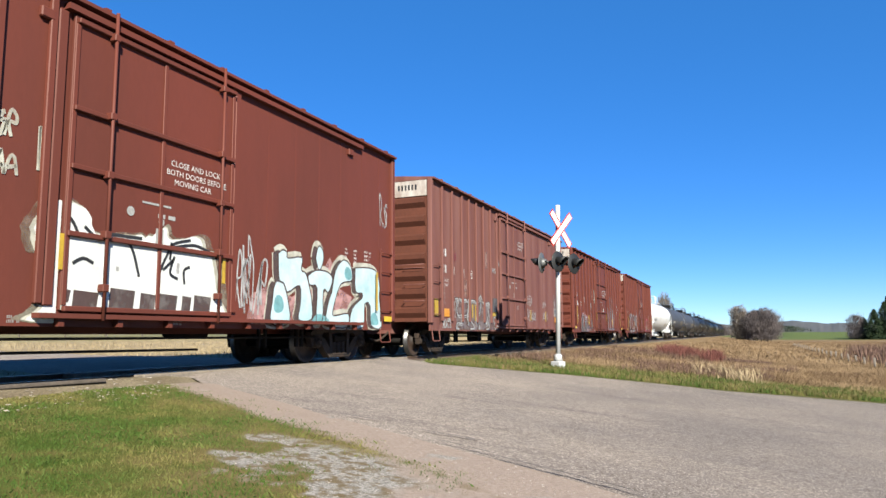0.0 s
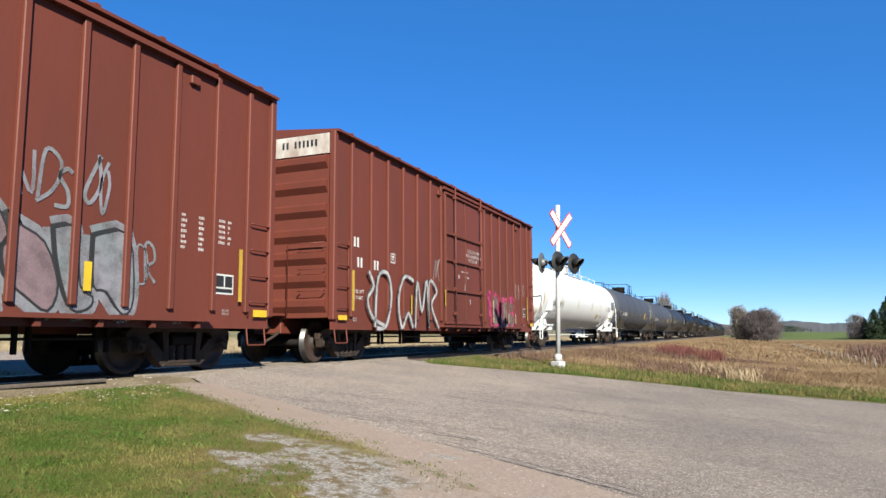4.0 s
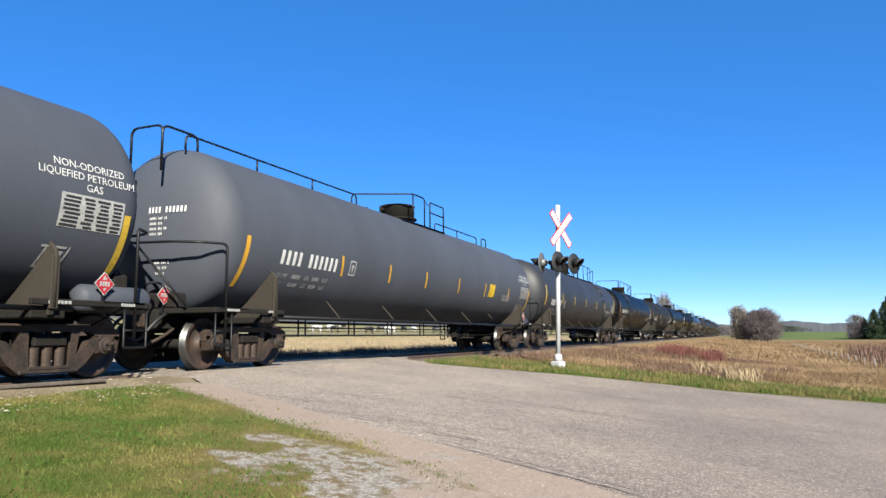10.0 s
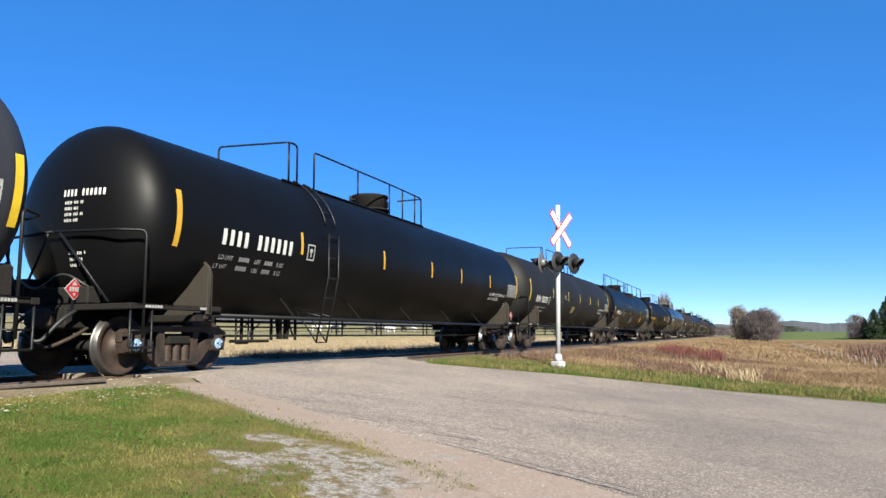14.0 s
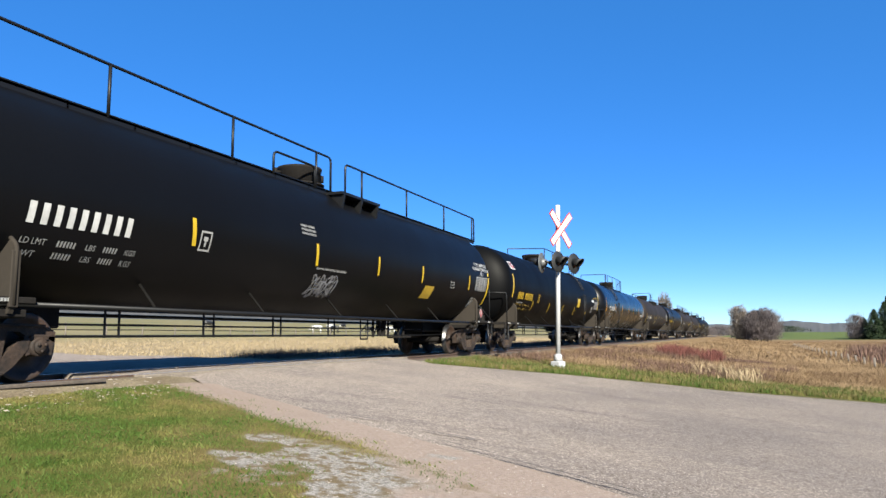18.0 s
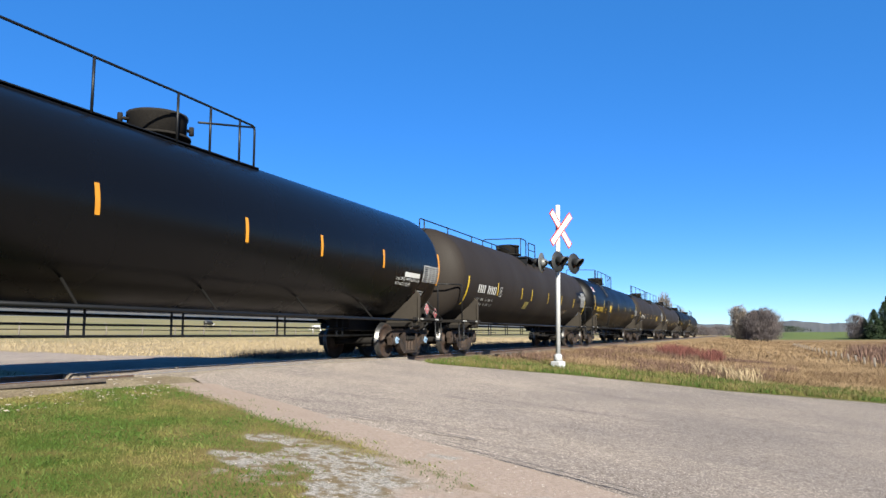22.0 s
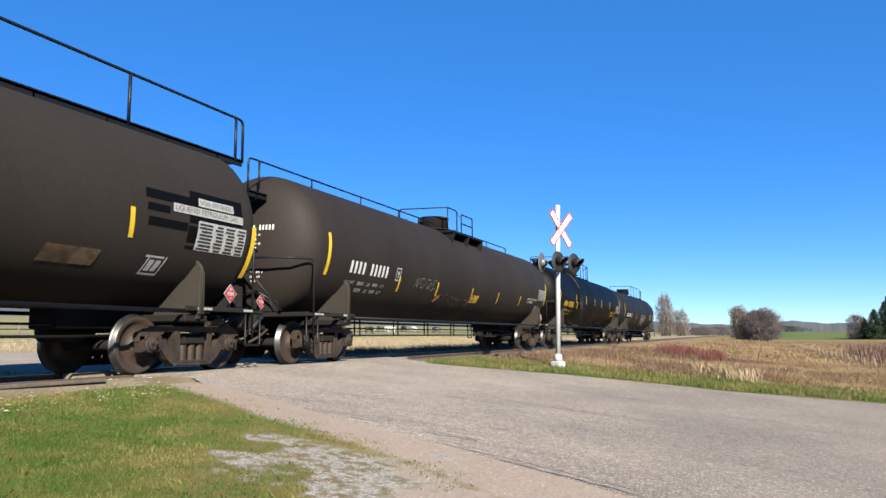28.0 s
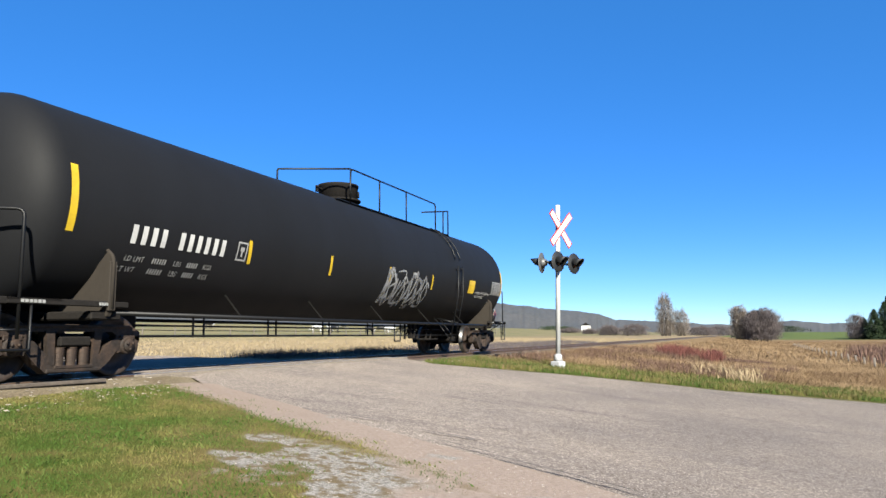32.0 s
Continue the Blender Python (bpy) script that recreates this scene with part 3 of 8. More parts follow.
def bearing_cap_mesh():
    bm = bmesh.new()
    lathe(bm, ((0, 0.0), (0, 0.095), (0.025, 0.09), (0.03, 0.0)), 16)
    for k in range(3):
        a = 2.1 * k + 0.5
        lathe(bm, ((0.03, 0.022), (0.05, 0.022), (0.052, 0.0)), 6, centre=(0, 0.055 * math.cos(a), 0.055 * math.sin(a)))
    return fix(bm)


def truck(car, y, caps=None):
    """A two-axle truck at y; its bearing caps may be painted."""
    # bolster and beams darker than the frames: shade in the openings, as colour
    t = copies(car, "truck", bolster_mesh, M_UNDER, pose(0, y, 0))
    for s in (-1, 1):
        turn = 0 if s > 0 else 180
        f = copies(t, "side_frame", side_frame_mesh, M_TRUCK, pose(s * 1.02, 0, 0, 0, 0, turn))
        for a in (-0.19, 0.0, 0.19):
            copies(t, "spring", spring_mesh, M_TRUCK, pose(s * 1.03, a, 0))
        for a in (-0.89, 0.89):
            copies(t, "bearing", bearing_mesh, M_TRUCK, pose(s * 1.02, a, WR, 0, 0, turn))
            copies(t, "bearing_cap", bearing_cap_mesh, caps or M_TRUCK, pose(s * 1.125, a, WR, 0, 0, turn), "pale blue bearing cap" if caps else "", key="bearing_cap" + (caps.name if caps else ""))
    return [wheelset(car, y - 0.89), wheelset(car, y + 0.89)]


def coupler_mesh():
    bm = bmesh.new()
    box(bm, -0.10, 0.10, -0.55, 0.0, 0.72, 0.96, 0.03)
    box(bm, -0.17, 0.15, -0.75, -0.5, 0.70, 0.99, 0.05)
    box(bm, -0.05, 0.19, -0.86, -0.72, 0.73, 0.95, 0.04)
    tube(bm, rounded([(0.3, 0.1, 0.80), (0.32, -0.3, 0.58), (0.24, -0.65, 0.42), (0.15, -0.9, 0.5)], 0.2), 0.03)
    return fix(bm)


def bars(bm, place, u, v, text, h, gap=0.32):
    """Characters that are not to be read, as plain bars one for each; place maps (u, v) to the surface."""
    w = h * 0.58
    for ch in text:
        if ch != " ":
            quad(bm, place, u, u + w * 0.62, v, v + h)
        u += w * (1 + gap)
    return u


def quad(bm, place, u0, u1, v0, v1, skew=0.0, n=3, mi=0):
    rows = []
    for j in range(n + 1):
        v = v0 + (v1 - v0) * j / n
        k = skew * (v - v0)
        rows.append((bm.verts.new(place(u0 + k, v)), bm.verts.new(place(u1 + k, v))))
    for a, b in zip(rows, rows[1:]):
        bm.faces.new((a[0], a[1], b[1], b[0])).material_index = mi


def lettering(bm, place, text, u, v, h):
    """Words in the built-in font, laid on the surface from (u, v), letters h high."""
    cu = bpy.data.curves.new("words", "FONT")
    cu.body, cu.size = text, h / 0.7
    cu.resolution_u = 2
    ob = bpy.data.objects.new("words", cu)
    me = ob.to_mesh()
    k = [bm.verts.new(place(u + p.co.x, v + p.co.y)) for p in me.vertices]
    for p in me.polygons:
        try:
            bm.faces.new([k[i] for i in p.vertices])
        except ValueError:
            pass
    ob.to_mesh_clear()
    bpy.data.objects.remove(ob)
    bpy.data.curves.remove(cu)


GLYPHS = (
    (((0, 0), (0.05, 1), (0.7, 0.92), (1, 0.55), (0.8, 0.1), (0.1, 0.02)),),
    (((0, 0), (0.42, 1), (0.6, 0.95), (1, 0)), ((0.2, 0.4), (0.85, 0.36))),
    (((0, 0.95), (0.95, 1), (0.1, 0.1), (1, 0.05)),),
    (((0.05, 0), (0, 1), (0.8, 0.95), (0.85, 0.55), (0.1, 0.5), (1, 0)),),
    (((0.9, 0.9), (0.3, 1), (0.05, 0.75), (0.85, 0.4), (0.8, 0.05), (0, 0.05)),),
    (((0, 0), (0.1, 1), (0.85, 0.05), (0.95, 1)),),
    (((0.5, 0.95), (0.05, 0.5), (0.5, 0.05), (0.95, 0.5), (0.5, 0.95)),),
    (((0.2, 0.0), (0.25, 1.1)), ((0.7, 0.05), (0.6, 0.9), (0.95, 1.0))))


def soft(pts, n=5):
    """A smooth curve through the points (u, v)."""
    out = []
    for i in range(len(pts) - 1):
        p0, p1, p2, p3 = pts[max(i - 1, 0)], pts[i], pts[i + 1], pts[min(i + 2, len(pts) - 1)]
        for k in range(n):
            t = k / n
            out.append(tuple(0.5 * (2 * p1[a] + (p2[a] - p0[a]) * t + (2 * p0[a] - 5 * p1[a] + 4 * p2[a] - p3[a]) * t * t + (3 * p1[a] - p0[a] - 3 * p2[a] + p3[a]) * t ** 3) for a in (0, 1)))
    return out + [pts[-1]]


def spray(bm, place, u, v, w, h, seed, strokes=10, width=0.06, mi=0):
    """A scrawl of sprayed strokes that spell nothing, w wide and h high."""
    rng = random.Random(seed)
    step = w / strokes
    for s in range(strokes):
        g = rng.choice(GLYPHS)
        gw, gh, lift, lean = step * rng.uniform(0.8, 1.25), h * rng.uniform(0.7, 1.0), h * rng.uniform(0, 0.12), rng.uniform(-0.1, 0.25)
        for line in g:
            pts = [(u + step * s + gw * (a + rng.uniform(-0.2, 0.2)) + lean * gh * b, min(v + lift + gh * max(0, b + rng.uniform(-0.18, 0.18)), v + h * 1.05)) for a, b in line]
            ribbon(bm, place, soft(pts), width * rng.uniform(0.75, 1.2), mi)


def ribbon(bm, place, pts, w, mi=0):
    prev = None
    for i, (a, b) in enumerate(pts):
        c, d = pts[min(i + 1, len(pts) - 1)], pts[max(i - 1, 0)]
        tx, ty = c[0] - d[0], c[1] - d[1]
        k = math.hypot(tx, ty) or 1
        nx, ny = -ty / k * w / 2, tx / k * w / 2
        cur = (bm.verts.new(place(a + nx, b + ny)), bm.verts.new(place(a - nx, b - ny)))
        if prev:
            bm.faces.new((prev[0], prev[1], cur[1], cur[0])).material_index = mi
        prev = cur


def blob(bm, place, pts, mi=0):
    bm.faces.new([bm.verts.new(place(a, b)) for a, b in pts]).material_index = mi


# -- tank cars --
TZ, TR = 2.50, 1.52               # axis height and radius of the shell
HEAD = 0.74


def on_tank(off=0.006):
    """Lays (along, height) on the near side of the shell."""
    def place(u, v):
        s = max(-0.999, min(0.999, (v - TZ) / TR))
        return (math.sqrt(1 - s * s) * (TR + off), u, TZ + s * (TR + off))
    return place


def on_head(front, off=0.008):
    """Lays (across, height) on the shell's front head, whose tip is at front."""
    def place(u, v):
        rr = min(0.98, math.hypot(u, v - TZ) / TR)
        return (u, front + HEAD - (HEAD + off) * (1 - rr ** 2.15) ** 0.465 - 0.004, v)
    return place


def shell_mesh(front, back):
    """The shell, from the tip of its front head to that of its rear head."""
    bm = bmesh.new()
    prof = []
    for i in range(13):
        a = math.pi / 2 * (1 - (1 - i / 12) ** 1.2) if i < 12 else math.pi / 2
        prof.append((front + HEAD - HEAD * math.cos(a) ** 0.93, max(TR * math.sin(a) ** 0.93, 0.0005)))
    tail = [(front + back - y, r) for y, r in prof[::-1]]
    prof += [(y, TR) for y in (-6, -3, 0, 3, 6)]
    lathe(bm, prof + tail, 56, "y", (0, 0, TZ))
    return fix(bm)


def ladder_bm(bm, pts, axis, w=0.4, r=0.018, step=0.3):
    """A ladder whose stiles run through the points, w apart along axis."""
    ax = Vector(axis) * w / 2
    pts = [Vector(p) for p in pts]
    for s in (-1, 1):
        tube(bm, [p + s * ax for p in pts], r * 1.3, 5)
    left = 0.15
    for a, b in zip(pts, pts[1:]):
        d = (b - a).length
        k = left
        while k < d:
            p = a + (b - a) * k / d
            tube(bm, [p - ax, p + ax], r, 5)
            k += step
        left = k - d


def hoop(a, b, z0, z1, r=0.14):
    """A rail hoop from foot a to foot b."""
    return rounded([(a[0], a[1], z0), (a[0], a[1], z1), (b[0], b[1], z1), (b[0], b[1], z0)], r)


def end_deck_mesh():
    """The end platform at the front end; the tank's middle is at y = 0."""
    bm = bmesh.new()
    box(bm, -1.50, 1.50, -9.90, -9.78, 0.96, 1.05, 0.012)
    box(bm, -1.50, 1.50, -9.78, -9.05, 1.01, 1.05, 0.01)
    for s in (-1, 1):
        box(bm, s * 1.44, s * 1.50, -9.78, -8.0, 0.97, 1.05, 0.01)
    return fix(bm)


def draft_sill_mesh():
    bm = box(bmesh.new(), -0.30, 0.30, -9.95, -6.7, 0.70, 1.02, 0.02)
    return fix(box(bm, -1.42, 1.42, -8.55, -8.05, 0.80, 0.92, 0.02))


def saddle_mesh():
    """The bolster web and its outer flange, which carry the shell on one side."""
    bm = bmesh.new()
    yc = -8.30
    slab(bm, [(0.28, 0.85), (1.46, 0.85), (1.50, 0.95), (1.50, 1.64), (1.42, 1.74), (1.18, 1.50), (0.70, 1.18), (0.28, 1.02)], yc - 0.03, yc + 0.03, "xz")
    tube(bm, rounded([(1.50, yc, 0.95), (1.50, yc, 1.66), (1.38, yc, 1.76)], 0.1), 0.03, 6)
    box(bm, 1.47, 1.515, yc - 0.06, yc + 0.06, 0.92, 1.60, 0.01)
    return fix(bm)


def strut_saddle_mesh():
    """Pad on the shell, leaning strut and gusset of the older car's support."""
    bm = bmesh.new()
    yc = -8.30
    slab(bm, [(1.30, 1.66), (1.47, 1.66), (1.50, 2.14), (1.44, 2.20), (1.40, 2.14)], yc - 0.30, yc + 0.30, "xz")
    slab(bm, [(0.62, 1.00), (0.92, 1.00), (1.47, 1.68), (1.30, 1.80)], yc - 0.20, yc + 0.20, "xz")
    slab(bm, [(yc - 0.62, 1.06), (yc + 0.58, 1.06), (yc + 0.10, 1.48), (yc - 0.12, 1.48)], 1.10, 1.14)
    box(bm, 0.55, 1.45, yc - 0.28, yc + 0.28, 0.78, 1.05, 0.02)
    return fix(bm)


def strut_saddle_other():
    bm = strut_saddle_mesh()
    for v in bm.verts:
        v.co.x = -v.co.x
    return fix(bm)


def saddle_mesh_other():
    bm = saddle_mesh()
    for v in bm.verts:
        v.co.x = -v.co.x
    return fix(bm)


def end_rail_mesh():
    """Rails across the end platform, their braces and the stirrup steps below."""
    bm = bmesh.new()
    for s in (-1, 1):
        tube(bm, rounded([(s * 1.47, -9.62, 0.55), (s * 1.47, -9.62, 2.12), (s * 1.15, -9.86, 2.12), (s * 0.02, -9.98, 2.14)], 0.10), 0.022)
        tube(bm, [(s * 0.12, -9.97, 2.12), (s * 0.95, -9.78, 1.08)], 0.020)
        tube(bm, hoop((s * 1.46, -9.85), (s * 1.46, -9.45), 0.98, 0.42, 0.02), 0.018)
        tube(bm, [(s * 1.46, -9.85, 0.66), (s * 1.46, -9.45, 0.66)], 0.014)
        tube(bm, [(s * 1.46, -9.45, 0.98), (s * 1.10, -9.20, 0.72)], 0.016)
    return bm


def bowed_end_rail_mesh():
    """End rails that bow out round a longer head."""
    bm = bmesh.new()
    for s in (-1, 1):
        tube(bm, rounded([(s * 1.47, -9.62, 0.55), (s * 1.47, -9.62, 2.12), (s * 1.22, -10.04, 2.12), (s * 0.8, -10.22, 2.13), (s * 0.02, -10.30, 2.14)], 0.10), 0.022)
        tube(bm, [(s * 0.12, -10.29, 2.12), (s * 0.95, -9.98, 1.08)], 0.020)
        tube(bm, hoop((s * 1.46, -9.85), (s * 1.46, -9.45), 0.98, 0.42, 0.02), 0.018)
        tube(bm, [(s * 1.46, -9.85, 0.66), (s * 1.46, -9.45, 0.66)], 0.014)
        tube(bm, [(s * 1.46, -9.45, 0.98), (s * 1.10, -9.20, 0.72)], 0.016)
    return bm


def plain_end_rail_mesh():
    """Tall rails across the end platform and the stirrup steps below, without braces."""
    bm = bmesh.new()
    for s in (-1, 1):
        tube(bm, rounded([(s * 1.52, -9.86, 0.95), (s * 1.52, -9.86, 2.30), (s * 1.44, -10.05, 2.30), (s * 0.9, -10.52, 2.30), (s * 0.02, -10.62, 2.32)], 0.10), 0.024)
        tube(bm, hoop((s * 1.50, -10.32), (s * 1.50, -9.92), 0.98, 0.42, 0.02), 0.020)
        tube(bm, [(s * 1.50, -10.32, 0.66), (s * 1.50, -9.92, 0.66)], 0.014)
        tube(bm, [(s * 1.50, -10.32, 0.97), (s * 1.50, -9.55, 0.97)], 0.022)
    return bm


def head_brace_mesh():
    """Gussets between the sill and the shell's head, with the valve gear that sits there."""
    bm = bmesh.new()
    for x in (-0.34, 0.30):
        slab(bm, [(-9.88, 1.04), (-8.9, 1.04), (-8.9, 1.35), (-9.25, 1.62), (-9.62, 1.50)], x, x + 0.04)
    box(bm, -0.62, 0.62, -9.86, -9.60, 1.05, 1.32, 0.03)
    box(bm, -1.10, -0.70, -9.84, -9.55, 1.05, 1.48, 0.04)
    return fix(bm)


def hose_mesh():
    bm = bmesh.new()
    for s in (-1, 1):
        tube(bm, rounded([(s * 0.42, -9.80, 1.0), (s * 0.46, -10.15, 0.82), (s * 0.30, -10.35, 0.48), (s * 0.14, -10.5, 0.62)], 0.25), 0.028)
    tube(bm, rounded([(0.6, -9.82, 1.30), (0.2, -9.95, 1.55), (-0.4, -9.92, 1.25), (-0.9, -9.86, 1.5)], 0.25), 0.02)
    return bm


def brake_wheel_mesh():
    bm = bmesh.new()
    ring = [(0.28 * math.cos(i * math.pi / 8), 0, 0.28 * math.sin(i * math.pi / 8)) for i in range(17)]
    tube(bm, ring, 0.018, 5, caps=False)
    for k in range(5):
        a = 2 * math.pi * k / 5
        tube(bm, [(0, 0, 0), (0.28 * math.cos(a), 0, 0.28 * math.sin(a))], 0.012, 5)
    tube(bm, [(0, -0.12, 0), (0, 0.02, 0)], 0.05, 8)
    tube(bm, [(0, -0.10, 0.0), (0, -0.10, -0.92)], 0.04, 6)
    return bm


def deck_strip_mesh():
    bm = bmesh.new()
    for a, b in ((-9.62, -9.28), (-8.50, -8.25)):
        for k in range(6):
            y = a + (b - a) * k / 6
            box(bm, 1.501, 1.505, y, y + (b - a) / 8, 0.99, 1.03)
    return bm


def placard_mesh():
    """A diamond placard on its plate: white edge, red field, pale flame above and figures across."""
    bm = bmesh.new()
    r = 0.165
    slab(bm, ((-r, 0), (0, -r), (r, 0), (0, r)), 0, 0.012, mi=0)
    slab(bm, ((-r * 0.9, 0), (0, -r * 0.9), (r * 0.9, 0), (0, r * 0.9)), 0.012, 0.015, mi=1)
    for y in (-0.066, -0.022, 0.022, 0.066):
        box(bm, 0.015, 0.018, y - 0.016, y + 0.016, -0.034, 0.032, mi=0)
    slab(bm, ((-0.040, 0.055), (0.040, 0.055), (0.0, 0.12)), 0.015, 0.018, mi=0)
    slab(bm, ((-0.030, -0.060), (0.0, -0.105), (0.030, -0.060)), 0.015, 0.018, mi=0)
    return fix(bm)


def dome_mesh():
    bm = bmesh.new()
    z = TZ + TR
    lathe(bm, ((z - 0.12, 0.40), (z + 0.06, 0.42), (z + 0.07, 0.50), (z + 0.38, 0.50), (z + 0.40, 0.52), (z + 0.45, 0.52), (z + 0.46, 0.48), (z + 0.47, 0.0005)), 24, "z")
    for a in (1.2, 4.3):
        c, s = math.cos(a), math.sin(a)
        tube(bm, [(0.50 * c, 0.50 * s, z + 0.30), (0.66 * c, 0.66 * s, z + 0.30)], 0.035, 6)
        tube(bm, [(0.64 * c, 0.64 * s, z + 0.22), (0.64 * c, 0.64 * s, z + 0.38)], 0.045, 6)
    lathe(bm, ((z + 0.02, 0.58), (z + 0.06, 0.58), (z + 0.06, 0.50)), 24, "z")
    return fix(bm)


TANK_CARS = []
LOW_GEAR = ("end_platform", "draft_sill", "end_railing", "coupler", "brake_wheel", "placard", "brake_rod", "brake_pipe", "pipe_hanger", "brake_reservoir", "brake_valve", "air_reservoir", "truck")


def brake_lever_mesh():
    """A broad brake lever that hangs under the shell's end."""
    return fix(slab(bmesh.new(), [(-0.06, 1.10), (0.06, 1.10), (0.09, 0.56), (0.02, 0.56)], 0.2, 0.3))


def brake_beam_mesh():
    return fix(box(bmesh.new(), 0.05, 0.45, 4.55, 5.35, 0.50, 0.56, 0.02))


def step_frame_mesh():
    """A small hanging step with its slanting braces."""
    bm = bmesh.new()
    tube(bm, rounded([(0.3, 2.60, 1.05), (0.3, 2.60, 0.49), (0.3, 2.98, 0.49), (0.3, 2.98, 1.05)], 0.03), 0.02, 5)
    tube(bm, [(0.3, 2.60, 0.66), (0.3, 2.98, 0.90)], 0.014, 5)
    tube(bm, [(0.3, 2.98, 0.66), (0.3, 3.37, 0.90)], 0.014, 5)
    return bm


def upper_ladder_mesh():
    """The ladder's upper half, its rails bent round the shell."""
    b = bmesh.new()
    r = TR + 0.06
    for y in (-0.19, 0.19):
        tube(b, [(math.cos(a) * r, y, TZ + math.sin(a) * r) for a in [radians(64 - 5 * i) for i in range(10)]] + [(1.50, y, TZ + 0.42)], 0.020, 6)
    for a in (52, 38, 26):
        tube(b, [(math.cos(radians(a)) * r, -0.19, TZ + math.sin(radians(a)) * r), (math.cos(radians(a)) * r, 0.19, TZ + math.sin(radians(a)) * r)], 0.014, 5)
    return b


def lower_ladder_mesh():
    """The straight lower half, standing off the shell and stayed to its underside."""
    b = bmesh.new()
    for y in (-0.19, 0.19):
        tube(b, [(1.60, y, 2.72), (1.60, y, 1.85), (1.32, y, 0.48)], 0.020, 6)
        tube(b, [(1.50, y, 2.62), (1.60, y, 2.62)], 0.014, 5)
        tube(b, [(0.80, y, 1.17), (1.32, y, 0.50)], 0.016, 5)
        tube(b, [(0.80, y, 1.17), (1.43, y, 1.02)], 0.016, 5)
    for x, z in ((1.60, 2.66), (1.60, 2.22), (1.59, 1.80), (1.51, 1.40), (1.42, 0.96), (1.32, 0.49)):
        tube(b, [(x, -0.19, z), (x, 0.19, z)], 0.014, 5)
    return b


def side_ladder(car, y, fittings):
    """A ladder up the shell's flank to the top platform, in two halves."""
    for name, make in (("upper_ladder", upper_ladder_mesh), ("lower_ladder", lower_ladder_mesh)):
        copies(car, name, make, fittings, pose(0, y, 0), key=name + fittings.name)


def tank_car(mid, shell, style, word, rest, paint, label, mark=M_LET, stripe=M_YEL, dome_y=-0.3, under=None, fittings=None, ends=(-9.5, 9.5), trucks=(-8.1, 8.1), front_sign=0.42, sign_z=1.27, saddle_y=0.0, caps=None, sunk=0.0):
    """A pressure tank car; style names its top rails: long, short, walk or thin."""
    car = new("tank_car")
    tagged(car, label, "tank car", "tank cars of the train")
    under, fittings = under or M_UNDER, fittings or M_RAILING
    front, back = ends
    part("tank_shell", shell_mesh(front, back), shell, car)
    for e in (0, 180):
        m = pose(0, trucks[1] - 8.60 if e else trucks[0] + 8.51, 0, 0, 0, e)
        deck = copies(car, "end_platform", end_deck_mesh, under, m, key="end_platform" + under.name)
        copies(car, "draft_sill", draft_sill_mesh, M_UNDER, m)
        old = shell is M_WHITE_T
        copies(deck, "saddle", strut_saddle_mesh if old else saddle_mesh, under if under is not M_UNDER else M_DUST, pose(0, saddle_y, 0), key="saddle" + under.name)
        copies(deck, "saddle", strut_saddle_other if old else saddle_mesh_other, under if under is not M_UNDER else M_DUST, pose(0, saddle_y, 0), key="saddle_o" + under.name)
        copies(deck, "reflective_strip", deck_strip_mesh, M_LETD, label="white reflective strips")
        copies(deck, "reflective_strip", deck_strip_mesh, M_LETD, pose(0, -17.85, 0, 0, 0, 180), label="white reflective strips")
        tip = -back + trucks[1] - 8.60 if e else front - trucks[0] - 8.51
        bow = "bowed" if tip < -9.9 else ""
        copies(car, "end_railing", plain_end_rail_mesh if old else bowed_end_rail_mesh if bow else end_rail_mesh, fittings, m, key="end_railing" + bow + fittings.name)
        copies(car, "coupler", coupler_mesh, M_TRUCK, m @ pose(0, -9.5, 0))
        copies(deck, "head_brace", head_brace_mesh, M_UNDER)
        copies(deck, "air_hose", hose_mesh, M_LAMPB)
    copies(car, "brake_wheel", brake_wheel_mesh, M_UNDER, pose(-0.55, trucks[1] + 1.62, 1.95))
    for x, y, z in ((front_sign, trucks[0] - (1.76 if shell is M_WHITE_T else 1.42), sign_z), (1.30, trucks[1] + (0.25 if shell is M_WHITE_T else 0.62), 1.30)):
        p = copies(car, "placard", placard_mesh, [M_LETD, M_PLACARD], pose(x, y, z), "red and white hazard diamond")
        copies(p, "placard_post", lambda: box(bmesh.new(), -0.02, -0.003, -0.02, 0.02, -0.35, 0.12), fittings, key="placard_post" + fittings.name)
    # pipe along the lower flank with its stays, brake pipe below with its hangers
    bm = bmesh.new()
    for s in (-1, 1):
        tube(bm, [(s * 1.40, -8.2, 0.97), (s * 1.40, 8.2, 0.97)], 0.035, 6)
    if shell is not M_WHITE_T:
        copies(car, "side_pipe", lambda: bm, fittings, key="side_pipe" + fittings.name)
    for y in () if shell in (M_WHITE_T, M_BROWN_T) else (-5.45, -2.85, -0.15, 2.6, 5.2):
        copies(car, "pipe_stay", lambda: tube(bmesh.new(), [(1.40, 0.0, 0.97), (1.02, 0.03, 1.36)], 0.022, 5), M_DUST if shell in (M_GREY_T, M_DARK_T) else M_STAY, pose(0, y, 0), key="pipe_stay" + str(shell in (M_GREY_T, M_DARK_T)))
    bm = bmesh.new()
    tube(bm, [(0.25, -9.0, 0.62), (0.25, -6.5, 0.585), (0.25, 6.5, 0.585), (0.25, 9.0, 0.62)], 0.022, 6)
    copies(car, "brake_rod", lambda: tube(bmesh.new(), [(0.25, -6.8, 0.76), (0.25, 6.4, 0.76)], 0.018, 6), fittings, key="brake_rod" + fittings.name)
    copies(car, "brake_pipe", lambda: bm, fittings, key="brake_pipe" + fittings.name)
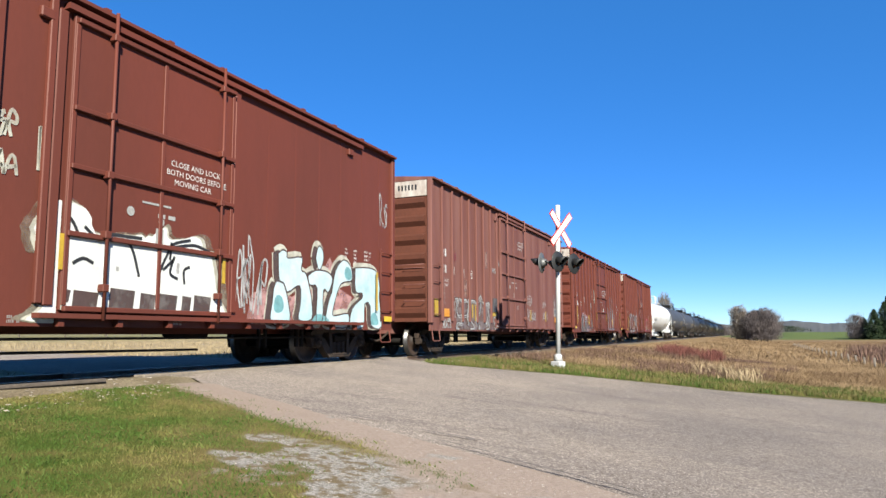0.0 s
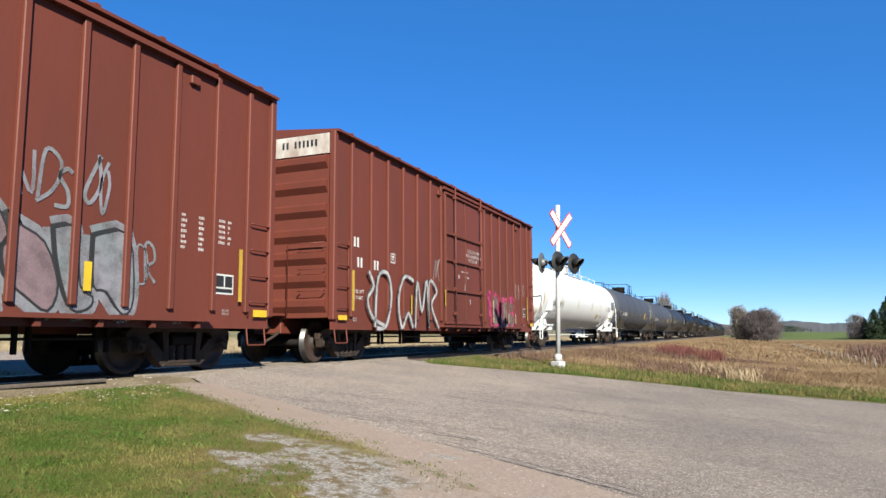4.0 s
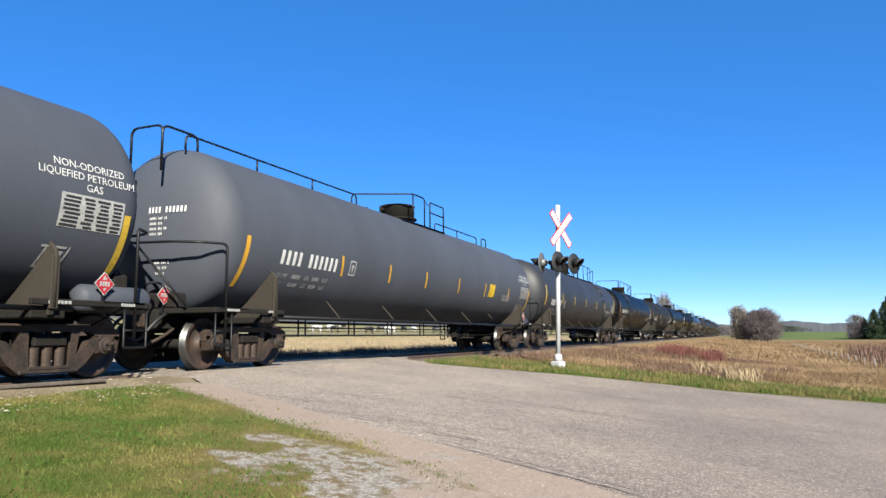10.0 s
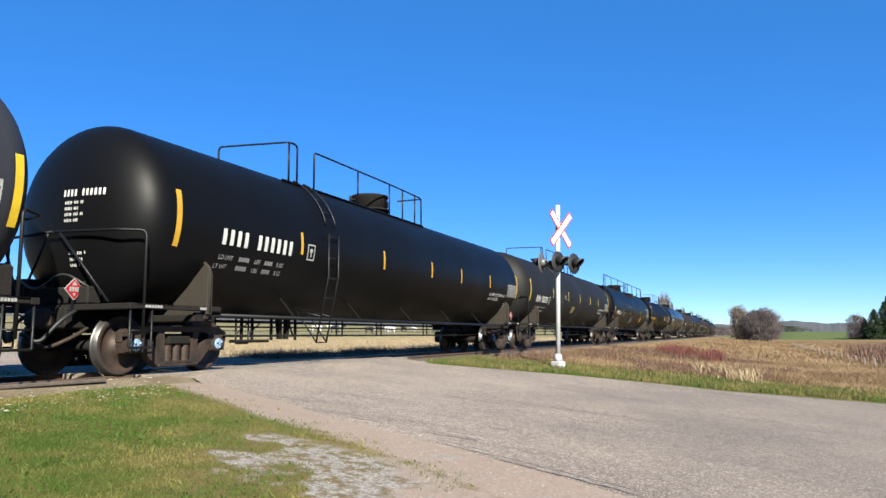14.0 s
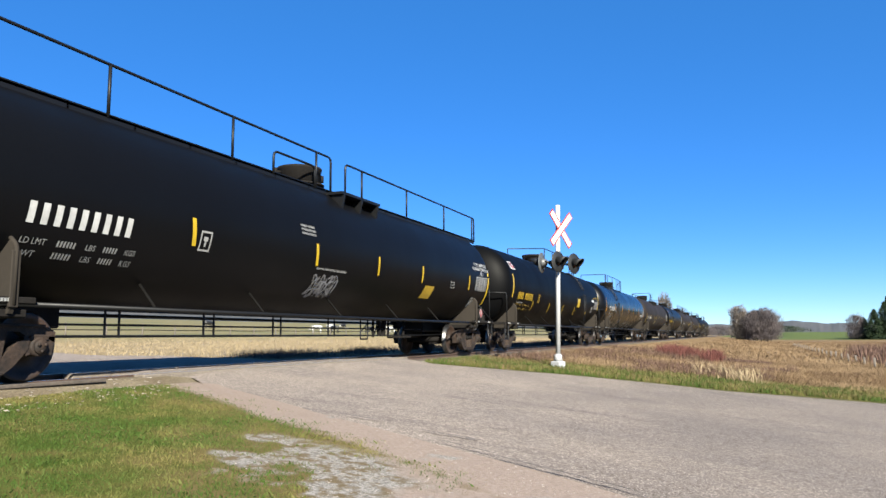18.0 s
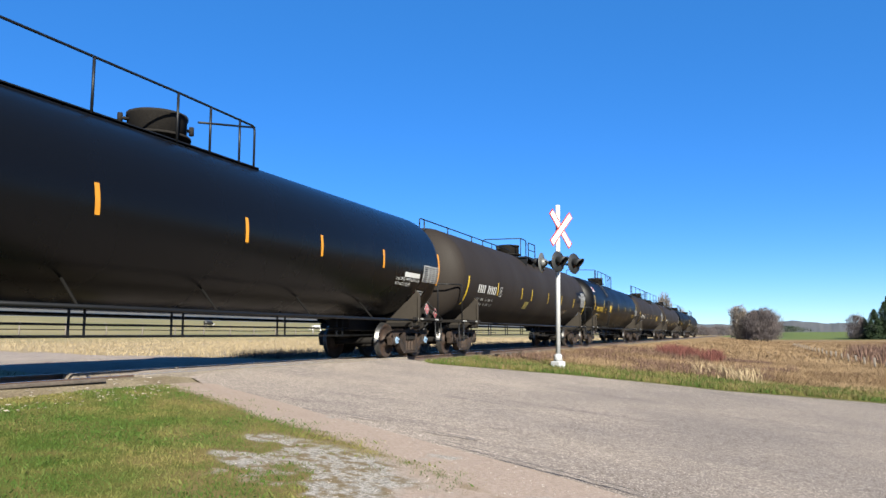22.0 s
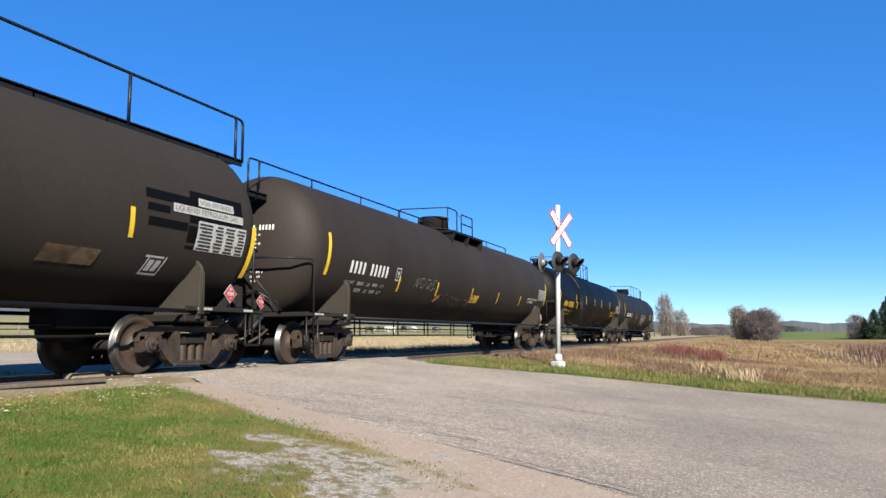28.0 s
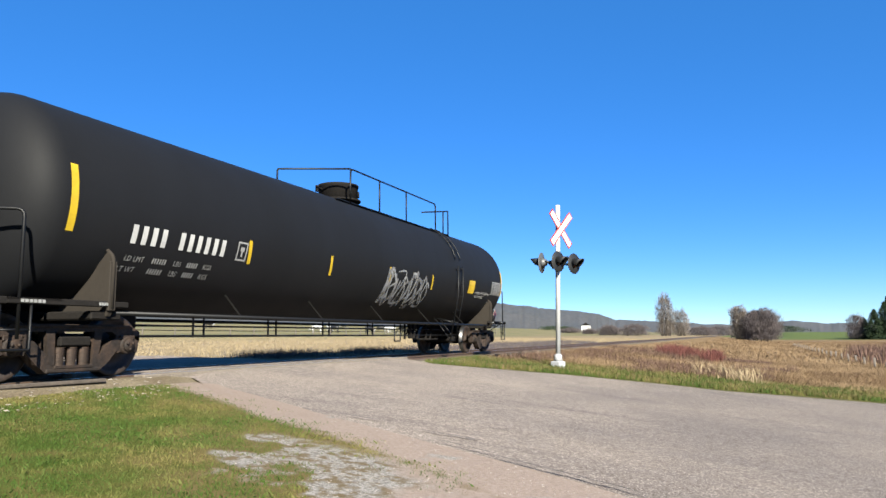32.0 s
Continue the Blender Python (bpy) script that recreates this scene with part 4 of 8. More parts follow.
    for y in (-1.9, 0.15, 3.2, 5.6) if style == "early" else (-5.2, -3.0, -0.9, 1.27):
        copies(car, "pipe_hanger", lambda: box(box(bmesh.new(), 0.235, 0.265, -0.15, -0.125, 0.56, 1.08), 0.235, 0.265, 0.125, 0.15, 0.56, 1.08), fittings, pose(0, y, 0), key="pipe_hanger" + fittings.name)
    m = pose(0, -0.4, 0) @ Matrix.Diagonal((1, -1, 1, 1)) if style == "early" else Matrix()
    rig = copies(car, "brake_beam", brake_beam_mesh, under, m, key="brake_beam" + under.name)
    for y, turn in ((3.67, 0), (4.0, 180)):
        copies(rig, "brake_lever", brake_lever_mesh, under, pose(0.25, y, 0, 0, 0, turn) @ pose(-0.25, 0, 0), key="brake_lever" + under.name)
    copies(rig, "pull_rod", lambda: tube(bmesh.new(), [(0.25, 3.45, 0.62), (0.25, 3.65, 0.98)], 0.02, 5), under, key="pull_rod" + under.name)
    for y, w in ((3.37, 0.025), (4.24, 0.03), (4.87, 0.03), (5.20, 0.03)):
        copies(rig, "lever_hanger", lambda: box(bmesh.new(), 0.22, 0.28, -0.5, 0.5, 0.54, 1.08), under, pose(0, y, 0) @ Matrix.Diagonal((1, w, 1, 1)), key="lever_hanger" + under.name)
    copies(car, "step_frame", step_frame_mesh, fittings, pose(0, -8.43 if style == "early" else 0, 0), key="step_frame" + fittings.name)
    bm = bmesh.new()
    lathe(bm, ((-0.45, 0.001), (-0.42, 0.16), (0.42, 0.16), (0.45, 0.001)), 12, "y", (-0.3, 6.95, 0.66))
    copies(car, "brake_reservoir", lambda: fix(bm), under, key="brake_res" + under.name)
    copies(car, "brake_valve", lambda: box(bmesh.new(), -0.1, 0.25, 6.5, 6.8, 0.70, 1.0, 0.04), under, key="brake_valve" + under.name)
    if shell in (M_WHITE_T, M_GREY_T):
        copies(car, "air_reservoir", lambda: fix(lathe(bmesh.new(), ((-0.62, 0.001), (-0.60, 0.14), (-0.52, 0.20), (0.52, 0.20), (0.60, 0.14), (0.62, 0.001)), 16, "y", (1.05, 0, 1.20))), shell, pose(0, trucks[1] + 0.98, 0 if shell is M_WHITE_T else -0.10), key="air_reservoir" + shell.name)
    # top fittings
    top = TZ + TR
    copies(car, "valve_dome", dome_mesh, fittings if fittings is not M_RAILING else M_UNDER, pose(0, dome_y + (0.35 if style == "long" else 0.40 if shell is M_WHITE_T else 0.42 if style in ("thin", "short") else 0.25 if style == "walk" else 0.15), 0), key="valve_dome" + fittings.name)

    def railing(name, runs, r=0.022):
        b = bmesh.new()
        for pts in runs:
            tube(b, pts, r, 6)
        part(name, b, fittings, car, smooth=False)

    def plank(name, y0, y1, x0, x1, z):
        b = bmesh.new()
        box(b, x0, x1, y0, y1, z, z + 0.04)
        box(b, x1 - 0.03, x1, y0, y1, z - 0.07, z + 0.06)
        k = y0 + 0.2
        while k < y1:
            slab(b, [(x0 + 0.1, z), (x1, z), (x1, z - 0.10), (x0 + 0.15, z - 0.30)], k, k + 0.03, "xz")
            k += 1.2
        part(name, fix(b), fittings, car)

    X, q = 0.80, dome_y
    low, high = top - 0.2, top + 0.66
    if style in ("long", "thin"):
        plank("top_platform", q - 0.9, q + 2.1, 0.25, X, top - 0.22)
        f = q - (0.58 if style == "thin" else 1.0)
        railing("dome_railing", [rounded([(-X, f, low), (-X, f, high), (X, q - 0.25, high), (X, q + 0.55, high), (X, q + 0.55, low)], 0.14), [(X, q - 0.25, low), (X, q - 0.25, high)], hoop((-0.3, q - 1.0), (-0.6, q - 0.5), low, top + 0.25)])
        railing("platform_railing", [rounded([(X, q + 0.95, low), (X, q + 0.95, high - 0.05), (X, q + 2.0, high - 0.05), (X, q + 2.0, low)], 0.06), [(X, q + 0.95, top + 0.3), (X, q + 2.0, top + 0.3)]])
        railing("safety_chain", [[(X, q + 0.55, high - 0.02), (X, q + 0.68, high - 0.14), (X, q + 0.82, high - 0.16), (X, q + 0.95, high - 0.08)]], 0.008)
        for a, b in ((-9.95 if style == "thin" else -9.2, q - (0.75 if style == "thin" else 2.9)), (q + 2.1, 6.7 if style == "thin" else 5.7)) if shell is not M_WHITE_T else ((-10.1, q - 0.75), (q + 2.05, 7.95)):
            rise = 0.12 if shell is M_BROWN_T else 0.17
            runs = [hoop((0.45, a), (0.45, b), top - 0.12, top + rise, 0.16)]
            n = max(2, int((b - a) / 1.9))
            for i in range(1, n):
                y = a + (b - a) * i / n
                runs.append([(0.45, y, top - 0.12), (0.45, y, top + rise)])
            railing("top_handrail", runs, 0.02)
        if style == "long":
            railing("end_hoop", [rounded([(0.45, -9.75, top - 0.6), (0.45, -9.75, top + 0.20), (0.45, -8.9, top + 0.20), (0.45, -8.9, top - 0.1)], 0.15), hoop((-0.25, -9.75), (0.45, -9.75), top - 0.5, top + 0.2)])
            railing("end_hoop", [hoop((0.5, 6.1), (0.5, 6.6), top - 0.14, top + 0.2)])
            b = bmesh.new()
            ladder_bm(b, [(-0.8, -9.70, top - 0.6), (-0.8, -9.75, 1.06)], (1, 0, 0), 0.4)
            part("end_ladder", b, fittings, car)
            plank("end_step", -9.8, -9.45, -1.1, -0.4, top - 0.70)
        elif shell is not M_WHITE_T:
            railing("end_hoop", [[(0.45, -9.95, top - 0.55), (0.45, -9.95, top - 0.05)], [(0.45, -9.6, top - 0.45), (0.45, -9.6, top + 0.12)]])
            plank("end_step", -9.95, -9.4, -0.3, 0.5, top - 0.60)
        b = bmesh.new()
        box(b, 0.3, 1.28, q - 0.95, q + 1.78, top - 0.26, top - 0.20)
        for k in (-0.85, 0.40, 1.70):
            slab(b, [(0.7, top - 0.26), (1.28, top - 0.26), (1.28, top - 0.34), (1.21, top - 0.62), (0.95, top - 0.36)], q + k - 0.03, q + k + 0.03, "xz")
        if style == "thin" and shell is not M_WHITE_T:
            part("loading_platform", fix(b), fittings, car)
        else:
            b.free()
    elif style in ("short", "full"):
        plank("top_platform", q - 1.2, q + (5.62 if style == "full" else 5.9), 0.25, X, top - 0.22)
        if style == "short":
            railing("dome_railing", [rounded([(-X, q - 1.0, low), (-X, q - 1.0, high), (X, q - 0.05, high), (X, q + 0.42, high), (X, q + 0.42, low)], 0.10), [(X, q - 0.05, low), (X, q - 0.05, high)]])
            first = q + 1.35
            railing("safety_chain", [[(X, q + 0.42, high), (X, q + 0.9, high - 0.2), (X, q + 1.35, high - 0.05)]], 0.008)
        else:
            railing("dome_railing", [rounded([(-X, q - 1.35, low), (-X, q - 1.35, high), (X, q - 0.6, high)], 0.05), [(X, q - 0.6, low), (X, q - 0.6, high)], rounded([(-X, q - 0.2, top + 0.25), (-X, q - 1.2, top + 0.25)], 0.05), [(-X, q - 0.2, low), (-X, q - 0.2, top + 0.25)]])
            first = q - 0.6
        stop, step = (4.56, 5.57) if style == "full" else (4.97, 5.85)
        runs = [rounded([(X, first, low), (X, first, high), (X, q + stop, high), (X, q + stop, low)], 0.12),
                rounded([(X, q + stop - 1.0, top + 0.25), (X, q + step, top + 0.6), (X, q + step, low)], 0.03)]
        runs += [[(X, q + k, low), (X, q + k, high)] for k in ((0.9, 2.5) if style == "full" else (1.55, 3.0, 4.28))]
        if style == "full":
            runs.append([(X, q + step - 0.4, low), (X, q + step - 0.4, high - 0.12)])
        railing("top_handrail", runs)
        side_ladder(car, q + (4.62 if style == "full" else 4.9), fittings)
    elif style == "early":
        g = 3.9 if mark is M_YEL else 4.5
        plank("top_platform", q - 5.0, q + 2.0, 0.25, X, top - 0.22)
        railing("dome_railing", [rounded([(-X, q - 5.1, low), (-X, q - 5.1, high), (X, q - g - 0.3, high), (X, q - g, high), (X, q - g, low)], 0.10),
                                 [(X, q - g - 0.3, low), (X, q - g - 0.3, high)], rounded([(-X, q - 4.9, low), (-X, q - 4.9, top + 0.25), (-X, q - 2.8, top + 0.25), (-X, q - 2.8, low)], 0.1)])
        runs = [rounded([(X, q + 0.65 - g, low), (X, q + 0.65 - g, high), (X, q - 0.2, high), (X, q + 1.84, high - 0.03), (X, q + 1.84, low)], 0.10),
                [(X, q + 0.3, top + 0.28), (X, q + 1.84, high - 0.05)]]
        runs += [[(X, q + k, low), (X, q + k, high)] for k in (-1.9, -0.2, 0.6, 1.4)]
        railing("top_handrail", runs)
        side_ladder(car, q - (3.92 if mark is M_YEL else 4.28), fittings)
    else:
        plank("top_walkway", -9.3, 9.6, 0.35, 0.85, top - 0.20)
        runs = [rounded([(0.85, -9.0, top - 0.2), (0.85, -9.0, top + 0.62), (0.85, dome_y + 0.25, top + 0.62), (0.85, dome_y + 0.25, top - 0.2)], 0.12),
                rounded([(0.85, dome_y + 0.9, top - 0.2), (0.85, dome_y + 0.9, top + 0.62), (0.85, 9.6, top + 0.62), (0.85, 9.6, top - 0.2)], 0.12)]
        runs += [[(0.85, y, top - 0.2), (0.85, y, top + 0.62)] for y in (-8.4, -6, -3.2, dome_y - 0.35, dome_y + 1.7, 4.2, 6.9, 9.4)]
        runs.append(hoop((0.85, dome_y - 1.9), (0.85, dome_y - 0.4), top - 0.2, top + 0.28))
        railing("top_handrail", runs, 0.026)
        b = bmesh.new()
        ladder_bm(b, [(0.75, -9.1, top - 0.15), (0.75, -9.66, 3.3), (0.75, -9.74, 1.06)], (1, 0, 0), 0.42)
        part("end_ladder", b, fittings, car)
        b = bmesh.new()
        box(b, 0.3, 1.26, dome_y + 0.1, dome_y + 1.9, top - 0.27, top - 0.21)
        for k in (0.2, 1.0, 1.8):
            slab(b, [(0.7, top - 0.27), (1.26, top - 0.27), (1.26, top - 0.34), (1.20, top - 0.60), (0.95, top - 0.36)], dome_y + k - 0.03, dome_y + k + 0.03, "xz")
        part("loading_platform", fix(b), fittings, car)
    paint(car, on_tank(), on_head(front), mark, stripe)
    truck_sets = truck(car, trucks[0], caps) + truck(car, trucks[1], caps)
    for ob in car.children:                            # some shells ride a little lower on their saddles
        if sunk and ob.name.split(".")[0] not in LOW_GEAR and ob not in truck_sets:
            ob.matrix_basis = pose(0, 0, -sunk) @ ob.matrix_basis
    TANK_CARS.append((car, mid, truck_sets))
    return car


def stripes(car, place, ys, material, z=2.05, slant=0.0, h=0.44, w=0.085, ends=(-8.85, 9.0), ez=None):
    ez = z + 0.22 if ez is None else ez
    for y in ys:
        b = bmesh.new()
        quad(b, place, y - w / 2, y + w / 2, z, z + h, slant, 5)
        part("reflective_stripe", b, material, car)
    for y in ends:
        b = bmesh.new()
        quad(b, place, y - w * 0.65, y + w * 0.65, ez - 0.45, ez + 0.43, 0, 8)
        part("reflective_stripe", b, material, car)


def marks(car, place, head, mark, word, gas="plain", panel=None, board=M_LETD, table=7.8, table_z=2.02, table_size=(1.0, 0.44), ny=-7.72, bx=None, nz=1.97, nh=0.265, gx=1.5, gh=0.075, tx=0.10):
    """Stencils on the flank: running number, loads, capacity table, warning panel, contents."""
    y, z, h = ny, nz, nh
    b = bmesh.new()
    end = bars(b, place, y, z, word, h, 0.22)
    part("running_number", b, mark, car, kind="stuff")
    b = bmesh.new()
    for k, wds in enumerate(("LD LMT", "LT WT")):
        v = z - 0.24 - 0.15 * k
        lettering(b, place, wds, y - 0.05 * k, v, 0.075)
        lettering(b, place, "LBS", y + 0.95, v, 0.075)
        lettering(b, place, "KGS", y + 1.60, v, 0.075)
        bars(b, place, y + 0.52, v, "123456", 0.075, 0.12)
        bars(b, place, y + 1.24, v, "12345", 0.075, 0.12)
    part("load_stencil", b, M_LETD if mark is not M_YEL else M_YELD, car, kind="stuff")
    b = bmesh.new()
    bars(b, head, 0.04, 2.73, word, 0.105, 0.16)
    for k in range(4):
        bars(b, head, 0.08, 2.61 - 0.09 * k, "12345 678 90"[:12 - 2 * (k % 2)], 0.045, 0.15)
    for k in range(3):
        bars(b, head, 0.15, 1.85 - 0.09 * k, "1234 567 8"[:10 - 2 * k], 0.045, 0.2)
    part("end_stencil", b, mark, car, kind="stuff")
    b = bmesh.new()
    x0 = end + 0.12 if bx is None else bx
    for a0, a1, c0, c1 in ((0, 0.26, 0, 0.03), (0, 0.26, 0.29, 0.32), (0, 0.03, 0.03, 0.29), (0.23, 0.26, 0.03, 0.29), (0.08, 0.18, 0.16, 0.23), (0.11, 0.15, 0.07, 0.16)):
        quad(b, place, x0 + a0, x0 + a1, z - 0.03 + c0, z - 0.03 + c1)
    part("clearance_box", b, M_LETD if mark is not M_YEL else M_YELD, car)
    if panel is not None:
        py, pz, pw, ph, pm = panel
        tilt = 0.06 if pm is M_YEL else 0.25
        b = bmesh.new()
        quad(b, place, py - pw / 2, py + pw / 2, pz, pz + ph, tilt)
        p = part("warning_panel", b, pm, car, "yellow warning panel")
        b = bmesh.new()
        pl = on_tank(0.011)
        for k in range(4):
            bars(b, pl, py - pw * 0.42 + tilt * (0.05 + 0.085 * k), pz + 0.05 + ph * 0.22 * k, "1234567890"[:int(pw * 12)], 0.036, 0.25)
        part("warning_text", b, M_YELD, p, kind="stuff")
    b = bmesh.new()
    t = table
    tw, th = table_size
    quad(b, place, t, t + tw, table_z, table_z + th, 0, 4)
    p = part("capacity_table", b, board, car, "table of figures")
    b = bmesh.new()
    pl = on_tank(0.011)
    rng = random.Random(len(word) + int(t * 10))
    for k in range(8):
        for a, c in ((0.02, 0.30), (0.33, 0.52), (0.55, 0.76), (0.79, 0.98)):
            cut = rng.uniform(0.0, 0.05)
            quad(b, pl, t + tw * (a + cut), t + tw * (c - rng.uniform(0, 0.03)), table_z + th * (0.035 + 0.118 * k), table_z + th * (0.10 + 0.118 * k), 0, 1)
    part("table_text", b, M_BLK if board is not M_BLK else M_LETD, p, kind="stuff")
    if gas == "two":
        b = bmesh.new()
        lettering(b, place, "NON-ODORIZED", t - 0.12, 2.80, 0.10)
        lettering(b, place, "LIQUEFIED PETROLEUM", t - 0.34, 2.66, 0.10)
        lettering(b, place, "GAS", t + 0.36, 2.52, 0.10)
        part("contents_stencil", b, mark, car, kind="stuff")
    elif gas == "board":
        for k, (u0, u1, v0, v1) in enumerate(((t - 1.10, t - 0.12, 2.60, 2.74), (t - 1.06, t - 0.62, 2.42, 2.53), (t - 1.02, t - 0.22, 2.20, 2.33), (t - 0.2, t + 1.05, 1.94, 2.86))):
            b = bmesh.new()
            quad(b, on_tank(0.003), u0, u1, v0, v1, 0, 4)
            part("painted_out_patch", b, M_FLAT_T, car, "flat black repainted patch")
        for u, v, w, wds in ((t - 0.02, 2.65, 0.84, "NON-ODORIZED"), (t - 0.56, 2.49, 1.62, "LIQUEFIED PETROLEUM GAS")):
            b = bmesh.new()
            quad(b, on_tank(0.009), u, u + w, v - 0.02, v + 0.11, 0, 2)
            p = part("contents_board", b, M_LETD, car, "white board with black words")
            b = bmesh.new()
            lettering(b, on_tank(0.013), wds, u + 0.03, v + 0.012, 0.070 if len(wds) < 20 else 0.080)
            part("contents_words", b, M_BLK, p, kind="stuff")
    elif gas == "top":
        b = bmesh.new()
        lettering(b, place, "LIQUEFIED PETROLEUM GAS", t - 0.48, 2.60, 0.098)
        part("contents_stencil", b, mark, car, kind="stuff")
        b = bmesh.new()
        quad(b, place, t - 0.78, t - 0.10, 2.40, 2.53, 0, 2)
        part("blank_board", b, M_LET, car, "blank white board beside the table")
    elif gas == "low":
        b = bmesh.new()
        lettering(b, place, "LIQUEFIED PETROLEUM GAS", t - 1.95, 1.93, 0.105)
        lettering(b, place, "NON-ODORIZED", t - 1.95, 1.76, 0.105)
        part("contents_stencil", b, mark, car, kind="stuff")
    else:
        b = bmesh.new()
        lettering(b, place, "LIQUEFIED PETROLEUM GAS" if gas == "small" else "LIQUEFIED", t - gx, 1.98 if gas == "small" else 2.26, gh if gas == "small" else 0.10)
        lettering(b, place, "NON-ODORIZED" if gas == "small" else "PETROLEUM GAS", t - gx, 1.98 - 1.6 * gh if gas == "small" else 2.11, gh if gas == "small" else 0.10)
        part("contents_stencil", b, mark, car, kind="stuff")
    b = bmesh.new()
    test, tz = (t - 0.72, 0.34) if gas == "top" else (t - tx, 0.0)
    for a0, a1, c0, c1 in ((0, 0.36, 0, 0.03), (0, 0.36, 0.25, 0.28), (0, 0.03, 0, 0.28), (0.33, 0.36, 0, 0.28), (0.07, 0.17, 0.06, 0.22), (0.20, 0.30, 0.06, 0.22)):
        quad(b, place, test + a0, test + a1, 1.50 + tz + c0, 1.50 + tz + c1, 0.25)
    part("test_stencil", b, M_LETD, car, kind="stuff")


def crest(car, place):
    """The owner's sign high on the flank: a plain white slanting board with dark and red shapes."""
    b = bmesh.new()
    quad(b, place, -8.43, -7.90, 3.06, 3.36, -0.35)
    p = part("owner_sign", b, M_LET, car, "white sign with red and dark shapes")
    pl = on_tank(0.011)
    b = bmesh.new()
    quad(b, pl, -8.27, -8.13, 3.10, 3.31, -0.35)
    quad(b, pl, -8.10, -8.00, 3.10, 3.22, -0.35)
    part("owner_sign_flash", b, M_PLACARD, p)
    b = bmesh.new()
    quad(b, pl, -8.40, -8.30, 3.20, 3.32, -0.35)
    quad(b, pl, -8.12, -7.98, 3.26, 3.33, -0.35)
    part("owner_sign_shape", b, M_BLK, p)


def white_board(car, place):
    b = bmesh.new()
    quad(b, on_tank(0.009), 6.75, 7.65, 2.08, 2.20, 0, 2)
    part("blank_board", b, M_LET, car, "blank white board beside the table")


def patch_board(u, v, w, h):
    """A grimy ochre board whose words have worn away."""
    def add(car, place):
        b = bmesh.new()
        quad(b, on_tank(0.009), u, u + w, v, v + h, 0.25, 3)
        part("worn_board", b, M_OCHRE, car, "worn ochre board")
    return add


def small_notes(blocks):
    """Blocks of small stencilled lines: start, top, width and number of lines."""
    def add(car, place):
        for u, v, w, n in blocks:
            b = bmesh.new()
            for k in range(n):
                bars(b, place, u + 0.02 * k, v - 0.075 * k, ("1234567890" * 4)[:int(w / 0.031)], 0.045, 0.2)
            part("small_stencil", b, M_LETD, car, kind="stuff")
    return add


def both(*adds):
    def add(car, place):
        for a in adds:
            a(car, place)
    return add


def flank(word, ys, z=2.0, slant=0.0, ends=(-8.85, 9.0), extra=None, ez=None, h=0.43, **kw):
    def paint(car, place, head, mark, stripe):
        stripes(car, place, ys, stripe, z, slant, h, ends=ends, ez=ez)
        marks(car, place, head, mark, word, **kw)
        if extra:
            extra(car, place)
    return paint


def scrawl(name, spec, label):
    def add(car, place):
        for k, (m, u, v, w, h, seed, n, wd) in enumerate(spec):
            b = bmesh.new()
            spray(b, on_tank(0.009 + 0.003 * k), u, v, w, h, seed, n, wd)
            part(name, b, m, car, label)
    return add


def stain_material():
    """A soft smear of soot and rust with ragged edges."""
    m = bpy.data.materials.new("soot_smear")
    m.use_nodes = True
    n, l = m.node_tree.nodes, m.node_tree.links
    b = n["Principled BSDF"]
    b.inputs["Base Color"].default_value = (0.115, 0.075, 0.028, 1)
    b.inputs["Roughness"].default_value = 0.8
    tc, nz = n.new("ShaderNodeTexCoord"), n.new("ShaderNodeTexNoise")
    nz.inputs["Scale"].default_value, nz.inputs["Detail"].default_value = 5.0, 6
    l.new(tc.outputs["Object"], nz.inputs["Vector"])
    ln = n.new("ShaderNodeVectorMath")
    ln.operation = "DISTANCE"
    ln.inputs[1].default_value = (1.12, -9.38, 1.46)
    l.new(tc.outputs["Object"], ln.inputs[0])
    fall = n.new("ShaderNodeMapRange")
    fall.inputs["From Min"].default_value, fall.inputs["From Max"].default_value = 0.05, 0.52
    fall.inputs["To Min"].default_value, fall.inputs["To Max"].default_value = 1.35, -0.1
    l.new(ln.outputs["Value"], fall.inputs[0])
    s = n.new("ShaderNodeMath")
    s.operation, s.use_clamp = "MULTIPLY", True
    l.new(fall.outputs[0], s.inputs[0])
    l.new(nz.outputs["Fac"], s.inputs[1])
    l.new(s.outputs[0], b.inputs["Alpha"])
    return m


def soot(car, place):
    b = bmesh.new()
    h = on_head(-9.85, 0.010)
    n = 44
    vs = [[b.verts.new(h(0.45 + 0.9 * i / n, 1.05 + 0.95 * j / n)) for i in range(n + 1)] for j in range(n + 1)]
    for j in range(n):
        for i in range(n):
            q = (vs[j][i], vs[j][i + 1], vs[j + 1][i + 1], vs[j + 1][i])
            if max(math.hypot(v.co.x, v.co.z - TZ) for v in q) < 1.52:
                b.faces.new(q)
    part("soot_stain", b, stain_material(), car, "brown soot smear on the white head", True)


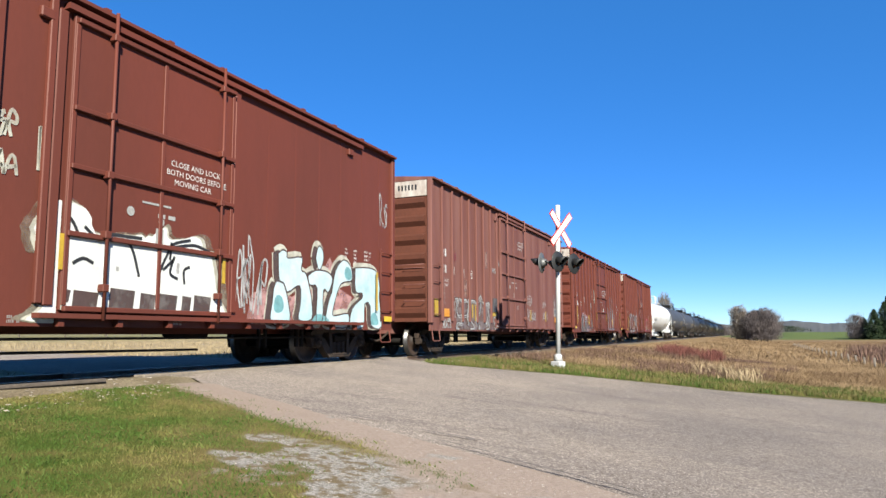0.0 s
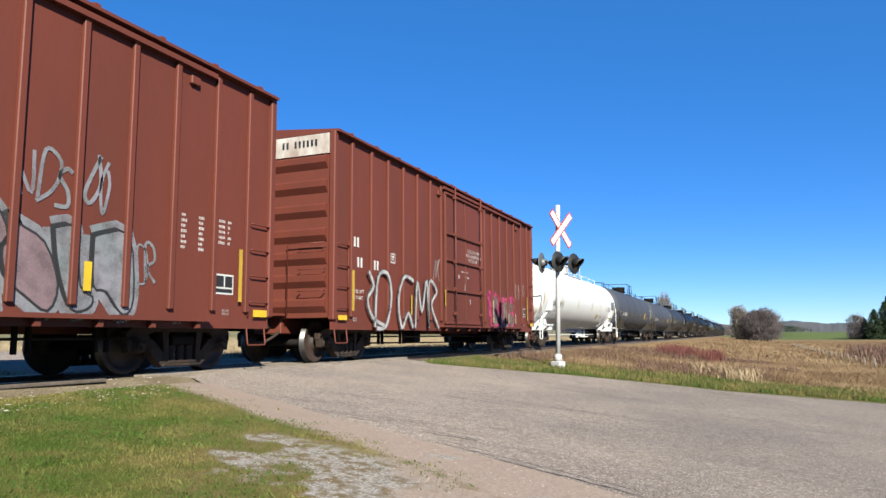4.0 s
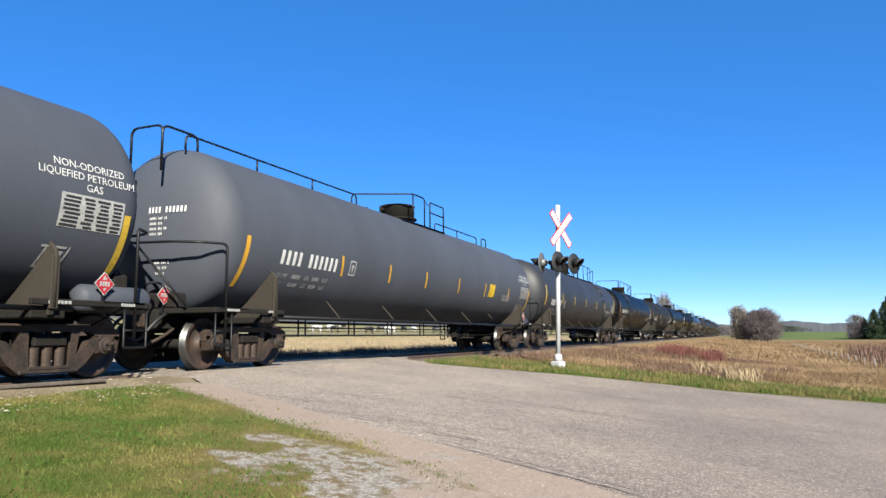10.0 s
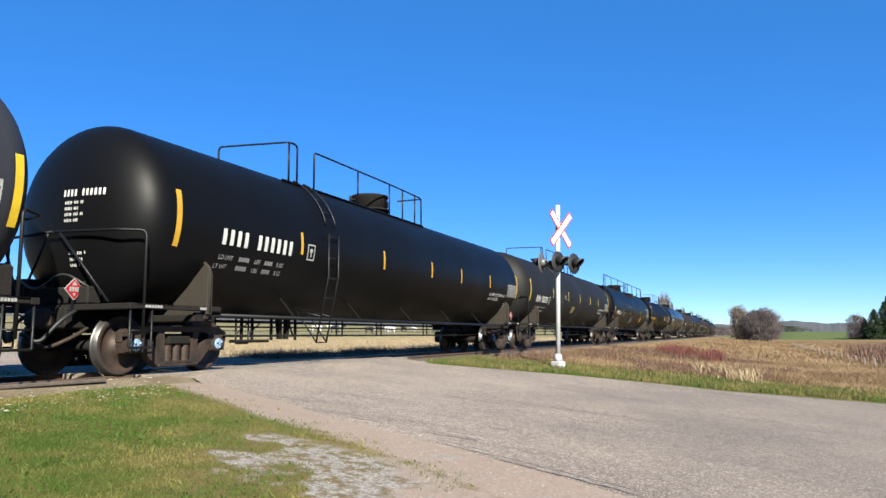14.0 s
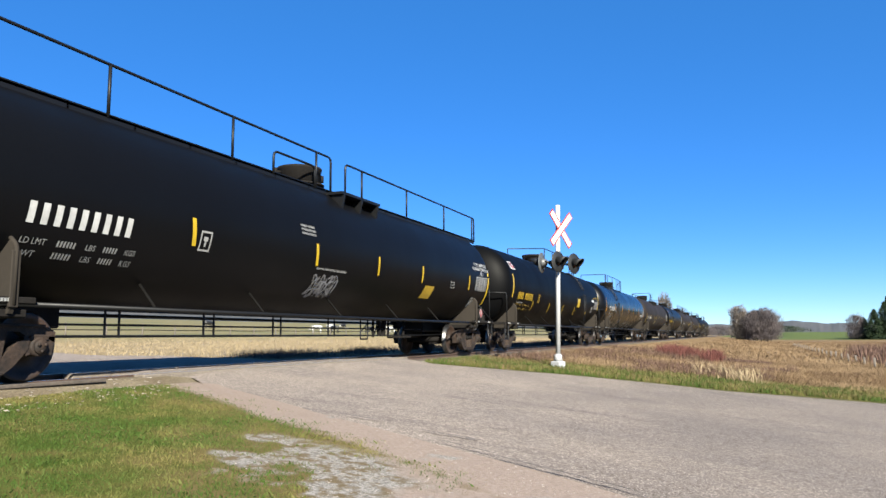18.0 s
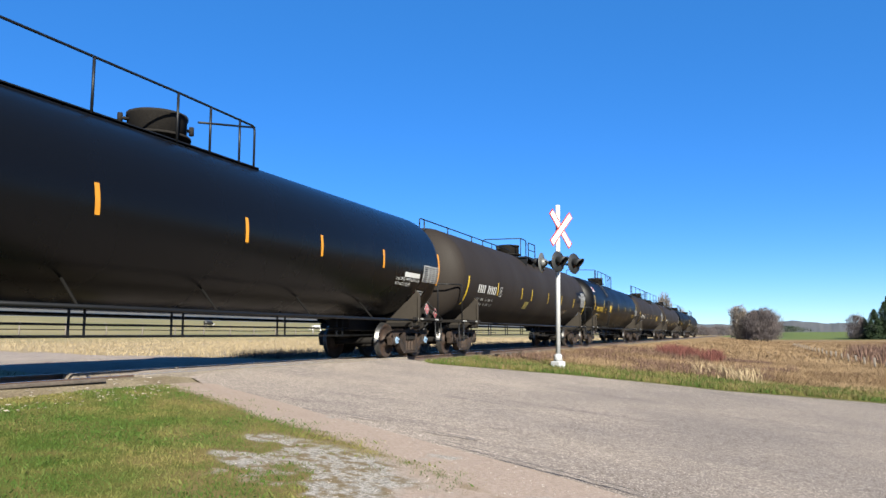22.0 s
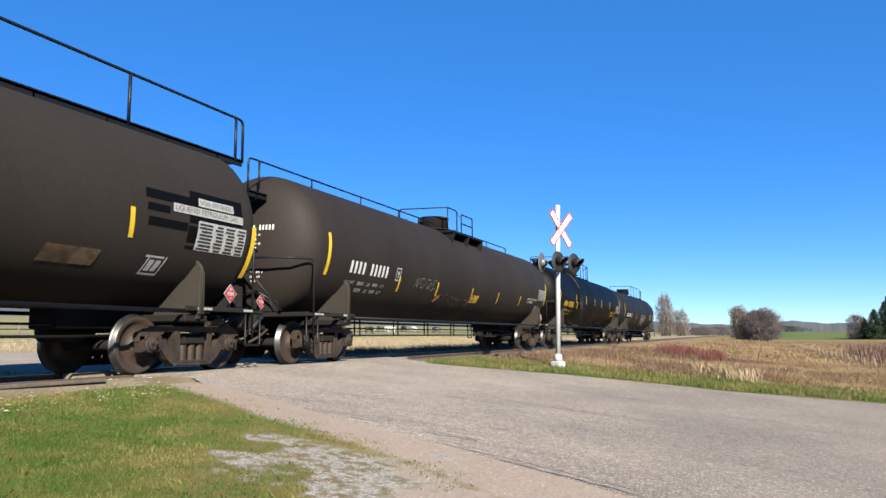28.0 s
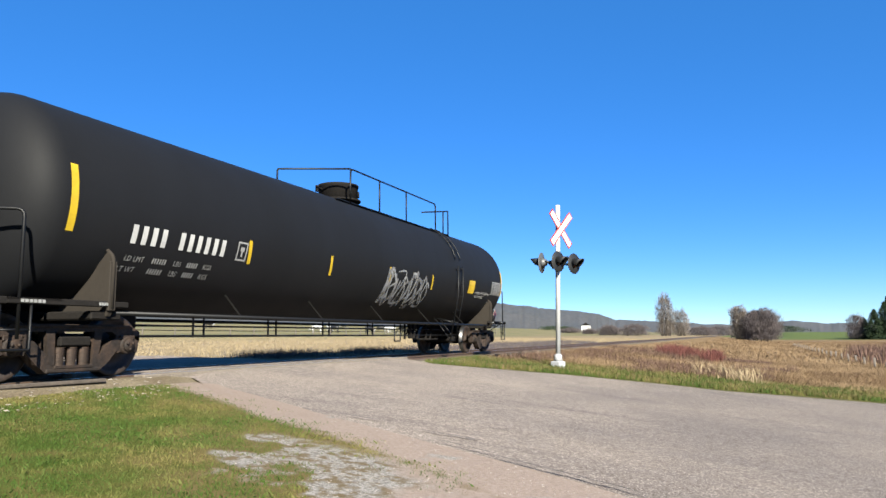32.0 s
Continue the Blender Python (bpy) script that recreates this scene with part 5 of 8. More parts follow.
def chalk_loops(car, place):
    """Faded chalk and spray on the brown flank: a row of white loops, ochre arches, one orange dab."""
    rng = random.Random(29)
    b = bmesh.new()
    pl = on_tank(0.012)
    ribbon(b, pl, soft([(-4.22, 1.84), (-4.14, 2.10), (-4.04, 1.86), (-3.95, 2.12)]), 0.018)
    for u, w, h, turn in ((-3.86, 0.24, 0.13, 0.9), (-3.50, 0.26, 0.12, 0.75), (-3.02, 0.22, 0.13, 0.8)):
        ribbon(b, pl, [(u + w * 0.5 + w * 0.55 * math.cos(0.6 + 6.28 * turn * i / 12), 1.99 + h * math.sin(0.6 + 6.28 * turn * i / 12)) for i in range(13)], 0.018)
    ribbon(b, pl, soft([(-3.30, 1.84), (-3.22, 2.02), (-3.10, 1.98), (-3.16, 1.86), (-2.98, 1.83)]), 0.016)
    part("chalk_scrawl", b, M_GREYSP, car, "thin pale chalk loops", kind="stuff")
    b = bmesh.new()
    for k in range(10):
        u, w, h, z = rng.uniform(-2.5, 1.4) if k > 5 else -2.5 + 0.5 * k, rng.uniform(0.25, 0.7), rng.uniform(0.18, 0.42), rng.uniform(1.34, 1.52)
        s0, s1 = rng.uniform(-0.1, 0.25), rng.uniform(0.2, 0.8)
        ribbon(b, on_tank(0.009 + 0.0004 * k), soft([(u, z), (u + s0 * w, z + 0.7 * h), (u + (s0 + 0.3) * w, z + h), (u + 0.85 * w, z + 0.9 * h), (u + w, z + s1 * h), (u + s1 * w, z + 0.05)]), rng.uniform(0.015, 0.035))
    part("sprayed_scrawl", b, M_OCHRE, car, "faded ochre sprayed arches", kind="stuff")
    b = bmesh.new()
    blob(b, on_tank(0.015), soft([(-2.62, 1.56), (-2.52, 1.53), (-2.36, 1.62), (-2.30, 1.72), (-2.44, 1.72), (-2.58, 1.63), (-2.62, 1.56)], 3)[:-1])
    part("sprayed_dab", b, M_DAB, car, "orange sprayed dab")


M_DAB = mat("orange_spray", (0.216, 0.0828, 0.0144), 0.7, 0, 0.2, 6, 40, 0, worn=0.4)
M_SILV = mat("silver_spray", (0.2081, 0.213, 0.2179), 0.5, 0.2, 0.15, 5, 40, 0, worn=0.50)
M_GREYSP = mat("grey_spray", (0.1189, 0.1189, 0.1238), 0.6, 0, 0.15, 5, 40, 0, worn=0.50)
M_OCHRE = mat("ochre_chalk", (0.05263, 0.03096, 0.01361), 0.8, 0, 0.3, 6, 40, 0, worn=0.60)
M_ORANGE = mat("orange_reflector", (0.3963, 0.1634, 0.009936), 0.4, 0, 0.08, 3, 30, 0)
M_AMBER = mat("faded_amber_reflector", (0.33, 0.18, 0.012), 0.5, 0, 0.12, 3, 30, 0)
M_CAP = mat("pale_blue_cap_paint", (0.16, 0.25, 0.36), 0.5, 0, 0.3, 9, 60, 0, (0.03, 0.035, 0.04), 0.6)
M_OLIVE = mat("grimy_yellow_panel", (0.109, 0.0941, 0.02477), 0.6, 0, 0.2, 3, 30, 0)

tank_car(78.60, M_WHITE_T, "thin", "", "", flank("ABCD 12345", (-5.53, -1.95, 1.65, 4.05, 6.08), 2.01, -0.22, gas="plain", panel=(3.66, 1.60, 0.52, 0.24, M_YELD), board=M_BLK, table=7.76, table_z=2.22, table_size=(1.06, 0.52), gx=1.26, tx=1.75, ny=-7.24, nh=0.225, bx=-5.47, ends=(-8.95, 9.0), ez=2.07, extra=both(soot, small_notes(((3.0, 3.0, 0.5, 3), (4.4, 1.75, 0.9, 2))))),
         "white pressure tank car with white fittings, sooty underside", M_BLK, M_YELD, -0.25, M_WHITE_T, M_WHITE_T, sunk=0.07, ends=(-9.85, 9.85), trucks=(-8.03, 8.17), front_sign=0.66, sign_z=1.28)
tank_car(98.98, M_GREY_T, "long", "", "", flank("ABCD 123456", (-5.40, -3.10, -1.13, 1.70, 3.78, 6.50), 1.84, -0.18, gas="two", panel=(4.45, 1.94, 0.56, 0.44, M_YEL), ny=-7.54, bx=-5.11, ez=1.87, table=7.85, ends=(-8.60, 8.92), extra=small_notes(((5.6, 2.0, 0.9, 3),))),
         "slate-grey pressure tank car with long top handrail", M_LET, M_YELD, -0.15, sunk=0.04, ends=(-9.5, 9.6), trucks=(-8.02, 8.14))
tank_car(119.29, M_GREY_T, "long", "", "", flank("ABCD 123456", (-5.45, -3.20, -1.02, 1.40, 3.78, 6.32), 1.90, -0.2, gas="two", panel=(4.40, 1.92, 0.56, 0.42, M_YEL), ny=-7.70, bx=-5.19, ez=1.94, table=7.75, ends=(-8.72, 8.85), extra=small_notes(((5.6, 2.0, 0.9, 3),))),
         "slate-grey pressure tank car with faded orange stripes", M_LET, M_AMBER, -0.25, sunk=0.04, ends=(-9.57, 9.55), trucks=(-8.12, 8.10))
tank_car(139.54, M_DARK_T, "short", "", "", flank("ABCD 12345", (-5.45, -2.86, -0.08, 2.95, 5.56), 2.13, -0.18, gas="small", gx=1.9, gh=0.095, ends=(-8.60, 9.0), ez=2.38, ny=-7.55, bx=-5.17),
         "dark grey tank car with side ladder and short top platform", M_LET, M_YEL, -0.2, sunk=0.05, ends=(-9.45, 9.6), trucks=(-8.18, 8.09))
tank_car(159.89, M_BLACK_T, "early", "", "", flank("ABCD 123456", (-5.39, -1.92, 0.93, 3.17, 5.83), 2.21, -0.1, gas="small", gx=1.9, gh=0.095, ny=-7.70, nz=2.15, bx=-5.21, ends=(-8.72, 8.9), ez=2.45),
         "black tank car with side ladder ahead of its dome", M_LET, M_AMBER, -0.1, sunk=0.05, ends=(-9.55, 9.45), trucks=(-8.19, 8.13), caps=M_CAP)
tank_car(179.48, M_SOOT_T, "early", "", "", flank("ABCD 12345", (-5.0, -1.98, 0.71, 3.39, 5.75), 2.23, -0.04, gas="small", gx=2.0, gh=0.105, table=7.92, tx=0.55, panel=(-0.65, 1.67, 0.62, 0.32, M_OLIVE), ends=(-8.72, 9.05), ez=2.42, extra=small_notes(((-2.78, 2.42, 0.42, 3),))),
         "sooty black tank car with side ladder", M_LET, M_YEL, 0.45, ends=(-9.55, 9.65), trucks=(-7.89, 8.41))
tank_car(199.93, M_BLACK_T, "walk", "", "", flank("ABCD12345", (-4.77, -1.24, 1.42, 3.93, 7.46), 2.0, -0.2, gas="two", table=8.0, ny=-7.63, bx=-4.66, panel=(4.45, 1.60, 0.62, 0.34, M_YELD), ends=(-8.58, 9.15), ez=2.05,
         extra=both(small_notes(((-1.92, 2.72, 0.50, 3), (-1.20, 1.93, 1.2, 1), (5.9, 2.12, 0.35, 3))), scrawl("sprayed_scrawl", ((M_GREYSP, -1.25, 1.40, 1.05, 0.40, 5, 7, 0.05), (M_SILV, -1.2, 1.44, 1.0, 0.34, 6, 5, 0.03)), "grey sprayed scrawl"))),
         "black tank car with full-length top walkway", M_LET, M_YEL, -0.05, ends=(-9.55, 9.7), trucks=(-7.98, 8.34), front_sign=0.56, sign_z=1.45)
tank_car(220.44, M_FLAT_T, "full", "", "", flank("ABCD 123456", (-5.39, -2.67, -0.11, 2.46, 5.33), 1.60, -0.2, h=0.38, gas="top", table=7.13, panel=(3.06, 2.0, 0.56, 0.44, M_YEL), extra=both(crest, small_notes(((-7.73, 1.82, 0.9, 1),))), ez=2.45, ny=-7.71, ends=(-8.45, 8.25), bx=-4.87),
         "black tank car with yellow stencils and slanting stripes", M_YEL, M_YEL, -0.5, ends=(-9.35, 9.1), trucks=(-8.11, 7.72), front_sign=0.46, sign_z=1.38, saddle_y=-0.25)
tank_car(240.63, M_GLOSS_T, "early", "", "", flank("ABCD 123456", (-5.65, -2.71, 0.42, 2.82, 5.55), 2.20, -0.12, gas="small", table=7.85, ny=-7.91, nz=2.15, bx=-5.54, ends=(-9.0, 8.85), ez=2.43, extra=white_board),
         "glossy black tank car with orange stripes", M_LET, M_ORANGE, -0.40, ends=(-9.9, 9.45), trucks=(-8.45, 7.87), caps=M_CAP)
tank_car(260.46, M_BROWN_T, "thin", "", "", flank("ABCD 12345", (-5.55, -2.59, -1.18, 1.45, 3.92, 6.53), 1.97, -0.2, gas="board", table=8.1, panel=(-1.78, 1.62, 0.54, 0.28, M_OLIVE), ny=-7.55, bx=-5.38, ez=2.0, ends=(-8.53, 9.1), extra=patch_board(4.6, 1.58, 0.8, 0.2)),
         "brown-black tank car with thin top handrail", M_LET, M_YEL, -0.17, ends=(-9.5, 9.7), trucks=(-7.97, 8.27), front_sign=0.70, sign_z=1.25)
tank_car(281.01, M_BLACK_T, "early", "", "", flank("ABCD 123456", (-5.51, -2.79, -0.09, 2.90, 5.35), 2.22, -0.1, gas="small", panel=(-3.27, 2.02, 0.60, 0.40, M_YEL), extra=both(crest, small_notes(((-7.78, 1.80, 0.9, 1),))), ny=-7.77, ends=(-8.47, 8.25), ez=2.45, bx=-4.94),
         "black tank car with yellow stencils and side ladder", M_YEL, M_YEL, -0.43, ends=(-9.37, 9.1), trucks=(-8.20, 7.63), saddle_y=-0.25)
tank_car(300.65, M_BROWN_T, "walk", "", "", flank("ABCD 12345", (-5.5, -3.4, -1.06, 1.32, 3.95, 6.49), 1.98, -0.12, gas="board", table=7.77, table_z=1.94, table_size=(1.17, 0.46), panel=(3.50, 1.87, 0.62, 0.44, M_YEL), tx=0.88, ez=2.05, ends=(-8.6, 9.15), extra=patch_board(5.2, 1.55, 0.85, 0.22)),
         "rusty brown tank car with full-length top walkway", M_LET, M_YEL, 0.0, ends=(-9.55, 9.7), trucks=(-8.04, 8.20))
tank_car(320.89, M_BROWN_T, "thin", "", "", flank("ABCD 12345", (-5.06, -2.60, 0.20, 2.82, 5.50), 1.69, -0.2, h=0.38, gas="small", table=7.9, panel=(0.50, 1.62, 0.70, 0.24, M_YELD), ny=-7.63, bx=-5.39, ez=2.3, ends=(-8.57, 9.0),
         extra=chalk_loops), "brown-black tank car with scrawled flank", M_LET, M_YEL, -0.13, ends=(-9.5, 9.65), trucks=(-7.98, 8.24))
tank_car(341.29, M_FLAT_T, "early", "", "", flank("ABCD 123456", (-5.14, -2.66, -0.24, 1.87, 4.78), 2.20, -0.1, gas="low", table=7.1, ny=-7.67, ends=(-8.63, 8.5), ez=2.40, bx=-4.93, extra=small_notes(((-7.68, 1.80, 0.9, 1),))),
         "black tank car with yellow lettering along its flank", M_YEL, M_YEL, -0.45, ends=(-9.5, 9.22), trucks=(-8.13, 7.59), front_sign=0.50, sign_z=1.34, saddle_y=-0.25)
tank_car(361.43, M_LAST_T, "full", "", "", flank("ABCD 123456", (-5.31, -2.63, 0.08, 2.66), 1.91, -0.14, h=0.40, ends=(-8.97, 8.6), gas="small", table=7.6, panel=(5.70, 1.97, 0.52, 0.40, M_YEL), ny=-7.96, bx=-5.68, ez=2.46,
         extra=scrawl("sprayed_scrawl", ((M_GREYSP, -0.2, 1.38, 2.6, 0.85, 11, 8, 0.09), (M_SILV, -0.15, 1.42, 2.5, 0.8, 12, 8, 0.05)), "silver sprayed scrawl")),
         "dark grey tank car at the train's end, with silver scrawl", M_LET, M_YEL, -0.15, sunk=0.07, ends=(-9.75, 9.3), trucks=(-8.50, 7.83))


# -- boxcars --
BH, BW, BTOP, BLOW = 7.48, 1.62, 4.93, 0.95


def box_place(off=0.006):
    def place(u, v):
        return (BW + off, u, v)
    return place


def box_shell_mesh():
    bm = bmesh.new()
    box(bm, -BW, BW, -BH, BH, BLOW, BTOP - 0.02)
    return fix(bm)


def box_roof_mesh():
    bm = bmesh.new()
    w = BW + 0.14
    slab(bm, [(-w, BTOP - 0.05), (w, BTOP - 0.05), (w, BTOP), (0, BTOP + 0.17), (-w, BTOP)], -BH - 0.03, BH + 0.03, "xz")
    return fix(bm)


def roof_rib_mesh():
    w = BW + 0.14
    return fix(slab(bmesh.new(), [(-w, BTOP - 0.02), (w, BTOP - 0.02), (w, BTOP + 0.035), (0, BTOP + 0.21), (-w, BTOP + 0.035)], 0, 0.09, "xz"))


def box_end_mesh():
    """The front end's sheet and corner posts."""
    return box(bmesh.new(), -BW + 0.03, BW - 0.03, -BH - 0.03, -BH + 0.01, BLOW, 4.40)


def end_rib_mesh():
    return fix(slab(bmesh.new(), [(-BH - 0.03, -0.05), (-BH - 0.13, 0.08), (-BH - 0.14, 0.20), (-BH - 0.03, 0.26)], -BW + 0.10, BW - 0.12))


def end_number_mesh():
    bm = bmesh.new()
    bars(bm, lambda u, v: (u, -BH - 0.064, v), 0.35, 4.60, "AB 123456", 0.15, 0.2)
    return bm


def corner_post_mesh():
    return box(bmesh.new(), -0.07, 0.07, -BH - 0.07, -BH + 0.08, BLOW - 0.05, BTOP - 0.03, 0.02)


def box_sill_mesh():
    bm = bmesh.new()
    for s in (-1, 1):
        box(bm, s * BW - 0.06, s * BW + 0.002, -BH, BH, 0.70, 0.95)
    box(bm, -0.35, 0.35, -BH, BH, 0.62, 1.0, 0.02)
    for y in (-5.9, -3, -1.2, 1.2, 3, 5.9):
        box(bm, -BW + 0.06, BW - 0.06, y - 0.1, y + 0.1, 0.74, 0.98)
    return fix(bm)


def box_post_mesh():
    return box(bmesh.new(), BW, BW + 0.065, -0.05, 0.05, BLOW + 0.02, BTOP - 0.12, 0.012)


def box_door_mesh():
    bm = bmesh.new()
    x = BW + 0.012
    box(bm, x, x + 0.05, -1.57, 1.57, 0.90, 4.72, 0.01)
    return fix(bm)


def box_rod_mesh():
    bm = bmesh.new()
    tube(bm, [(BW + 0.16, 0, 0.78), (BW + 0.16, 0, 4.95)], 0.025, 6)
    for z in (1.2, 1.9, 2.7, 3.5, 4.6):
        box(bm, BW + 0.08, BW + 0.19, -0.05, 0.05, z - 0.05, z + 0.05, 0.01)
    return fix(bm)


def box_track_mesh():
    bm = bmesh.new()
    box(bm, BW, BW + 0.15, -1.9, 5.9, 0.80, 0.86)
    box(bm, BW, BW + 0.11, -1.7, 5.9, 4.74, 4.82)
    for k in range(9):
        box(bm, BW, BW + 0.10, -1.6 + 0.9 * k, -1.52 + 0.9 * k, 0.70, 0.80)
    return fix(bm)


def corner_ladder_mesh():
    bm = bmesh.new()
    for z in (1.15, 1.6, 2.05, 2.5):
        tube(bm, rounded([(BW, -0.24, z), (BW + 0.07, -0.24, z), (BW + 0.07, 0.24, z), (BW, 0.24, z)], 0.03), 0.014, 5)
    tube(bm, rounded([(BW - 0.02, -0.24, 0.80), (BW + 0.03, -0.24, 0.42), (BW + 0.03, 0.24, 0.42), (BW - 0.02, 0.24, 0.80)], 0.04), 0.016, 5)
    for y in (-0.26, 0.26):
        tube(bm, [(BW + 0.03, y, 0.9), (BW + 0.03, y, 2.6)], 0.016, 5)
    return bm


BOX_CARS = []


def boxcar(mid, paint_mat, ribs, label, paint):
    car = new("boxcar")
    tagged(car, label, "boxcar", "boxcars of the train")
    key = paint_mat.name
    copies(car, "body", box_shell_mesh, paint_mat, key="bbody" + key)
    roof = copies(car, "roof", box_roof_mesh, paint_mat, key="broof" + key)
    for i in range(13):
        copies(roof, "roof_rib", roof_rib_mesh, paint_mat, pose(0, -BH + 0.5 + 1.16 * i, 0), key="brr" + key)
    copies(car, "underframe", box_sill_mesh, paint_mat, key="bsill" + key)
    for e in (0, 180):
        m = pose(0, 0, 0, 0, 0, e)
        em = M_BOX_END if paint_mat is M_BOX_OLD else paint_mat
        end = copies(car, "end_wall", box_end_mesh, em, m, key="bend" + key)
        for z in (1.10, 1.62, 2.10, 2.58, 3.10, 3.62, 4.14):
            copies(end, "end_rib", end_rib_mesh, em, pose(0, 0, z), key="brib" + key)
        for s in (-1, 1):
            copies(end, "corner_post", corner_post_mesh, paint_mat, pose(s * BW, 0, 0), key="bcorner" + key)
        copies(end, "top_panel", lambda: box(bmesh.new(), -BW + 0.09, BW - 0.09, -BH - 0.06, -BH - 0.01, 4.42, 4.86), M_PANEL, label="dirty white panel at the top of the end")
        copies(end, "end_number", end_number_mesh, M_BLK, key="bendno")
        copies(car, "coupler", coupler_mesh, M_TRUCK, m @ pose(0, -BH + 0.15, 0), "")
        for y in (-BH + 0.33, BH - 0.33):
            copies(car, "grab_ladder", corner_ladder_mesh, paint_mat, m @ pose(0, y, 0), key="bladder" + key)
        b = bmesh.new()
        for z in (1.5, 1.95, 2.4):
            tube(b, rounded([(0.9, -BH - 0.10, z), (0.9, -BH - 0.22, z), (1.5, -BH - 0.22, z), (1.5, -BH - 0.10, z)], 0.03), 0.014, 5)
        box(b, -0.3, 0.5, -BH - 0.35, -BH - 0.05, 1.0, 1.05)
        tube(b, [(0.6, -BH - 0.16, 1.0), (0.6, -BH - 0.16, 2.5), (1.5, -BH - 0.16, 2.5)], 0.016, 5)
        copies(car, "end_ladder", lambda: b, paint_mat, m, key="bel" + key)
        for y in ribs:
            copies(car, "side_post", box_post_mesh, paint_mat, m @ pose(0, y if not e else -y, 0), key="bpost" + key)
        if len(ribs) < 10:
            for y in SEAMS:
                copies(car, "panel_seam", lambda: box(bmesh.new(), BW, BW + 0.003, -0.02, 0.02, BLOW + 0.02, BTOP - 0.12), paint_mat, m @ pose(0, y, 0), key="bseam" + key)
        for y in (-1.95, 5.45):
            copies(car, "roof_bracket", lambda: box(bmesh.new(), BW, BW + 0.07, -0.10, 0.10, 4.50, 4.64, 0.015), paint_mat, m @ pose(0, y, 0), key="brb" + key)
        door = copies(car, "door", box_door_mesh, paint_mat, m, key="bdoor" + key)
        for z in (0.92, 1.86, 2.72, 3.48, 4.64):
            copies(door, "door_rib", lambda: box(bmesh.new(), BW + 0.062, BW + 0.125, -1.55, 1.55, -0.035, 0.035, 0.01), paint_mat, pose(0, 0, z), key="bdr" + key)
        for y in (-1.53, 0.0, 1.53):
            copies(door, "door_stile", lambda: box(bmesh.new(), BW + 0.062, BW + 0.087, -0.035, 0.035, 0.96, 4.60, 0.008), paint_mat, pose(0, y, 0), key="bds" + key)
        for y in (-1.00, 1.19):
            copies(door, "locking_rod", box_rod_mesh, paint_mat, pose(0, y, 0), key="brod" + key)
        copies(car, "door_track", box_track_mesh, paint_mat, m if not e else m @ pose(0, -4.0, 0), key="btrack" + key)
    b = bmesh.new()
    lathe(b, ((-0.5, 0.001), (-0.46, 0.12), (0.46, 0.12), (0.5, 0.001)), 12, "y", (0.2, 2.2, 0.66))
    copies(car, "brake_reservoir", lambda: fix(b), M_UNDER, key="bbrake")
    copies(car, "brake_valve", lambda: box(bmesh.new(), 0.7, 1.1, -2.4, -2.0, 0.4, 0.75, 0.03), M_UNDER, key="bvalve")
    b = bmesh.new()
    tube(b, [(1.1, -5, 0.55), (1.1, 5, 0.55)], 0.02)
    tube(b, [(1.1, -5, 0.40), (1.1, 1.5, 0.36)], 0.02)
    copies(car, "brake_rod", lambda: b, M_UNDER, key="bbrod")
    for y in (-4.4, -3.2, 3.2, 4.4):
        copies(car, "rod_hanger", lambda: box(box(bmesh.new(), 1.07, 1.13, -0.12, -0.07, 0.36, 0.76), 1.07, 1.13, 0.07, 0.12, 0.36, 0.76), M_UNDER, pose(0, y, 0), key="bhang")
    paint(car, box_place(), box_place(0.07))
    sets = truck(car, -5.98) + truck(car, 5.98)
    BOX_CARS.append((car, mid, sets))
    return car


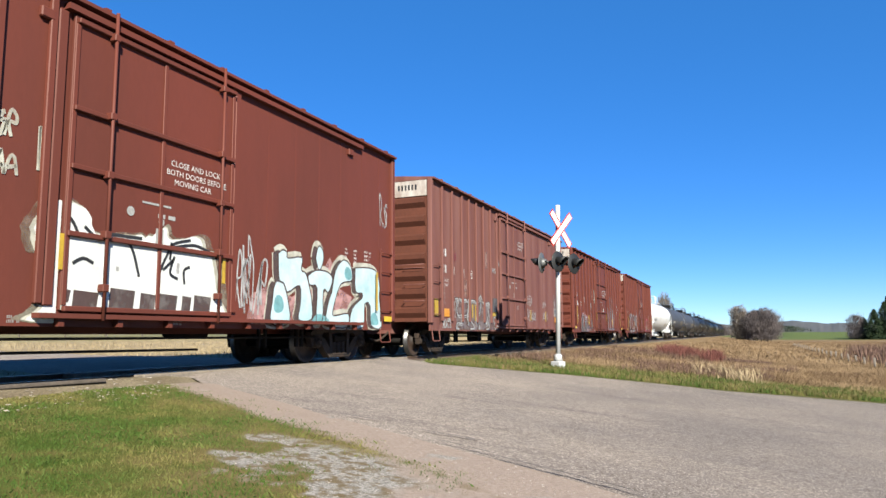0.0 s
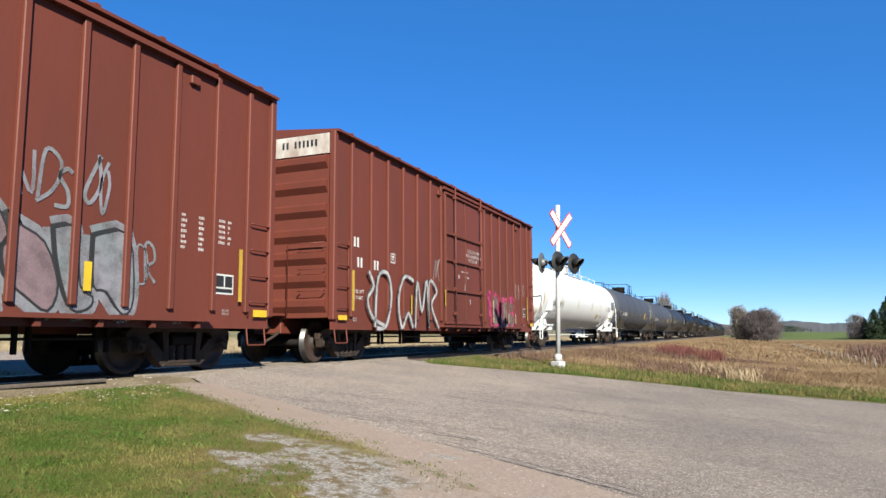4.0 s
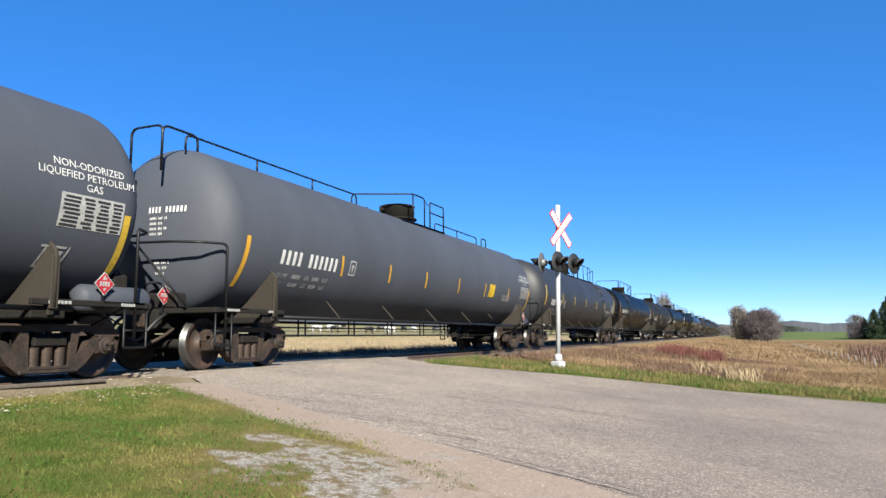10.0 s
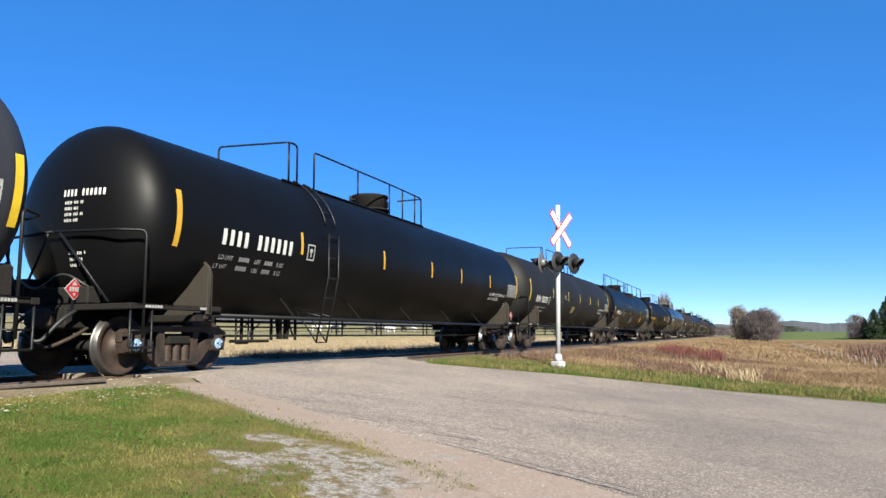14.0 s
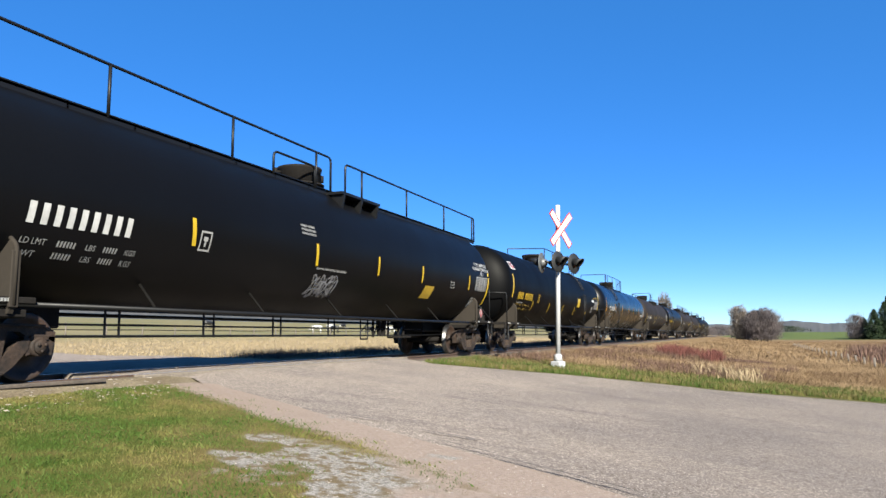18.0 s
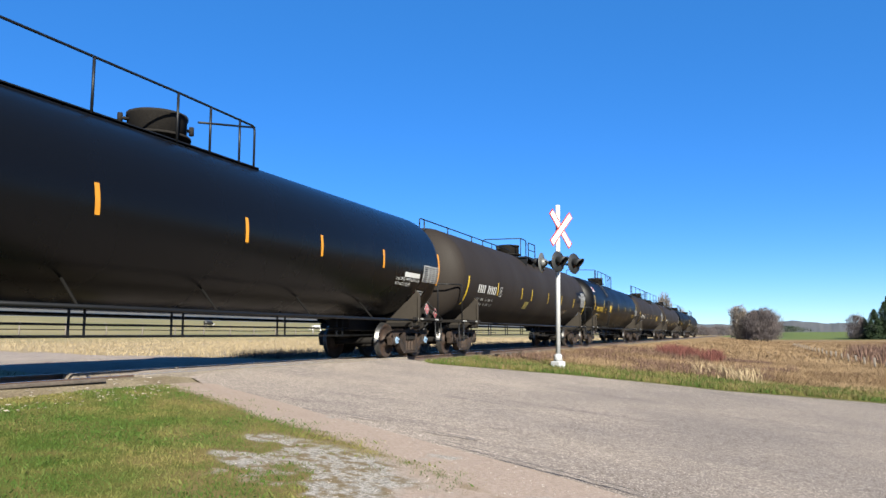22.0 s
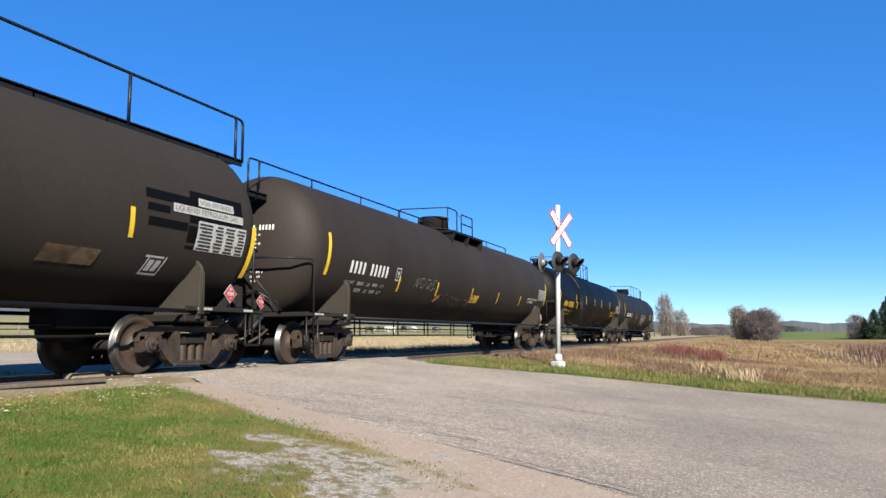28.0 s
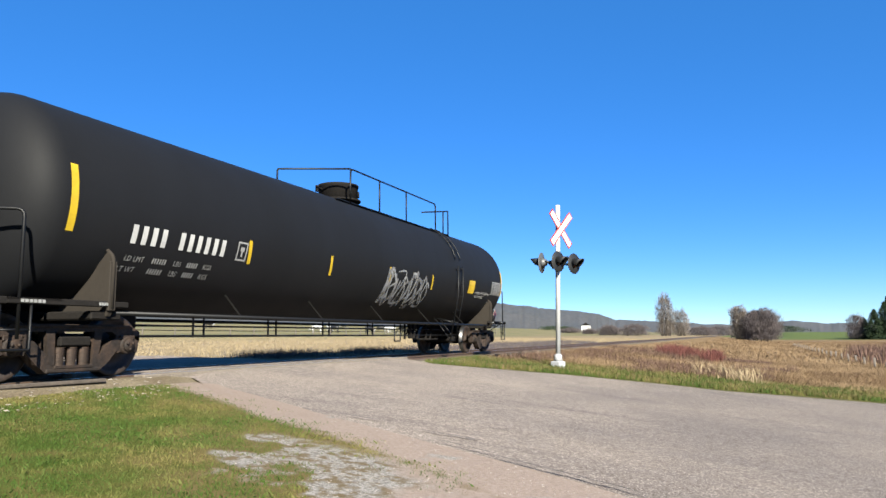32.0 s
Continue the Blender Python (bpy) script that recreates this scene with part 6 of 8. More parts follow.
def box_common(car, p, d, kind):
    """Stencils on the boxcars; kind 'new' has three figure groups, 'old' two."""
    b = bmesh.new()
    for k, wds in enumerate(("CLOSE AND LOCK", "BOTH DOORS BEFORE", "MOVING CAR")):
        lettering(b, d, wds, (0.16, 0.08, 0.24)[k] if kind == "new" else (0.44, 0.40, 0.50)[k], (3.10 - 0.14 * k) if kind == "new" else 4.02 - 0.125 * k, 0.090 if kind == "new" else 0.062)
    part("door_stencil", b, M_LET, car, kind="stuff")
    b = bmesh.new()
    if kind == "new":
        bars(b, p, -6.63, 2.52, "AB", 0.22, 0.12)
        bars(b, p, -5.84, 2.52, "A", 0.22, 0.12)
        bars(b, p, -6.47, 2.08, "12", 0.22, 0.12)
        bars(b, p, -5.85, 2.08, "123", 0.22, 0.12)
    else:
        bars(b, p, -6.60, 2.82, "AB", 0.22, 0.14)
        bars(b, p, -6.60, 2.35, "12", 0.22, 0.14)
        bars(b, p, -5.98, 2.35, "12", 0.22, 0.14)
        bars(b, p, -5.18, 2.35, "12", 0.22, 0.14)
    part("running_number", b, M_LET, car, kind="stuff")
    b = bmesh.new()
    z = 1.50 if kind == "new" else 2.10
    lettering(b, p, "LD LMT", -6.58, z, 0.085)
    lettering(b, p, "LT WT", -6.58, z - 0.14, 0.085)
    part("load_stencil", b, M_LET, car, kind="stuff")
    b = bmesh.new()
    x, z = (-4.86, 2.32) if kind == "new" else (-4.50, 2.33)
    for a0, a1, c0, c1 in ((0, 0.25, 0, 0.025), (0, 0.25, 0.215, 0.24), (0, 0.025, 0, 0.24), (0.225, 0.25, 0, 0.24), (0.06, 0.19, 0.14, 0.18), (0.10, 0.14, 0.06, 0.14)):
        quad(b, p, x + a0, x + a1, z + c0, z + c1, 0, 1)
    part("clearance_box", b, M_LET, car)
    b = bmesh.new()
    for k in range(7):
        if kind == "new":
            bars(b, p, 5.30, 2.40 - 0.083 * k, "1234"[:3 + k % 2], 0.045, 0.2)
            bars(b, p, 5.68, 2.40 - 0.083 * k, "1234"[:4 - k % 2], 0.045, 0.2)
        else:
            bars(b, p, -6.66, 1.90 - 0.075 * k, "12  34"[:6 - k % 2], 0.045, 0.3)
            bars(b, p, -5.95, 1.90 - 0.075 * k, "1  234"[:5 + k % 2], 0.045, 0.3)
            bars(b, p, 6.05, 2.28 - 0.075 * k, "1234 56", 0.045, 0.2)
        if kind == "new" and k < 5:
            bars(b, p, 6.14, 2.42 - 0.088 * k, "12345  678"[:10 - k % 3], 0.045, 0.2)
    part("data_stencil", b, M_LET if kind == "new" else M_LETD, car, kind="stuff")
    b = bmesh.new()
    quad(b, p, 6.08, 6.53, 1.25 if kind == "new" else 1.40, 1.58 if kind == "new" else 1.73, 0, 1)
    box_ob = part("inspection_stencil", b, M_LET, car, "white-framed black inspection stencil")
    b = bmesh.new()
    z = 1.25 if kind == "new" else 1.40
    q = box_place(0.010)
    for a0, a1, c0, c1 in ((0.03, 0.21, 0.12, 0.30), (0.24, 0.42, 0.12, 0.30), (0.03, 0.42, 0.03, 0.09)):
        quad(b, q, 6.08 + a0, 6.08 + a1, z + c0, z + c1, 0, 1)
    part("stencil_panel", b, M_BLK, box_ob)
    b = bmesh.new()
    for u, v in ((-6.65, 0.88), (6.27, 0.92), (-2.2, 0.74), (0.4, 0.74), (5.2, 0.76)):
        bars(b, p, u, v + 0.05, "123 456", 0.035, 0.2)
        bars(b, p, u, v, "1234 56", 0.035, 0.2)
    part("small_stencil", b, M_LETD, car, kind="stuff")
    b = bmesh.new()
    for u, v, r in ((-0.55, 2.30, 0.07), (0.02, 2.22, 0.06)):
        blob(b, d, [(u + r * math.cos(i * 0.63), v + r * math.sin(i * 0.63)) for i in range(10)])
    for u, v, w, h in ((-0.35, 2.45, 0.55, 0.03), (-0.05, 2.28, 0.14, 0.06), (0.15, 2.28, 0.14, 0.06), (-0.08, 1.90, 0.15, 0.22), (-0.75, 1.45, 0.05, 0.06), (0.35, 1.50, 0.06, 0.16)):
        quad(b, d, u, u + w, v, v + h, 0, 1)
    part("door_label", b, M_LETD, car, kind="stuff")
    if kind == "new":
        flags = ((-6.80, 1.11, 0.10, 0.87, M_YELD), (6.58, 1.14, 0.09, 0.88, M_YELD), (-1.63, 1.40, 0.09, 0.45, M_YELD), (1.35, 1.42, 0.08, 0.40, M_YELD), (-3.86, 1.09, 0.08, 0.50, M_YELD), (-7.36, 0.90, 0.36, 0.10, M_YEL), (6.98, 0.90, 0.38, 0.12, M_YEL))
    else:
        flags = ((-7.27, 1.10, 0.26, 0.48, M_YELD), (-6.72, 1.10, 0.52, 0.23, M_ORANGE), (-4.08, 1.02, 0.08, 0.50, M_YELD), (6.86, 1.10, 0.20, 0.43, M_YELD), (6.10, 1.12, 0.45, 0.22, M_ORANGE), (-2.20, 1.22, 0.30, 0.16, M_YELD))
    for u, v, w, h, m in flags:
        b = bmesh.new()
        quad(b, box_place(0.072 if kind == "new" else 0.022), u, u + w, v, v + h, 0, 1)
        part("reflective_stripe", b, m, car)


RIBS = (-6.77, -5.88, -5.05, -4.21, -3.38, -2.54, -1.80, 1.86, 2.60, 3.44, 4.27, 5.10, 6.01, 6.83)
SEAMS = (2.60, 3.44, 4.27, 5.10, 6.01, 6.83)
FORE_RIBS = (-6.72, -5.97, -5.17, -4.57, -3.91, -3.23, -2.54, -1.86)


M_TURQ = mat("turquoise_spray", (0.09907, 0.2279, 0.2477), 0.6, 0, 0.12, 2, 40, 0, worn=0.30)
M_PALE = mat("pale_white_spray", (0.2477, 0.2526, 0.2576), 0.6, 0, 0.15, 2, 40, 0, (0.1783, 0.1783, 0.1783), 0.6, worn=0.45)
M_CREAM = mat("cream_spray", (0.3072, 0.3022, 0.2576), 0.6, 0, 0.15, 2, 40, 0, worn=0.40)
M_BRICKR = mat("brick_red_patch", (0.09288, 0.01613, 0.01361), 0.6, 0, 0.1, 3, 30, 0)
M_CLEAN = mat("clean_white_spray", (0.4087, 0.4149, 0.4087), 0.6, 0, 0.06, 2, 40, 0, (0.3468, 0.3591, 0.3591), 0.6, worn=0.15)
M_ICE = mat("ice_blue_spray", (0.3096, 0.3715, 0.4025), 0.6, 0, 0.08, 1.5, 40, 0, (0.2105, 0.3344, 0.3591), 0.8, worn=0.15)
M_HALO = mat("grey_green_overspray", (0.1053, 0.09907, 0.0743), 0.7, 0, 0.2, 2, 40, 0, (0.09907, 0.04954, 0.03715), 0.7, worn=0.80)
M_PINK = mat("pink_spray", (0.2724, 0.1486, 0.1436), 0.6, 0, 0.12, 2, 40, 0, worn=0.60)
M_MAG = mat("magenta_spray", (0.2477, 0.02477, 0.07927), 0.6, 0, 0.2, 2, 40, 0, worn=0.75)
M_DRAB = mat("drab_green_spray", (0.08424, 0.06437, 0.04954), 0.7, 0, 0.2, 3, 40, 0, worn=0.55)
M_MAUVE = mat("mauve_grey_spray", (0.09907, 0.07675, 0.07675), 0.6, 0, 0.15, 3, 40, 0, worn=0.60)
M_DKGR = mat("dark_grey_spray", (0.05198, 0.04954, 0.04954), 0.6, 0, 0.15, 3, 40, 0, worn=0.35)
M_LILAC = mat("lilac_grey_spray", (0.1288, 0.1238, 0.1436), 0.6, 0, 0.15, 2, 40, 0, (0.07927, 0.09907, 0.09907), 0.7, worn=0.40)
M_PINKL = mat("dusty_pink_spray", (0.2081, 0.1189, 0.1238), 0.6, 0, 0.12, 2, 40, 0, worn=0.50)
M_MAUVEL = mat("dusty_mauve_spray", (0.125, 0.085, 0.095), 0.6, 0, 0.15, 2, 40, 0, worn=0.3)
M_SMEAR = mat("chalky_smear", (0.15, 0.085, 0.072), 0.8, 0, 0.2, 3, 30, 0, worn=0.85)
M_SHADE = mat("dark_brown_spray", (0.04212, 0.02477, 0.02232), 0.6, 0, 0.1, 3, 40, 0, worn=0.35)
M_OUTL = mat("black_outline_spray", (0.009936, 0.009936, 0.01087), 0.6, 0, 0.1, 3, 40, 0)


def layer(car, name, material, off, shapes, label=""):
    """Flat sprayed shapes on the boxcar's side, off metres proud."""
    for k, pts in enumerate(shapes):
        part(name, blob_bm(pts, off + 0.0002 * k), material, car, label)


def blob_bm(pts, off):
    b = bmesh.new()
    blob(b, box_place(off), pts)
    return b


def lines(car, name, material, off, runs, w, label=""):
    """Sprayed lines on the boxcar's side."""
    for k, pts in enumerate(runs):
        b = bmesh.new()
        ribbon(b, box_place(off + 0.0002 * k), pts, w)
        part(name, b, material, car, label)


def grow(pts, k, du=0.0, dv=0.0):
    cu, cv = sum(p[0] for p in pts) / len(pts), sum(p[1] for p in pts) / len(pts)
    return [(cu + (a - cu) * k + du, max(0.74, cv + (b - cv) * k + dv)) for a, b in pts]


def round_off(pts, n=3):
    """A closed outline with its corners rounded."""
    return soft(list(pts) + [pts[0]], n)[:-1]


def piece(car, blocks, fill, halo, shade, line, lean=(-0.15, -0.02), accent=None, splashes=(), rim=0.20):
    """A row of fat letters: overspray rim, drop shadow, fill, thin outline and a few splashes."""
    blocks = [round_off(p) for p in blocks]
    low = [[(a, max(0.72, b)) for a, b in p] for p in blocks]
    lines(car, "sprayed_halo", halo, 0.008, [[(a + lean[0] * 0.5, max(0.80, b)) for a, b in p + p[:1]] for p in low], rim, "pale overspray rim")
    layer(car, "sprayed_shadow", shade, 0.011, [[(a + lean[0], max(0.72, b + lean[1])) for a, b in p] for p in low], "dark drop shadow")
    layer(car, "sprayed_lettering", fill, 0.014, low, "fat sprayed lettering")
    lines(car, "sprayed_outline", line, 0.019, [p + p[:1] for p in low], 0.028)
    for p in splashes:
        layer(car, "sprayed_accent", accent, 0.017, [round_off([(a, max(0.72, b)) for a, b in p])])


def tag(car, material, u, v, w, h, seed, n=6, wd=0.035, name="sprayed_tag", off=0.012):
    b = bmesh.new()
    spray(b, box_place(off), u, v, w, h, seed, n, wd)
    part(name, b, material, car, "sprayed scrawl")


def paint_a(car, p, d):
    box_common(car, p, d, "new")
    patch = [(-2.0, 1.87), (-1.86, 2.13), (-1.68, 2.27), (-1.32, 2.24), (-1.17, 1.97), (-1.01, 1.92), (-0.33, 1.99), (-0.14, 2.01), (0.11, 2.17), (0.26, 2.01), (0.84, 2.11), (1.01, 1.91), (1.17, 1.87), (1.32, 1.3), (1.37, 1.1), (1.39, 0.74), (-1.8, 0.74), (-1.82, 0.91), (-1.7, 1.15), (-1.72, 1.55), (-1.91, 1.59)]
    ragged = [(a + 0.05 * noise.noise((k * 0.9, 1, 0)), max(0.74, c + 0.05 * noise.noise((k * 0.7, 5, 0)))) for k, (a, c) in enumerate(round_off(patch, 4))]
    on_door = [(max(-1.56, a), max(0.905, c)) for a, c in ragged]
    beside = [(min(-1.60, a), c) for a, c in ragged]
    for k, (name, m, lab) in enumerate((("sprayed_halo", M_HALO, "grey-green overspray halo"), ("sprayed_patch", M_CREAM, "large white sprayed patch over the door"), ("sprayed_patch", M_CLEAN, "large white sprayed patch over the door"))):
        g = (1.10, 1.0, 0.95)[k]
        b = bmesh.new()
        blob(b, box_place(0.0645 + 0.0025 * k), [(max(-1.565, min(1.565, a)), max(0.903, c)) for a, c in grow(on_door, g)])
        part(name, b, m, car, lab)
        b = bmesh.new()
        blob(b, box_place(0.008 + 0.003 * k), [(min(-1.58, a * (1.06, 1.0, 0.97)[k]), c) for a, c in beside])
        part(name, b, m, car, lab)
    b = bmesh.new()
    k = box_place(0.073)
    for u0, u1, v0, v1 in ((-1.54, -1.46, 1.0, 1.17), (-1.41, -1.04, 0.92, 1.16), (-0.85, -0.44, 0.92, 1.22), (-0.33, -0.06, 0.92, 1.18), (0.0, 0.36, 0.92, 1.19), (0.47, 0.65, 0.92, 1.18), (0.72, 1.08, 0.92, 1.20)):
        blob(b, k, [(u0, v0), (u1, v0), (u1 + 0.03, v1 - 0.02), (u0 + 0.02, v1)])
    part("sprayed_shadow", b, M_SHADE, car, "dark brown blocks along the patch")
    b = bmesh.new()
    for pts in ([(-1.52, 2.08), (-1.43, 1.98), (-1.35, 1.83)], [(-1.28, 1.98), (-1.11, 1.86)], [(-0.92, 1.93), (-0.33, 1.94)], [(-0.6, 1.9), (-0.47, 1.72), (-0.36, 1.4)], [(-1.43, 1.49), (-1.28, 1.57), (-1.12, 1.52)], [(-0.01, 1.45), (0.14, 1.74), (0.27, 1.93), (0.62, 2.03)], [(0.23, 1.95), (0.21, 1.69)], [(0.08, 1.53), (0.28, 1.7)], [(0.27, 1.88), (0.7, 1.96), (1.05, 1.89)], [(0.3, 1.75), (0.22, 1.5), (0.38, 1.42)], [(0.52, 1.35), (0.5, 1.55), (0.62, 1.62)]):
        ribbon(b, box_place(0.0755), soft(pts), 0.045)
    part("sprayed_outline", b, M_OUTL, car, "thin dark sprayed strokes")
    layer(car, "sprayed_halo", M_PINK, 0.0065, [[(2.05, 0.78), (2.2, 1.3), (2.6, 1.45), (3.4, 1.3), (4.3, 1.75), (4.7, 2.18), (4.83, 2.02), (4.6, 1.7), (5.6, 1.4), (5.7, 0.8)]], "pink overspray")
    tall = [(2.92, 2.08), (3.06, 2.16), (3.19, 2.12), (3.22, 2.02), (3.68, 2.08), (3.66, 1.83), (3.82, 1.78), (3.96, 1.49), (4.03, 1.27), (4.04, 0.9), (3.6, 0.88), (3.65, 1.18), (3.62, 1.53), (3.23, 1.38), (3.11, 1.54), (2.96, 1.61)]
    bowl = [(2.89, 1.57), (3.09, 1.54), (3.21, 1.34), (3.31, 0.82), (2.75, 0.80), (2.77, 1.19), (2.81, 1.45)]
    stem = [(3.89, 1.74), (4.17, 1.87), (4.59, 1.87), (4.79, 1.74), (4.64, 1.45), (4.45, 1.49), (4.43, 0.89), (4.2, 0.88), (4.22, 1.52), (3.96, 1.56)]
    curl = [(4.77, 1.46), (4.91, 1.93), (5.23, 2.18), (5.53, 2.06), (5.58, 1.77), (5.29, 1.71), (5.06, 1.59), (4.81, 1.07), (4.92, 0.99), (5.44, 1.04), (5.38, 0.75), (4.78, 0.77), (4.55, 0.89), (4.65, 1.26)]
    tail = [(5.72, 2.05), (6.32, 2.1), (6.71, 2.03), (6.86, 1.69), (6.83, 1.45), (6.95, 0.78), (6.46, 0.8), (6.4, 1.25), (6.15, 1.27), (6.09, 0.77), (5.52, 0.75), (5.61, 1.16), (6.02, 1.4), (6.02, 1.51), (5.74, 1.54)]
    drop = [(4.16, 2.1), (4.21, 2.3), (4.3, 2.37), (4.41, 2.29), (4.44, 2.12), (4.35, 1.92), (4.25, 1.9)]
    piece(car, [tall, bowl, stem, curl, tail, drop], M_ICE, M_CREAM, M_SHADE, M_SHADE, accent=M_TURQ,
          splashes=([(2.81, 1.13), (2.89, 1.3), (3.05, 1.29), (3.12, 1.15), (3.07, 1.02), (2.87, 1.0)], [(4.06, 0.88), (4.22, 1.0), (4.48, 0.98), (4.68, 0.85), (4.06, 0.81)], [(5.26, 1.89), (5.35, 2.04), (5.53, 1.98), (5.56, 1.8), (5.36, 1.77)], [(6.46, 0.82), (6.45, 1.03), (6.66, 1.09), (6.81, 0.83)]))
    tag(car, M_PALE, 1.75, 0.9, 0.7, 1.3, 3, 6, 0.04)
    tag(car, M_PALE, 6.9, 3.1, 0.35, 0.75, 4, 3, 0.03)
    tag(car, M_CREAM, -2.62, 2.9, 0.35, 0.30, 5, 3, 0.05)
    tag(car, M_CREAM, -2.5, 2.45, 0.25, 0.3, 6, 2, 0.05)
    tag(car, M_CREAM, -1.95, 2.5, 0.16, 0.75, 61, 3, 0.04)
    for u in (-1.72, 1.68):
        b = bmesh.new()
        box(b, BW, BW + 0.05, u - 0.07, u + 0.07, BLOW, 4.72, 0.015)
        part("door_post", b, M_BOX, car)


def paint_b(car, p, d):
    box_common(car, p, d, "old")
    fill = [(-5.63, 0.74), (-5.66, 1.39), (-5.59, 1.62), (-5.14, 1.62), (-4.68, 1.62), (-4.03, 1.65), (-3.51, 1.78), (-3.42, 1.64), (-2.92, 1.63), (-2.53, 1.69), (-2.18, 1.17), (-2.2, 0.74)]
    layer(car, "sprayed_fill", M_MAUVE, 0.011, [fill], "grey sprayed fill")
    runs = ([(-5.75, 1.63), (-5.51, 1.65), (-5.63, 1.5), (-5.63, 1.25), (-5.48, 1.15), (-5.23, 1.16), (-5.27, 0.93), (-5.55, 0.94), (-5.67, 0.78), (-5.45, 0.76)],
            [(-5.43, 1.66), (-5.17, 1.62), (-4.83, 1.64), (-4.69, 1.49), (-4.73, 1.21), (-5.25, 1.16)], [(-4.68, 1.66), (-4.51, 1.63), (-4.1, 1.64), (-3.99, 1.52), (-4.05, 1.28), (-3.99, 0.89)],
            [(-4.68, 1.65), (-4.6, 1.47), (-4.78, 1.23), (-4.66, 0.87)], [(-4.41, 1.0), (-4.16, 0.80), (-4.52, 0.76)], [(-3.99, 1.6), (-3.74, 1.7), (-3.55, 1.83), (-3.42, 1.67)],
            [(-3.55, 1.74), (-3.64, 1.3), (-3.93, 1.2), (-3.69, 0.85), (-3.76, 0.76)], [(-3.42, 1.64), (-3.05, 1.59), (-2.75, 1.64), (-2.87, 1.43), (-2.82, 1.23), (-3.1, 0.91), (-2.85, 1.0), (-2.76, 0.8), (-3.05, 0.76)],
            [(-2.22, 1.14), (-1.98, 1.24)], [(-2.27, 1.05), (-2.11, 0.76)])
    lines(car, "sprayed_shadow", M_SHADE, 0.016, [soft(r) for r in runs], 0.10)
    lines(car, "sprayed_outline", M_PALE, 0.019, [soft(r) for r in runs], 0.045, "double white sprayed outline")
    lines(car, "sprayed_outline", M_PALE, 0.021, [[(a + 0.06, max(0.76, b - 0.06)) for a, b in soft(r)] for r in runs[:8]], 0.022)
    tag(car, M_PALE, 1.86, 1.72, 0.62, 0.40, 8, 4, 0.03)
    tag(car, M_PALE, 1.84, 1.10, 1.15, 0.45, 28, 7, 0.03)
    tag(car, M_PALE, 4.1, 1.12, 0.75, 0.40, 29, 4, 0.03)
    tag(car, M_PALE, 4.1, 1.70, 0.55, 0.28, 31, 3, 0.026)
    tag(car, M_PALE, 6.14, 1.45, 0.35, 0.75, 32, 3, 0.026)
    tag(car, M_PALE, -6.68, 0.76, 0.62, 0.26, 9, 5, 0.03)
    tag(car, M_PALE, -2.0, 0.76, 0.6, 0.12, 33, 5, 0.025)
    tag(car, M_PALE, -5.95, 1.10, 0.28, 0.45, 34, 3, 0.025)
    tag(car, M_PALE, -2.4, 2.68, 0.42, 0.16, 30, 3, 0.045)
    tag(car, M_PALE, -1.75, 2.92, 0.40, 0.2, 35, 3, 0.035)
    for u, v in ((-4.31, 1.11), (2.26, 1.14), (4.55, 1.14)):
        lines(car, "sprayed_dab", M_YELD, 0.024, [[(u, v), (u + 0.01, v + 0.2), (u + 0.02, v + 0.42)]], 0.10)
    layer(car, "sprayed_dab", M_YELD, 0.024, [[(-2.51, 1.19), (-2.13, 1.22), (-2.13, 1.33), (-2.51, 1.30)]])
    layer(car, "repair_patch", M_DKGR, 0.046, [[(-2.51, 1.34), (-2.51, 1.80), (-1.93, 1.82), (-1.93, 1.36)]], "dark grey repaired patch")
    layer(car, "painted_out_mark", M_BRICKR, 0.008, [[(-5.93, 2.77), (-5.93, 3.0), (-5.62, 3.0), (-5.62, 2.77)]])
    for u, v, w, h in ((-3.1, 2.75, 0.28, 0.55), (-4.95, 1.75, 0.22, 0.5), (-0.9, 3.3, 0.2, 0.7)):
        lines(car, "chalky_smear", M_SMEAR, 0.007, [[(u + w / 2, v + h), (u + w * 0.45, v + h * 0.5), (u + w * 0.55, v)]], w, "chalky rain smear")


